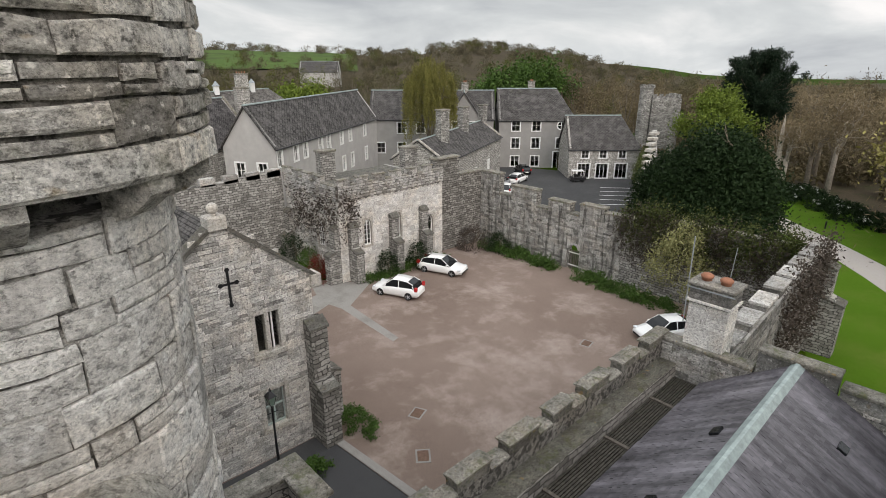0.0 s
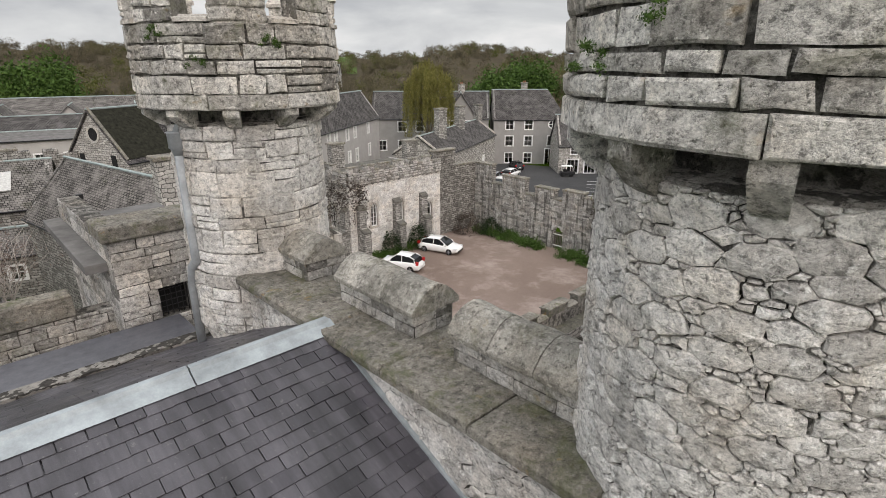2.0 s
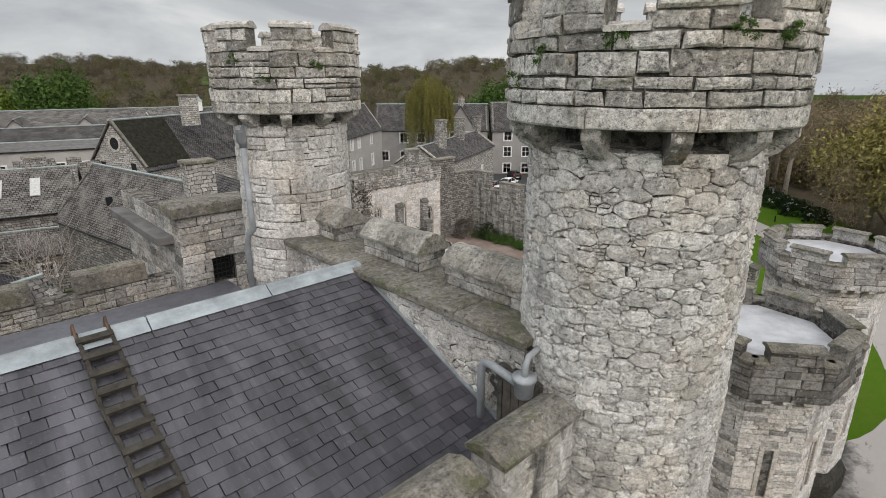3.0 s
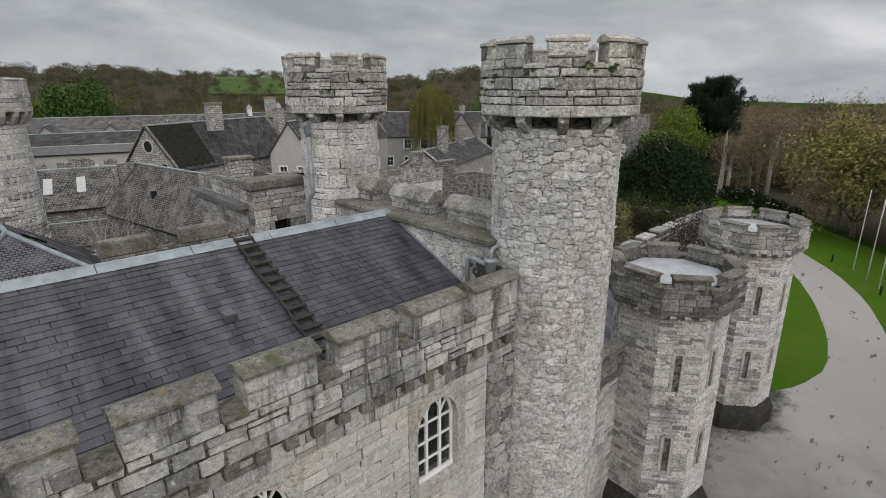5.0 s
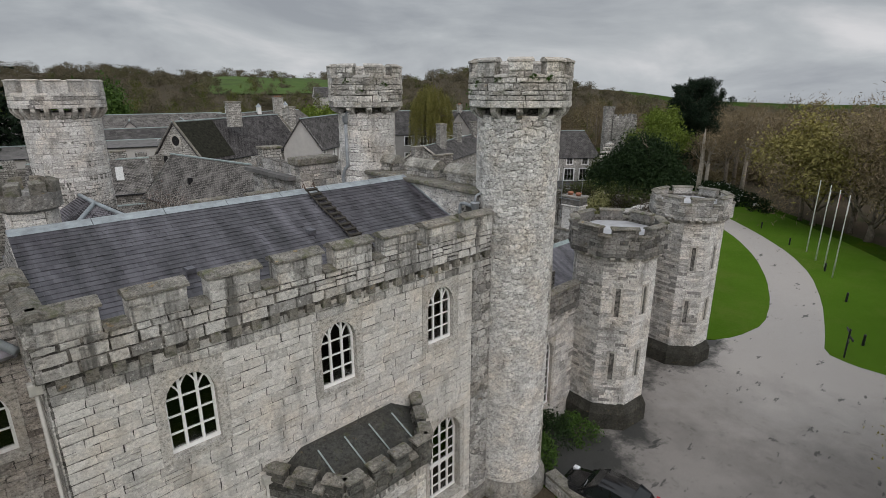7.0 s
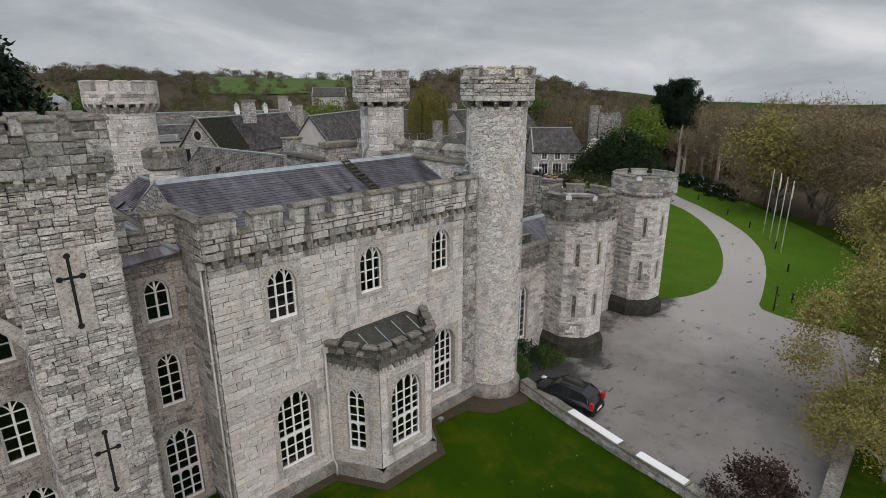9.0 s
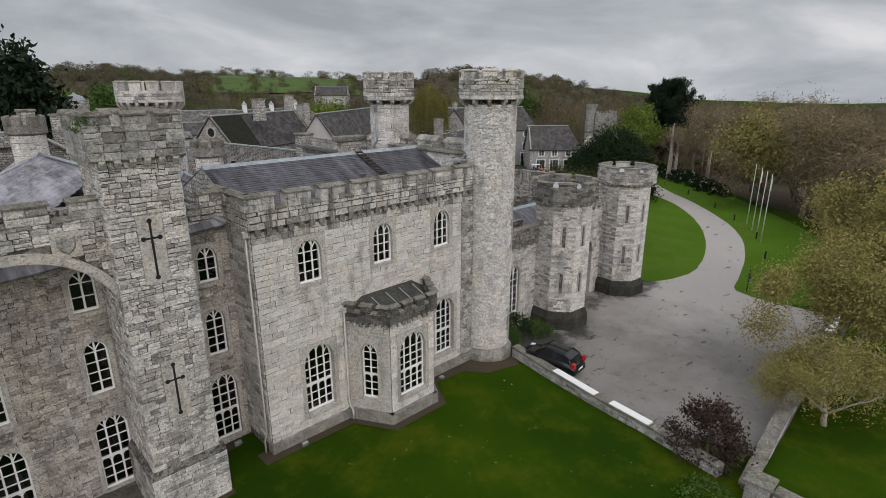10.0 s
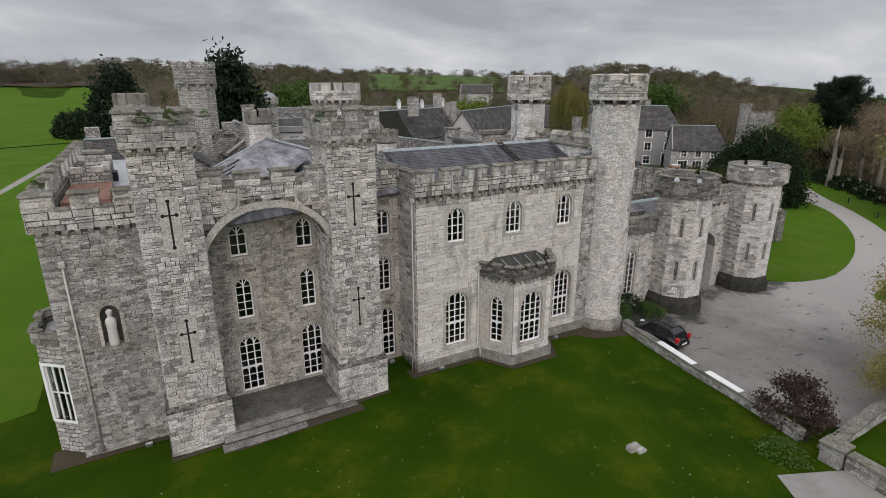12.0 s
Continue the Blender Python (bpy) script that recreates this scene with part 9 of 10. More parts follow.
for k in range(4):
    q = math.pi / 4 + k * math.pi / 2
    part("lantern_rib", Mesh().tube([(8.1 + 0.11 * math.cos(q), 18.9 + 0.11 * math.sin(q), 2.42), (8.1 + 0.24 * math.cos(q), 18.9 + 0.24 * math.sin(q), 2.86)], 0.012, 5), iron_black, lamp)

for k, (x, y) in enumerate(((56.2, -2.0), (53.1, -3.6), (50.6, -4.9), (47.8, -6.2))):
    f = thing("flagpole", (x, y, ground_z(x)), "tall white flagpole with a hanging pale flag" if k else "tall white bare flagpole", "flagpole", "flagpoles beside the drive")
    part("pole", Mesh().turned(x, y, [(0.07, ground_z(x)), (0.04, 6.1), (0.06, 6.15), (0.01, 6.25)], 10), white_paint, f, "", True)
    if k:
        m = Mesh()
        cols = [(x + 0.07 + 0.10 * i, y + 0.06 * math.sin(i * 1.9)) for i in range(5)]
        m.rings([[(px, py, zt), (px, py + 0.012, zt)] + [(px, py + 0.012, zb), (px, py, zb)] for (px, py), zt, zb in zip(cols, (5.9, 5.85, 5.7, 5.5, 5.3), (4.3, 4.2, 4.25, 4.35, 4.5))])
        part("flag", m, [white_paint, plain_material("faded_red_cloth", (0.35, 0.10, 0.10), 0.8), plain_material("pale_cloth", (0.55, 0.56, 0.56), 0.8)][k - 1], f, "limp hanging flag")

sp = thing("signpost", (27.6, -10.9, -1.6), "black finger signpost beside the drive", "signpost")
part("post", Mesh().turned(27.6, -10.9, [(0.06, -1.7), (0.06, 0.5), (0.08, 0.52), (0.02, 0.62)], 10), iron_black, sp)
for z, q in ((0.28, 20), (0.0, 205), (-0.22, 190)):
    a = radians(q)
    m = Mesh().plate([(27.6, -10.9, z), (27.6 + 0.75 * math.cos(a), -10.9 + 0.75 * math.sin(a), z), (27.6 + 0.85 * math.cos(a), -10.9 + 0.85 * math.sin(a), z + 0.09), (27.6 + 0.75 * math.cos(a), -10.9 + 0.75 * math.sin(a), z + 0.18), (27.6, -10.9, z + 0.18)], 0.04)
    part("finger", m, iron_black, sp)
for k, (x, y) in enumerate(((64.5, 5.2), (58.0, 0.2), (49.5, -5.2), (41.0, -8.6), (72.5, 12.6), (31, -11.4))):
    b = thing("bollard", (x, y, ground_z(x)), "short dark bollard light on the verge", "bollard", "verge bollards")
    part("post", Mesh().turned(x, y, [(0.09, ground_z(x)), (0.09, ground_z(x) + 0.8), (0.11, ground_z(x) + 0.82), (0.05, ground_z(x) + 0.92)], 10), iron_black, b)

# garden wall between lawn and forecourt
gdw = thing("garden_wall", (0.7, -11, -0.5), "low rubble garden wall with broken white coping", "wall")
line = [(1.95, -4.75), (1.15, -8.3), (0.55, -11.6), (0.1, -14.9), (-0.55, -18.4)]
for i, ((ax, ay), (bx, by)) in enumerate(zip(line, line[1:])):
    F = Flat(ax, ay, bx, by)
    B_ = Flat(bx, by, ax, ay)
    z0, zt = ground_z(ax) - 0.5, ground_z(ax) + 0.62 - 0.05 * i
    w_ = part("wall", wall_core(Mesh(), F, 0, F.length, z0, zt, (), 0.42), mortar, gdw)
    lay(*stone_sheet(F, 0, F.length, z0 + 0.4, zt, [], RNG, (0.1, 0.22), (0.16, 0.45), (0.006, 0.035), 0.02), stone_dark, w_)
    capm = wall_core(Mesh(), F, 0.02, F.length - 0.02, zt, zt + 0.12, (), 0.50, 0.06)
    part("coping", capm, coping, gdw)
    if i in (1, 2):
        part("white_coping", wall_core(Mesh(), F, 0.15 if i == 1 else 0.9, F.length - 0.1, zt + 0.12, zt + 0.15, (), 0.44, 0.0), white_paint, gdw, "white-painted coping")
for pts_ in ([(-0.9, -20.6), (-1.2, -25.5), (-2.0, -31.0)], [(-0.4, -19.75), (6.0, -19.3), (13.2, -19.0), (21.5, -18.5), (28.0, -18.1)]):
    w2 = thing("garden_wall", (*pts_[0], -0.6), "low stone boundary wall with a worn stone coping", "wall")
    for (ax, ay), (bx, by) in zip(pts_, pts_[1:]):
        F = Flat(ax, ay, bx, by)
        z0, zt = ground_z(min(ax, bx)) - 0.9, ground_z(max(ax, bx)) + 0.75
        b_ = part("wall", wall_core(Mesh(), F, 0, F.length, z0, zt, (), 0.45), mortar, w2)
        lay(*stone_sheet(F, 0, F.length, z0 + 0.3, zt, [], RNG, (0.12, 0.24), (0.2, 0.5), (0.006, 0.035), 0.02), stone_dark, b_)
        part("coping", wall_core(Mesh(), F, 0, F.length, zt, zt + 0.13, (), 0.56, 0.06), coping, w2)
        if ax > 10:
            for u in np.arange(0.3, F.length - 0.8, 1.15):
                part("white_coping", wall_core(Mesh(), F, u, u + 0.75 + 0.2 * math.sin(u * 7), zt + 0.13, zt + 0.155, (), 0.44, 0.03), white_paint, w2, "white-painted coping")
pier = thing("gate_pier", (-0.7, -20.2, -0.5), "short square stone gate pier", "gate pier")
part("pier", Mesh().box(-1.1, -0.3, -20.5, -19.6, -0.9, 0.45, 0.05), stone_dark, pier)
part("cap", Mesh().box(-1.2, -0.2, -20.6, -19.5, 0.45, 0.6, 0.04), coping, pier)
st_ = thing("lawn_stone", (-8.13, -14.85, -0.44), "small grey stone block lying on the lawn", "stone")
part("block", Mesh().box(-8.5, -7.9, -15.05, -14.7, -0.5, -0.12, 0.06), stone_dark, st_)
part("block", Mesh().box(-8.2, -7.75, -15.3, -15.0, -0.5, -0.25, 0.05), stone_dark, st_)
fp = thing("flood_light", (-33.3, -4.35, -0.83), "small white ground flood light on the lawn", "light")
part("housing", Mesh().box(-33.6, -33.0, -4.55, -4.2, -0.85, -0.62, 0.04), white_paint, fp)
for x, y in ((-14.9, -1.5), (-3.6, -3.9), (-28.6, -2.5), (-24.4, -3.7), (-22.0, -2.0), (-12.6, -3.8)):
    z = ground_z(x)
    f = thing("wall_washer", (x, y, z), "small pale ground spotlight at the wall foot", "light", "wall spotlights")
    part("housing", Mesh().box(x - 0.16, x + 0.16, y - 0.1, y + 0.1, z, z + 0.22, 0.03), alloy, f)
for x, y, a in ((15.3, 18.0, 0.4), (13.4, 15.4, 0.9), (28.5, 16.3, 0.2)):
    z = ground_z(x) + 0.055
    c = thing("manhole_cover", (x, y, z), "worn square iron manhole cover in the gravel", "manhole cover", "courtyard covers")
    c.rotation_euler = (0, 0, a)
    part("frame", Mesh().box(-0.45, 0.45, -0.35, 0.35, 0.0, 0.012), concrete, c, local=True)
    part("lid", Mesh().box(-0.35, 0.35, -0.26, 0.26, 0.012, 0.022), rust, c, local=True)
setting("yard_path", sheet(Mesh(), [(11.2, 22.0), (12.6, 21.2), (15.5, 31.0), (21.6, 33.6), (21.6, 35.2), (14.0, 33.5)], 0.065), concrete, "worn pale concrete path at the courtyard's edge", "path")
setting("yard_apron", sheet(Mesh(), [(20.0, 36.7), (18.9, 33.4), (19.4, 31.3), (19.1, 24.8), (19.7, 25.0), (20.2, 31.3), (24.6, 34.5)], 0.062), concrete, "pale worn concrete strip across the gravel", "path")
setting("lodge_kerb", sheet(Mesh(), [(10.9, 18.9), (11.3, 18.9), (11.9, 12.0), (11.5, 12.0)], 0.12), concrete, "stone kerb edging", "kerb")
setting("lodge_pavement", sheet(Mesh(), [(1.5, 19.9), (1.5, 12.0), (11.5, 12.0), (10.9, 18.9), (10.6, 19.9)], 0.07), tarmac_dark, "dark damp tarmac beside the lodge", "pavement")
for k in range(5):
    x, y = 63.2 + 2.3 * k, 36.2 + 1.35 * k
    setting("parking_line", sheet(Mesh(), [(x, y), (x + 3.1, y - 3.6), (x + 3.24, y - 3.5), (x + 0.14, y + 0.1)], 0.065), white_paint, "white painted parking line", "road marking")
for x, y, a, l in ((9.0, -11.5, 0.8, 1.4), (13.5, -12.8, 2.4, 1.2), (16.5, -9.0, 2.7, 1.6), (20.5, -10.0, 2.5, 1.4), (8.6, -15.6, 1.0, 3.0), (6.5, -12.0, 0.2, 0.8), (24.0, -9.5, 0.5, 1.5)):
    z = ground_z(x)
    dx, dy = math.cos(a) * l / 2, math.sin(a) * l / 2
    setting("tarmac_crack", sheet(Mesh(), [(x - dx, y - dy), (x + dy * 0.06, y - dx * 0.06), (x + dx, y + dy), (x - dy * 0.06, y + dx * 0.06)], 0.046), tarmac_dark, "dark crack in the tarmac", "road marking")


# ---- plants ----
def limb(mesh, rng, a, d, length, r, depth, tips, bend=0.35, fork=3, up=0.25, seg=5):
    """Grows one limb and its forks; tips collects where twigs end."""
    p, v = Vector(a), Vector(d).normalized()
    pts, n = [p.copy()], 4
    for _ in range(n):
        v = (v + Vector(rng.uniform(-1, 1, 3)) * bend * 0.5 + Vector((0, 0, up * 0.25))).normalized()
        p = p + v * length / n
        pts.append(p.copy())
    mesh.tube(pts, [r * (1 - 0.6 * i / n) for i in range(n + 1)], seg)
    if depth == 0:
        tips.append((pts[-1], v))
        tips.append((pts[2], v))
        return
    for k in range(fork):
        i = rng.integers(2, n + 1) if k else n
        w = (v + Vector(rng.uniform(-1, 1, 3)) * 0.95).normalized()
        limb(mesh, rng, pts[i], w, length * rng.uniform(0.55, 0.8), r * 0.5, depth - 1, tips, bend, fork, up, max(3, seg - 1))


def leaf_cards(rng, centres, count, spread, size, flat=0.0, droop=0.0, thin=0.45, rise=0.0):
    """Small bent leaves strewn about centres, as one mesh."""
    c = np.array([tuple(p) for p in centres])
    at = c[rng.integers(0, len(c), count)] + rng.normal(0, 1, (count, 3)) * spread
    if droop:
        at[:, 2] -= np.abs(rng.normal(0, droop, count))
    d = rng.normal(0, 1, (count, 3))
    d[:, 2] = d[:, 2] * (1 - flat) + rise
    d /= np.linalg.norm(d, axis=1)[:, None]
    e = np.cross(d, rng.normal(0, 1, (count, 3)))
    e /= np.linalg.norm(e, axis=1)[:, None]
    s = size * rng.uniform(0.6, 1.4, (count, 1))
    f = np.cross(d, e)
    v = np.stack((at - d * s, at + e * s * thin + f * s * 0.15, at + d * s, at - e * s * thin + f * s * 0.15), 1)
    m = Mesh()
    m.v = v.reshape(-1, 3).tolist()
    m.f = (np.arange(count)[:, None] * 4 + np.arange(4)).tolist()
    return m


def tree(name, x, y, h, r, label, leaf=None, leaves=0, size=0.12, seed=1, trunk_r=0.18, depth=3, wood=None, clear=0.25, up=0.3, spread=0.25, fork=3, category="tree", stems=1, z=None, droop=0.0, twigs=None):
    rng = np.random.default_rng(seed)
    z = ground_z(x) + hill(x, y) - 0.1 if z is None else z
    t = thing(name, (x, y, z), label, category)
    m, tips = Mesh(), []
    for s in range(stems):
        o = Vector(rng.uniform(-0.15, 0.15, 3)) * (stems > 1)
        lean = Vector((*(rng.uniform(-1, 1, 2) * (0.30 if stems > 1 else 0.06)), 1)).normalized()
        base = Vector((x, y, z)) + Vector((o.x, o.y, 0))
        top = base + lean * h * clear
        m.tube([base, base.lerp(top, 0.5) + Vector(rng.uniform(-0.05, 0.05, 3)), top], [trunk_r * 1.25, trunk_r, trunk_r * 0.85], 8)
        for k in range(fork + 1):
            q = math.tau * (k + rng.uniform(0, 0.6)) / (fork + 1)
            out = r / h * rng.uniform(0.8, 1.5)
            limb(m, rng, top - lean * h * clear * rng.uniform(0, 0.25) * (k > 0), (math.cos(q) * out, math.sin(q) * out, rng.uniform(0.6, 1.1)), h * (1 - clear) * 0.48, trunk_r * 0.6, depth - 1, tips, 0.4, fork, up)
    part("trunk", m, wood or bark, t, "", True)
    if leaves:
        part("crown", leaf_cards(rng, [p for p, _ in tips], leaves, spread, size, 0.0, droop, 0.12 if leaf is twig_brown else 0.45, 0.5 if leaf is twig_brown else 0.0), leaf, t, kind="stuff")
    if twigs:
        part("crown", leaf_cards(rng, [p for p, _ in tips], twigs[1], spread * 1.1, twigs[2], thin=0.10, rise=0.5), twigs[0], t, kind="stuff")
    return t


def dome(name, x, y, h, r, label, leaf, leaves, size, seed, category="tree", droop=0.0, z=None, lumps=60, squash=1.0, trunk=True, wob=0.25):
    """A dense crown: clumps of leaves hung over an uneven dome, with a dark stem inside."""
    rng = np.random.default_rng(seed)
    z = ground_z(x) if z is None else z
    t = thing(name, (x, y, z), label, category)
    if trunk:
        m, tips = Mesh(), []
        limb(m, rng, (x, y, z - 0.1), (0, 0, 1), h * 0.55, max(0.05, r * 0.06), 2, tips)
        part("trunk", m, bark, t)
    cs = []
    for k in range(lumps):
        a, b = rng.uniform(0, math.tau), rng.uniform(0.02, 1.0)
        rr = r * (1 + rng.uniform(-wob, wob)) * math.sqrt(max(0.0, 1 - b ** 2.2))
        cs.append((x + rr * math.cos(a) * 0.92, y + rr * math.sin(a) * 0.92 * squash, z + h * b * (0.92 + 0.1 * rng.random())))
    part("crown", leaf_cards(rng, cs, leaves, (r * 0.16, r * 0.16, h * 0.09), size, 0.0, droop), leaf, t, kind="stuff")
    return t


# the great yew, the dark pine and their neighbours
dome("yew_tree", 61.2, 21.4, 10.6, 5.9, "huge dark green drooping yew beside the drive", leaf_yew, 90000, 0.20, 3, droop=1.3, lumps=420, wob=0.22)
dome("yew_tree", 62.5, 27.0, 7.6, 3.6, "dark green yew bush against the yard wall", leaf_yew, 26000, 0.20, 4, droop=0.9, lumps=150, wob=0.2)
pine_rng = np.random.default_rng(5)
pn = thing("pine_tree", (108, 32.9, -2.4), "tall dark spiky conifer rising above the wood", "tree")
pm_, cs, ups = Mesh(), [], []
pm_.tube([(108, 32.9, -2.5), (107.8, 32.8, 8), (107.6, 32.7, 17.0)], [0.6, 0.45, 0.12], 8)
for k in range(190):
    zz = pine_rng.uniform(1.0, 16.2)
    q = pine_rng.uniform(0, math.tau)
    rr = float(np.interp(zz, [-1, 4, 9, 13, 16.2], [3.0, 4.6, 5.8, 5.6, 2.2])) * pine_rng.uniform(0.45, 1.15)
    root = Vector((107.7, 32.8, zz - 0.5))
    mid = root + Vector((rr * 0.65 * math.cos(q), rr * 0.65 * math.sin(q), rr * 0.10))
    tip = root + Vector((rr * math.cos(q), rr * math.sin(q), rr * 0.22 + 1.1))
    pm_.tube([root, mid, tip], [0.10, 0.07, 0.03], 4)
    cs += [root.lerp(mid, f) for f in (0.5, 0.8)] + [mid.lerp(tip, f) for f in (0.2, 0.45, 0.7, 1.0)]
    ups += [tip + Vector((0, 0, f)) for f in (0.2, 0.6)]
part("trunk", pm_, bark, pn)
part("crown", leaf_cards(pine_rng, cs + ups, 60000, (0.42, 0.42, 0.24), 0.30, thin=0.22, rise=0.6), leaf_pine, pn, kind="stuff")
tree("lime_tree", 97.0, 34.6, 14.5, 4.2, "fresh yellow-green broadleaf tree at the wood's edge", leaf_fresh, 12000, 0.24, 11, 0.30, 3, spread=0.7)
tree("lime_tree", 91.5, 31.6, 10.5, 3.4, "fresh yellow-green young tree beside the yew", leaf_fresh, 7000, 0.22, 12, 0.22, 3, spread=0.6)
for k, (x, y, h) in enumerate(((87.0, 21.5, 11), (89.6, 19.0, 13), (92.0, 16.8, 15), (98.0, 11.2, 14), (95.5, 19.5, 16))):
    tree("bare_tree", x, y, h, 3.5, "leafless grey-brown tree with a tall bare trunk", None, 0, seed=20 + k, trunk_r=0.34, depth=3, wood=bark_pale if k in (0, 2) else bark, clear=0.5, twigs=(twig_brown, 3500, 0.28), spread=0.7)
for k, (x, y, h, r) in enumerate(((88.2, 23.6, 2.3, 1.9), (86.4, 20.6, 2.0, 1.7), (84.6, 17.6, 2.4, 2.0), (82.0, 14.6, 1.9, 1.7), (79.0, 11.8, 2.1, 1.8), (76.4, 8.9, 1.8, 1.6), (90.5, 26.0, 2.4, 2.0))):
    rh_ = dome("flowering_shrub", x, y, h, r, "dark evergreen shrub with scattered white flowers", leaf_yew, 2600, 0.15, 220 + k, "shrub", lumps=60, wob=0.35, trunk=False)
    fl = np.random.default_rng(240 + k)
    blooms = []
    for _ in range(16 if k < 5 else 7):
        q, f = fl.uniform(0, math.tau), fl.uniform(0.35, 1.0)
        blooms.append((x + r * math.sqrt(1 - f * f * 0.9) * math.cos(q), y + r * math.sqrt(1 - f * f * 0.9) * math.sin(q), ground_z(x) + h * f))
    part("flowers", leaf_cards(fl, blooms, 200, 0.10, 0.07), white_paint, rh_, "white blossoms", kind="stuff")
stump = thing("dead_tree", (86.2, 22.4, -2.3), "broken pale dead tree trunk", "tree")
part("trunk", Mesh().tube([(86.2, 22.4, -2.4), (86.3, 22.3, 3), (86.1, 22.4, 6.6), (86.4, 22.5, 9.0)], [0.45, 0.38, 0.26, 0.05], 9), bark_pale, stump)
part("limb", Mesh().tube([(86.2, 22.35, 5.0), (86.9, 22.0, 6.0), (87.2, 21.8, 7.4)], [0.18, 0.12, 0.04], 6), bark_pale, stump)
for k, (x, y, h, r, mat, tm_) in enumerate(((74.0, 3.0, 14.0, 5.5, leaf_bud, 7000), (79.0, -2.5, 16.0, 6.0, twig_brown, 9000), (84.0, 6.0, 16.0, 6.0, twig_brown, 9000), (70.5, -3.5, 12.0, 5.0, leaf_bud, 6000), (72.0, -9.0, 14, 6, twig_brown, 9000),
                                             (64.0, -13.0, 13.0, 5.5, twig_brown, 9000), (58.0, -17.5, 12.0, 5.5, twig_brown, 8000), (50.0, -19.5, 10.5, 5.0, leaf_bud, 7000), (66.0, -20.0, 15.0, 6.0, twig_brown, 9000), (44.0, -23.0, 9.0, 4.5, leaf_bud, 7000))):
    tree("budding_tree" if mat is leaf_bud else "bare_tree", x, y, h, r, "spring tree with yellow-brown buds" if mat is leaf_bud else "leafless brown woodland tree with dense twigs", mat, tm_, 0.26 if mat is leaf_bud else 0.30, 40 + k, 0.26, 3, spread=0.95, fork=3)
# budding trees overhanging the boundary wall
tree("budding_tree", 14.6, -19.8, 7.8, 8.2, "sparse spring tree with yellow-brown buds beside the boundary wall", leaf_bud, 56000, 0.085, 61, 0.22, 4, spread=0.55, wood=bark_pale, clear=0.22)
tree("budding_tree", 26.0, -20.2, 10.8, 6.0, "spring tree with yellow-brown buds near the forecourt", leaf_bud, 52000, 0.10, 62, 0.20, 4, spread=0.6, wood=bark_pale, clear=0.25)
tree("budding_tree", 8.6, -20.6, 4.4, 3.2, "low spreading spring tree with yellow-brown buds over the boundary wall", leaf_bud, 13000, 0.06, 60, 0.14, 4, spread=0.45, wood=bark_pale, clear=0.2)
tree("budding_tree", 72.0, 1.0, 14.5, 6.5, "spring tree with yellow-brown buds at the wood's edge", leaf_bud, 14000, 0.26, 58, 0.3, 3, spread=1.3, clear=0.15)
tree("bare_tree", 67.0, -6.0, 15.0, 8.5, "broad brown budding tree behind the flagpoles", twig_brown, 26000, 0.30, 59, 0.4, 4, spread=1.2, clear=0.15)
tree("bare_tree", 60.0, -15.0, 10.5, 6.0, "broad brown budding tree behind the verge", twig_brown, 14000, 0.28, 57, 0.3, 3, spread=1.3, clear=0.15)
tree("budding_tree", 36.0, -23.0, 10.5, 5.6, "spring tree with yellow-green buds", leaf_bud, 26000, 0.12, 63, 0.18, 3, spread=0.5)
dome("copper_shrub", 0.95, -17.4, 2.7, 1.45, "dark coppery evergreen shrub by the garden wall", leaf_copper, 5200, 0.085, 64, "shrub", lumps=70, wob=0.4)
dome("hedge_plant", -2.2, -18.6, 0.45, 1.1, "low green ground plants at the lawn's corner", leaf_green, 900, 0.07, 65, "plant", trunk=False)
wil = tree("willow", 60.5, 67.0, 17.0, 4.0, "tall yellow-green weeping willow before the hotel", None, 0, seed=66, trunk_r=0.35, depth=3, clear=0.35)
w_rng, w_cs = np.random.default_rng(67), []
for k in range(230):
    q, rr = w_rng.uniform(0, math.tau), 4.3 * math.sqrt(w_rng.random())
    zt = 15.6 - 0.20 * rr * rr + w_rng.uniform(-1.6, 1.0)
    fall = w_rng.uniform(3.0, 8.5)
    w_cs += [(60.5 + rr * math.cos(q) * (1 + 0.12 * f), 67.0 + rr * math.sin(q) * (1 + 0.12 * f), zt - fall * f) for f in np.linspace(0, 1, 9)]
part("crown", leaf_cards(w_rng, w_cs, 26000, (0.13, 0.13, 0.34), 0.24, thin=0.16, rise=1.6), leaf_willow, wil, kind="stuff")
tree("birch", -3.0, 26.6, 6.6, 1.9, "multi-stemmed leafless birch with pale trunks", None, 0, seed=67, trunk_r=0.07, depth=3, wood=bark_white, clear=0.35, stems=4, twigs=(leaf_material("reddish_birch_twigs", (0.12, 0.07, 0.05), (0.20, 0.13, 0.10)), 1500, 0.09), spread=0.35, z=2.6)
for k, (x, y, h, r) in enumerate(((-31.0, 163, 21, 7.0), (-11.5, 78, 20.5, 5.8))):
    dome("cedar", x, y, h, r, "broad dark evergreen cedar in the park", leaf_pine, 9000, 0.55, 70 + k, lumps=130, wob=0.3)
tree("bare_tree", -17.5, 82, 17, 6, "leafless park tree behind the tower", None, 0, seed=80, trunk_r=0.4, depth=4, clear=0.35, twigs=(twig_brown, 5000, 0.3), spread=0.8)
for k, (x, y, h, r) in enumerate(((-47, 190, 8, 3.5), (-43, 184, 9, 4), (-38, 180, 8, 4))):
    dome("park_shrub", x, y, h, r, "large evergreen park shrub", leaf_yew, 3500, 0.45, 84 + k, "shrub", lumps=70, wob=0.35)
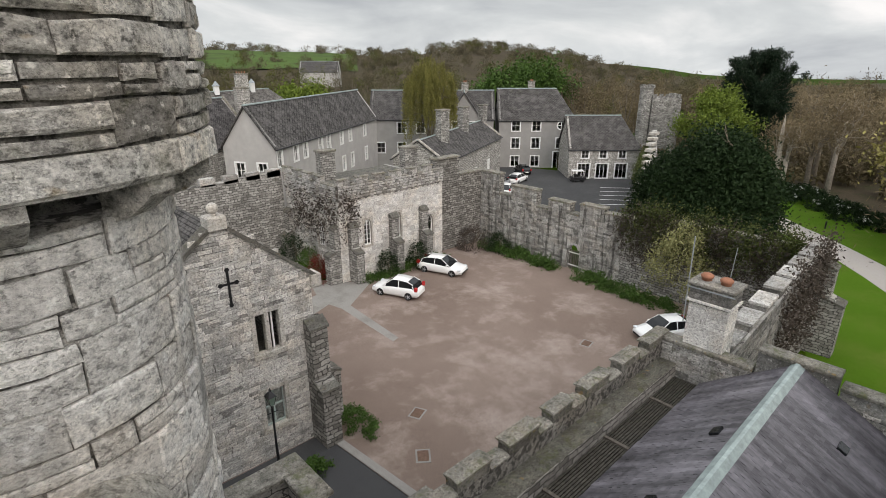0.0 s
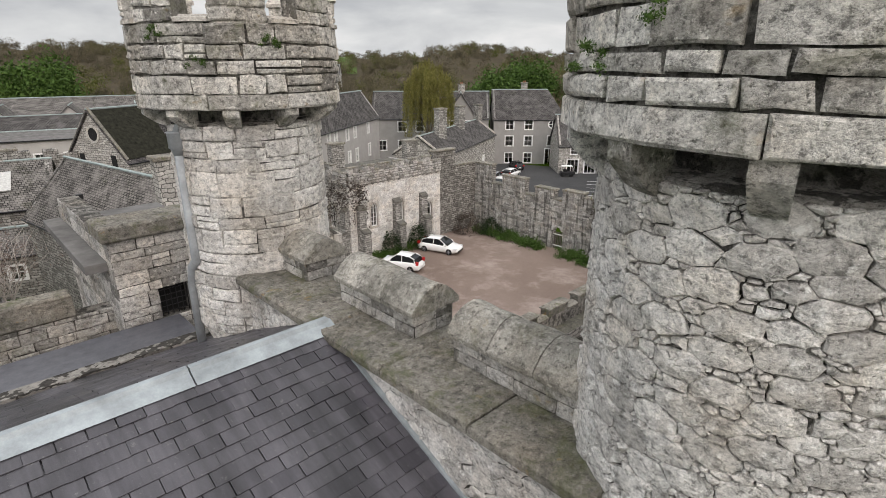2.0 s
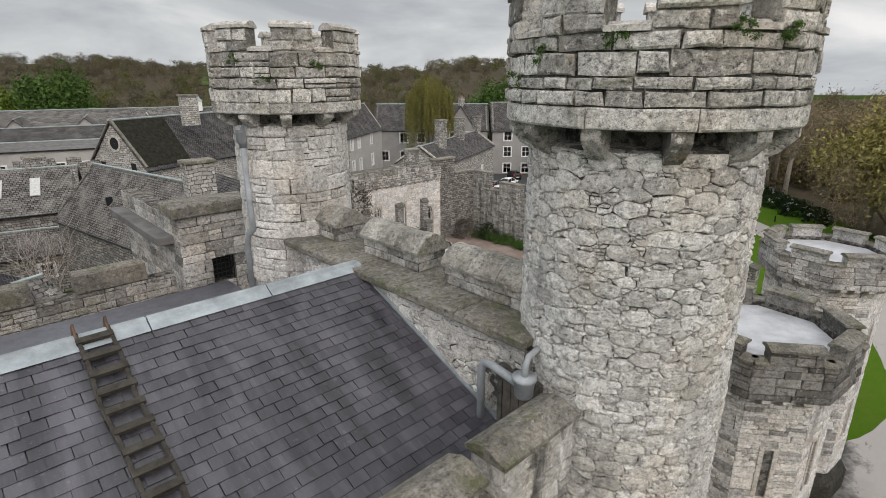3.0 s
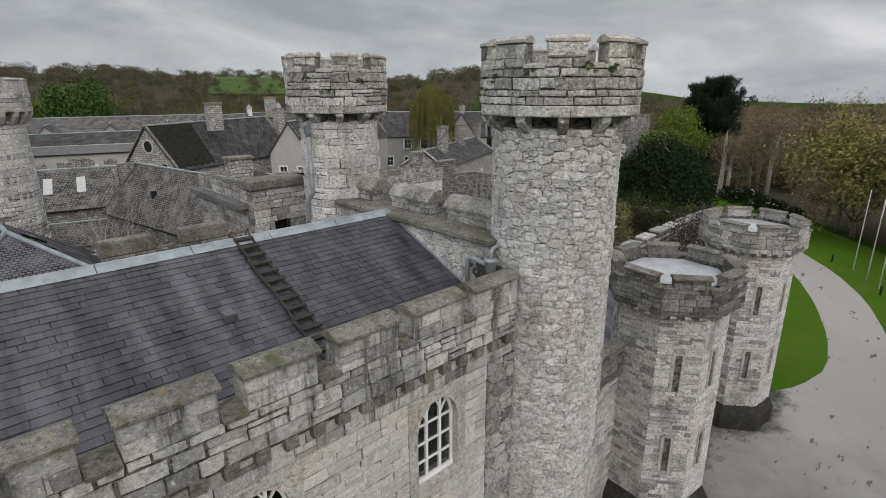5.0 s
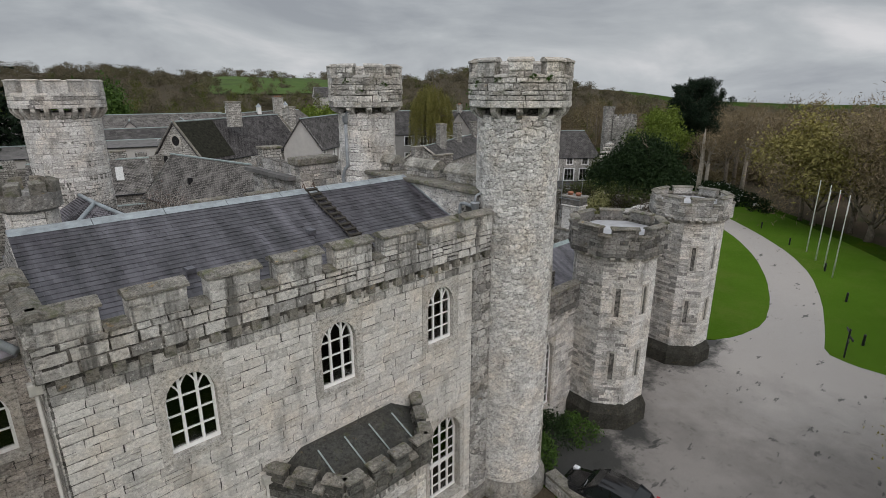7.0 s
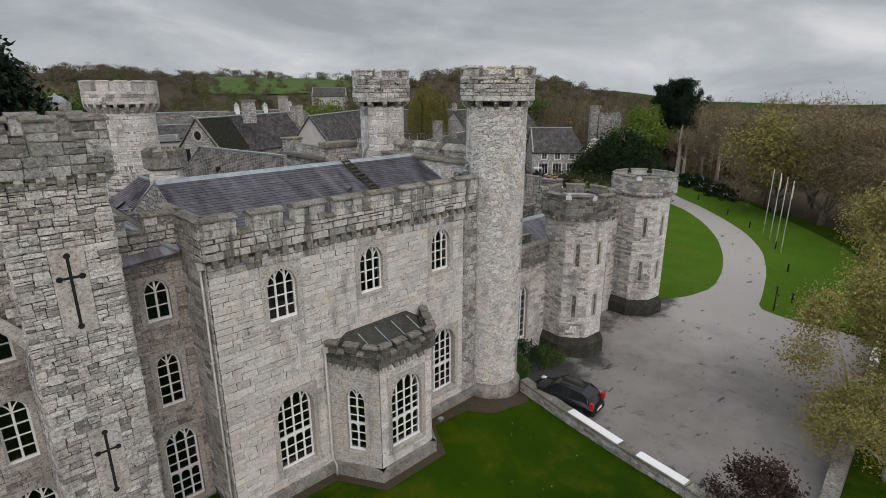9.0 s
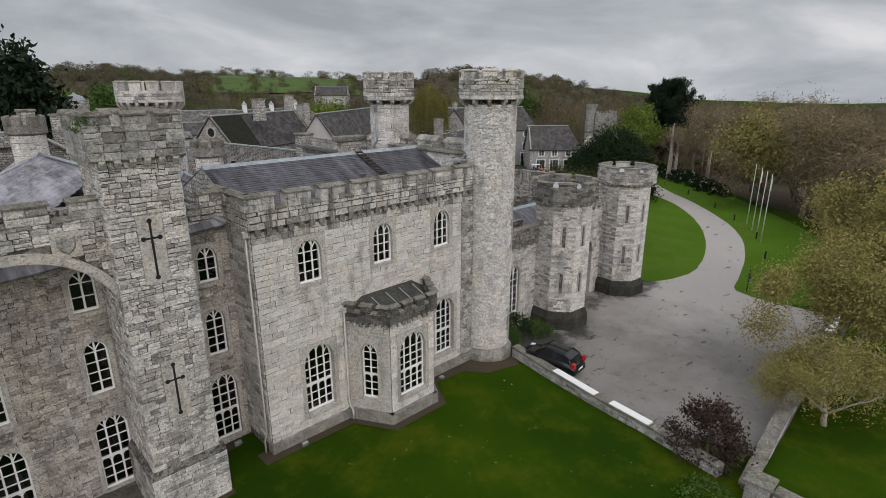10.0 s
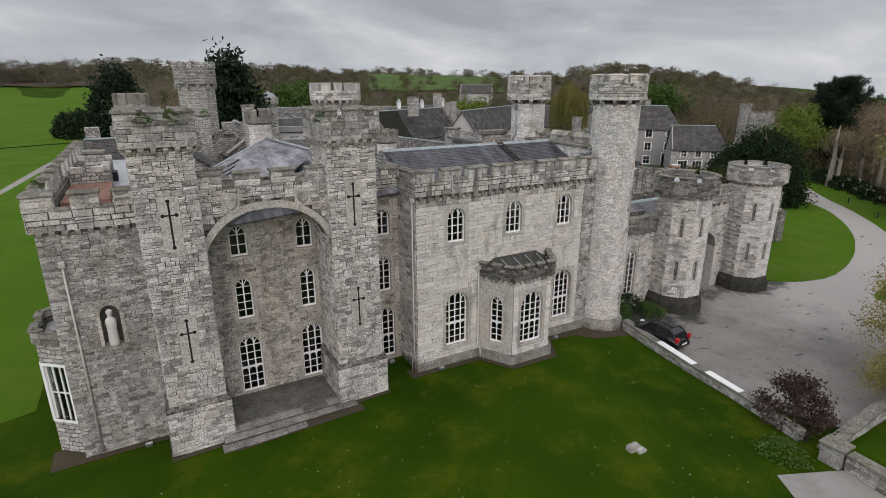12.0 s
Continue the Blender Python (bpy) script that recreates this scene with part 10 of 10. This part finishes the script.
for k, (x, y, h, r, mt) in enumerate(((106.5, 79, 19, 8, leaf_green), (100, 88, 16, 6, leaf_green), (14, 130, 17, 8, leaf_green), (4, 136, 15, 9, leaf_fresh), (66, 118, 12, 5, leaf_fresh), (-8, 125, 13, 7, leaf_green))):
    tree("leafy_tree", x, y, h, r, "broadleaf tree in fresh green leaf", mt, 8000, 0.42, 90 + k, 0.35, 3, spread=1.25)

# daisies and worn tufts strewn over the lawn
dz_rng = np.random.default_rng(210)
dz, tf = Mesh(), Mesh()
for _ in range(230):
    c = dz_rng.integers(0, 14)
    x, y = -27 + 1.95 * c + dz_rng.normal(0, 2.2), -6.8 - 1.1 * ((c * 5) % 13) + dz_rng.normal(0, 1.3)
    if x > -1.5 + 0.15 * (y + 18) or y > -6.2:
        continue
    z, q = ground_z(x) + 0.05, 0.013 + 0.012 * dz_rng.random()
    dz.add([(x + q * math.cos(a), y + q * math.sin(a), z + 0.01 * (k % 2)) for k, a in enumerate(np.linspace(0, math.tau, 7)[:-1])], [(0, 1, 2, 3, 4, 5)])
daisy = thing("lawn_daisies", (-14, -12, -0.4), "tiny white daisies strewn over the mown lawn", "flowers", kind="stuff")
part("petals", dz, white_paint, daisy, kind="stuff")

# planting in the courtyard
def hedge(x0, y0, x1, y1, h, w, label, leaf, n, size, seed):
    rng = np.random.default_rng(seed)
    t = thing("border_shrub", ((x0 + x1) / 2, (y0 + y1) / 2, ground_z(x0)), label, "shrub", "courtyard border plants")
    cs = [(x0 + (x1 - x0) * s + rng.uniform(-w, w) * 0.5, y0 + (y1 - y0) * s + rng.uniform(-w, w) * 0.5, ground_z(x0) + h * rng.random() * (0.5 + 0.5 * math.sin(s * 23) ** 2)) for s in rng.uniform(0, 1, 90)]
    part("foliage", leaf_cards(rng, cs, n, (0.22, 0.22, 0.16), size), leaf, t, kind="stuff")
    return t


hedge(38.9, 34.5, 38.9, 26.2, 0.8, 1.7, "low green border plants along the courtyard wall", leaf_green, 7000, 0.10, 101)
hedge(38.8, 23.6, 37.9, 15.0, 0.8, 1.9, "low green border plants along the courtyard wall", leaf_green, 7500, 0.10, 102)
hedge(23.6, 34.4, 32.5, 34.6, 0.5, 0.9, "green weeds at the foot of the range", leaf_green, 3500, 0.09, 103)
for k, (x, y, h, r, mt, lb) in enumerate(((26.4, 34.7, 2.1, 0.95, leaf_yew, "dark evergreen shrub between buttresses"), (29.8, 34.6, 2.3, 1.1, leaf_yew, "dark evergreen shrub between buttresses"), (21.3, 38.9, 2.4, 1.1, leaf_green, "green shrub at the range wall"),
                                             (21.2, 37.2, 2.2, 1.0, leaf_red, "red-leaved shrub at the range wall"), (21.3, 41.5, 2.8, 1.3, leaf_yew, "dark evergreen shrub beside the range"), (37.5, 35.2, 2.2, 1.5, twig_vine, "leafless shrub in the courtyard corner"),
                                             (9.2, 17.8, 0.7, 0.6, leaf_green, "small clipped green shrub beside the kerb"), (39.0, 33.0, 1.8, 1.2, leaf_yew, "dark evergreen shrub at the wall"),
                                             (4.5, -2.9, 1.7, 1.2, leaf_yew, "dark evergreen shrub against the gate range"), (3.2, -3.4, 1.3, 0.9, leaf_green, "green shrub behind the black car"), (6.6, -3.3, 0.9, 1.0, leaf_green, "low green plants at the turret foot"))):
    dome("shrub", x, y, h, r, lb, mt, 1800, 0.075, 110 + k, "shrub", lumps=60, wob=0.35)
dome("grass_tuft", 12.5, 19.3, 0.75, 0.75, "rank green weeds at the buttress foot", leaf_green, 3200, 0.06, 125, "plant", trunk=False, squash=1.7)


def ivy(name, surf, u0, u1, z0, z1, n, size, mat, seed, label, clump=0.5, thick=0.25):
    rng = np.random.default_rng(seed)
    t = thing(name, tuple(surf.at((u0 + u1) / 2, z0, 0)), label, "climber")
    cs = []
    for _ in range(120):
        u, z = rng.uniform(u0, u1), z0 + (z1 - z0) * rng.random() ** 0.6
        cs.append(surf.at(u, z, rng.uniform(0.02, thick)))
    part("foliage", leaf_cards(rng, cs, n, (clump * 0.5, clump * 0.5, clump), size), mat, t, kind="stuff")
    return t


ivy("ivy", FK, 15.2, 28.5, 0.2, 4.4, 9000, 0.10, twig_vine, 131, "leafless brown ivy over the courtyard wall", 0.6)
ivy("ivy", FK, 15.6, 28.8, 1.2, 4.9, 12000, 0.10, leaf_ivy, 132, "green ivy over the courtyard wall", 0.6)
dome("variegated_bush", 39.2, 15.2, 5.0, 2.0, "pale variegated ivy bush on the courtyard wall", leaf_ivy_pale, 6500, 0.10, 133, "shrub", z=-0.6, lumps=110, trunk=False, wob=0.35)
ivy("ivy", Flat(20.9, 5.75, 39.6, 6.55), 8.0, 19.0, -0.5, 5.6, 6000, 0.10, twig_vine, 134, "brown ivy stems over the battlemented wall", 0.6)
ivy("wall_vine", FRW, 1.5, 8.5, 1.5, 5.6, 2600, 0.10, twig_vine, 135, "leafless climbing vine on the range", 0.6)
ivy("wall_vine", FR, 0.0, 1.8, 2.0, 6.0, 900, 0.10, twig_vine, 136, "leafless climbing vine at the range corner", 0.4)
ivy("ivy", Flat(84.5, 40.5, 62.0, 31.0), 2, 20, -2, 3, 4000, 0.16, leaf_ivy, 137, "green ivy on the yard wall", 0.6)
# weeds rooted in the tower heads
for k, (c, r_, ang, z) in enumerate((((1.10, -3.12), 1.84, 232, 16.38), ((1.10, -3.12), 1.84, 250, 16.35), ((1.10, -3.12), 1.84, 196, 16.3), ((0.47, 5.45), 1.70, 226, 15.9), ((0.47, 5.45), 1.70, 262, 16.2), ((0.47, 5.45), 1.70, 205, 16.3), ((1.10, -3.12), 1.84, 170, 16.2), ((1.10, -3.12), 1.84, 150, 15.9))):
    a = radians(ang)
    dome("wall_weed", c[0] + r_ * math.cos(a), c[1] + r_ * math.sin(a), 0.20, 0.14, "small green weed rooted in the tower head", leaf_green, 900, 0.012, 150 + k, "plant", z=z - 0.05, trunk=False, lumps=14)
for k, (x, y, z) in enumerate(((-19.2, -4.2, 14.85), (-26.6, -4.2, 15.0), (-25.6, -4.2, 15.1), (-22.3, 14.6, 14.3), (-31.2, 0.5, 11.9))):
    dome("wall_weed", x, y, 0.5, 0.35, "small green weed rooted in the parapet", leaf_green, 700, 0.03, 170 + k, "plant", z=z - 0.1, trunk=False, lumps=20)


# ---- woods ----
def wood(name, spots, mat, label, rng, h, r, cards, size, stems=True):
    """Many trees of one far wood in one object: trunks and lumpy, uneven crowns."""
    m = Mesh()
    cen = []
    for x, y in spots:
        z = ground_z(x) + hill(x, y)
        hh = h * rng.uniform(0.45, 1.4)
        ri = r * rng.uniform(0.6, 1.15)
        if stems:
            b = rng.uniform(-0.6, 0.6, 2)
            m.tube([(x, y, z - 0.3), (x + b[0] * 0.5, y + b[1] * 0.5, z + hh * 0.4), (x + b[0], y + b[1], z + hh * 0.9)], [0.018 * hh, 0.012 * hh, 0.03], 4)
            for _ in range(3):
                q = rng.uniform(0, math.tau)
                m.tube([(x, y, z + hh * 0.35), (x + ri * 0.4 * math.cos(q), y + ri * 0.4 * math.sin(q), z + hh * 0.6), (x + ri * 0.7 * math.cos(q), y + ri * 0.7 * math.sin(q), z + hh * 0.85)], [0.008 * hh, 0.006 * hh, 0.02], 3)
        for _ in range(11):
            q, f = rng.uniform(0, math.tau), rng.uniform(0.22, 1.0)
            rr = ri * 0.75 * math.sqrt(max(0.0, 1 - ((f - 0.55) / 0.47) ** 2)) * rng.uniform(0.3, 1.0)
            cen.append((x + rr * math.cos(q), y + rr * math.sin(q), z + hh * f))
    leafm = leaf_cards(rng, cen, int(cards * len(spots) * 3.0), (r * 0.17, r * 0.17, h * 0.10), size * 0.72, 0.0, 0.0, 0.22 if stems else 0.6, 0.35)
    t = thing(name, (*spots[0], 0), label, "wood", kind="stuff")
    if stems:
        part("trunks", m, bark, t, kind="stuff")
    part("crowns", leafm, mat, t, kind="stuff")
    return t


wr = np.random.default_rng(300)
def belt(n, a0, a1, r0, r1, clear=None):
    out = []
    while len(out) < n:
        a, r = radians(wr.uniform(a0, a1)), wr.uniform(r0, r1)
        x, y = 10 + r * math.cos(a), 10 + r * math.sin(a)
        if clear and clear(math.degrees(a), r):
            continue
        out.append((x, y))
    return out


def field_gap(a, r):
    """Where open fields lie between the woods; now and then a hedgerow tree is left."""
    return (56.5 < a < 70.5 and 430 < r < 690 and wr.random() < 0.72) or (a > 96 and r < 445)


pk = Mesh()
p_as, p_rs = np.linspace(96, 138, 43), np.linspace(170, 455, 30)
pk.v = [(10 + r * math.cos(radians(a)), 10 + r * math.sin(radians(a)), ground_z(10 + r * math.cos(radians(a))) + hill(10 + r * math.cos(radians(a)), 10 + r * math.sin(radians(a))) + 0.25) for r in p_rs for a in p_as]
pk.f = [(j * 43 + i, (j + 1) * 43 + i, (j + 1) * 43 + i + 1, j * 43 + i + 1) for j in range(29) for i in range(42)]
setting("upper_park", pk, grass_fresh, "fresh green parkland rising to the far trees", "grass", True)
hw_ = Mesh()
h_as, h_rs = np.linspace(-32, 136, 113), np.linspace(225, 1150, 30)
hw_.v = [(10 + r * math.cos(radians(a)), 10 + r * math.sin(radians(a)), ground_z(10 + r * math.cos(radians(a))) + hill(10 + r * math.cos(radians(a)), 10 + r * math.sin(radians(a))) + 1.2) for r in h_rs for a in h_as]
hw_.f = [(j * 113 + i, (j + 1) * 113 + i, (j + 1) * 113 + i + 1, j * 113 + i + 1) for j in range(29) for i in range(112) if not (h_as[i] > 95 and h_rs[j] < 430)]
setting("hill_woodland_floor", hw_, earth, "brown leaf-strewn floor of the far hill woods", "ground", True)
fm = Mesh()
f_as, f_rs = np.linspace(55.5, 71.5, 33), np.linspace(420, 720, 24)
fm.v = [(10 + r * math.cos(radians(a)), 10 + r * math.sin(radians(a)), ground_z(10 + r * math.cos(radians(a))) + hill(10 + r * math.cos(radians(a)), 10 + r * math.sin(radians(a))) + 2.0) for r in f_rs for a in f_as]
fm.f = [(j * 33 + i, (j + 1) * 33 + i, (j + 1) * 33 + i + 1, j * 33 + i + 1) for j in range(23) for i in range(32)]
setting("far_fields", fm, field, "pale green pasture on the far hillside", "field", True)
wood("bare_wood", belt(110, 4, 34, 100, 165), wood_near_bare, "leafless brown wood behind the drive", wr, 11.0, 4.5, 190, 0.45)
wood("bare_wood", belt(60, -16, 6, 88, 150), wood_near_bare, "leafless brown wood beyond the flagpoles", wr, 11.0, 4.5, 200, 0.45)
wood("bare_wood", belt(120, 28, 62, 125, 210, field_gap), wood_far_bare, "leafless brown wood behind the hotel", wr, 11, 5.0, 190, 0.5)
wood("leafing_wood", belt(32, 26, 64, 125, 190, field_gap), wood_far_green, "wood coming into green leaf", wr, 12, 5.0, 170, 0.5)
wood("bare_wood", belt(130, 60, 97, 130, 240, field_gap), wood_far_bare, "leafless brown wood beyond the service range", wr, 9.5, 5.5, 170, 0.6)
wood("leafing_wood", belt(40, 62, 98, 120, 200, field_gap), wood_far_green, "wood coming into green leaf", wr, 12, 5.5, 150, 0.6)
wood("bare_wood", belt(90, 98, 132, 430, 560), wood_far_bare, "leafless wood at the edge of the park", wr, 14, 7.0, 130, 1.0)
wood("far_wood", belt(420, -30, 135, 240, 520, field_gap), wood_far_bare, "distant leafless wooded hills", wr, 10, 7.0, 130, 0.9)
wood("far_wood", belt(560, 24, 125, 480, 840, field_gap), wood_far_bare, "distant leafless wooded hills", wr, 9, 11.0, 120, 1.2)
wood("far_leafing_wood", belt(60, 20, 100, 260, 600, field_gap), wood_far_green, "distant wooded hills in first leaf", wr, 10, 8.0, 110, 1.0)
wood("bare_wood", belt(110, -2, 32, 160, 330), wood_near_bare, "leafless brown wood on the slope beyond the drive", wr, 9.0, 5.0, 120, 0.6)
wood("undergrowth", belt(160, -14, 34, 84, 130), wood_near_bare, "brown undergrowth at the wood's edge", wr, 3.0, 3.0, 80, 0.35, False)
house("far_cottage", 118, 210, 130, 200, 5, 6, 12, 16, render_pale, slate_far, "white far-off cottage among trees")
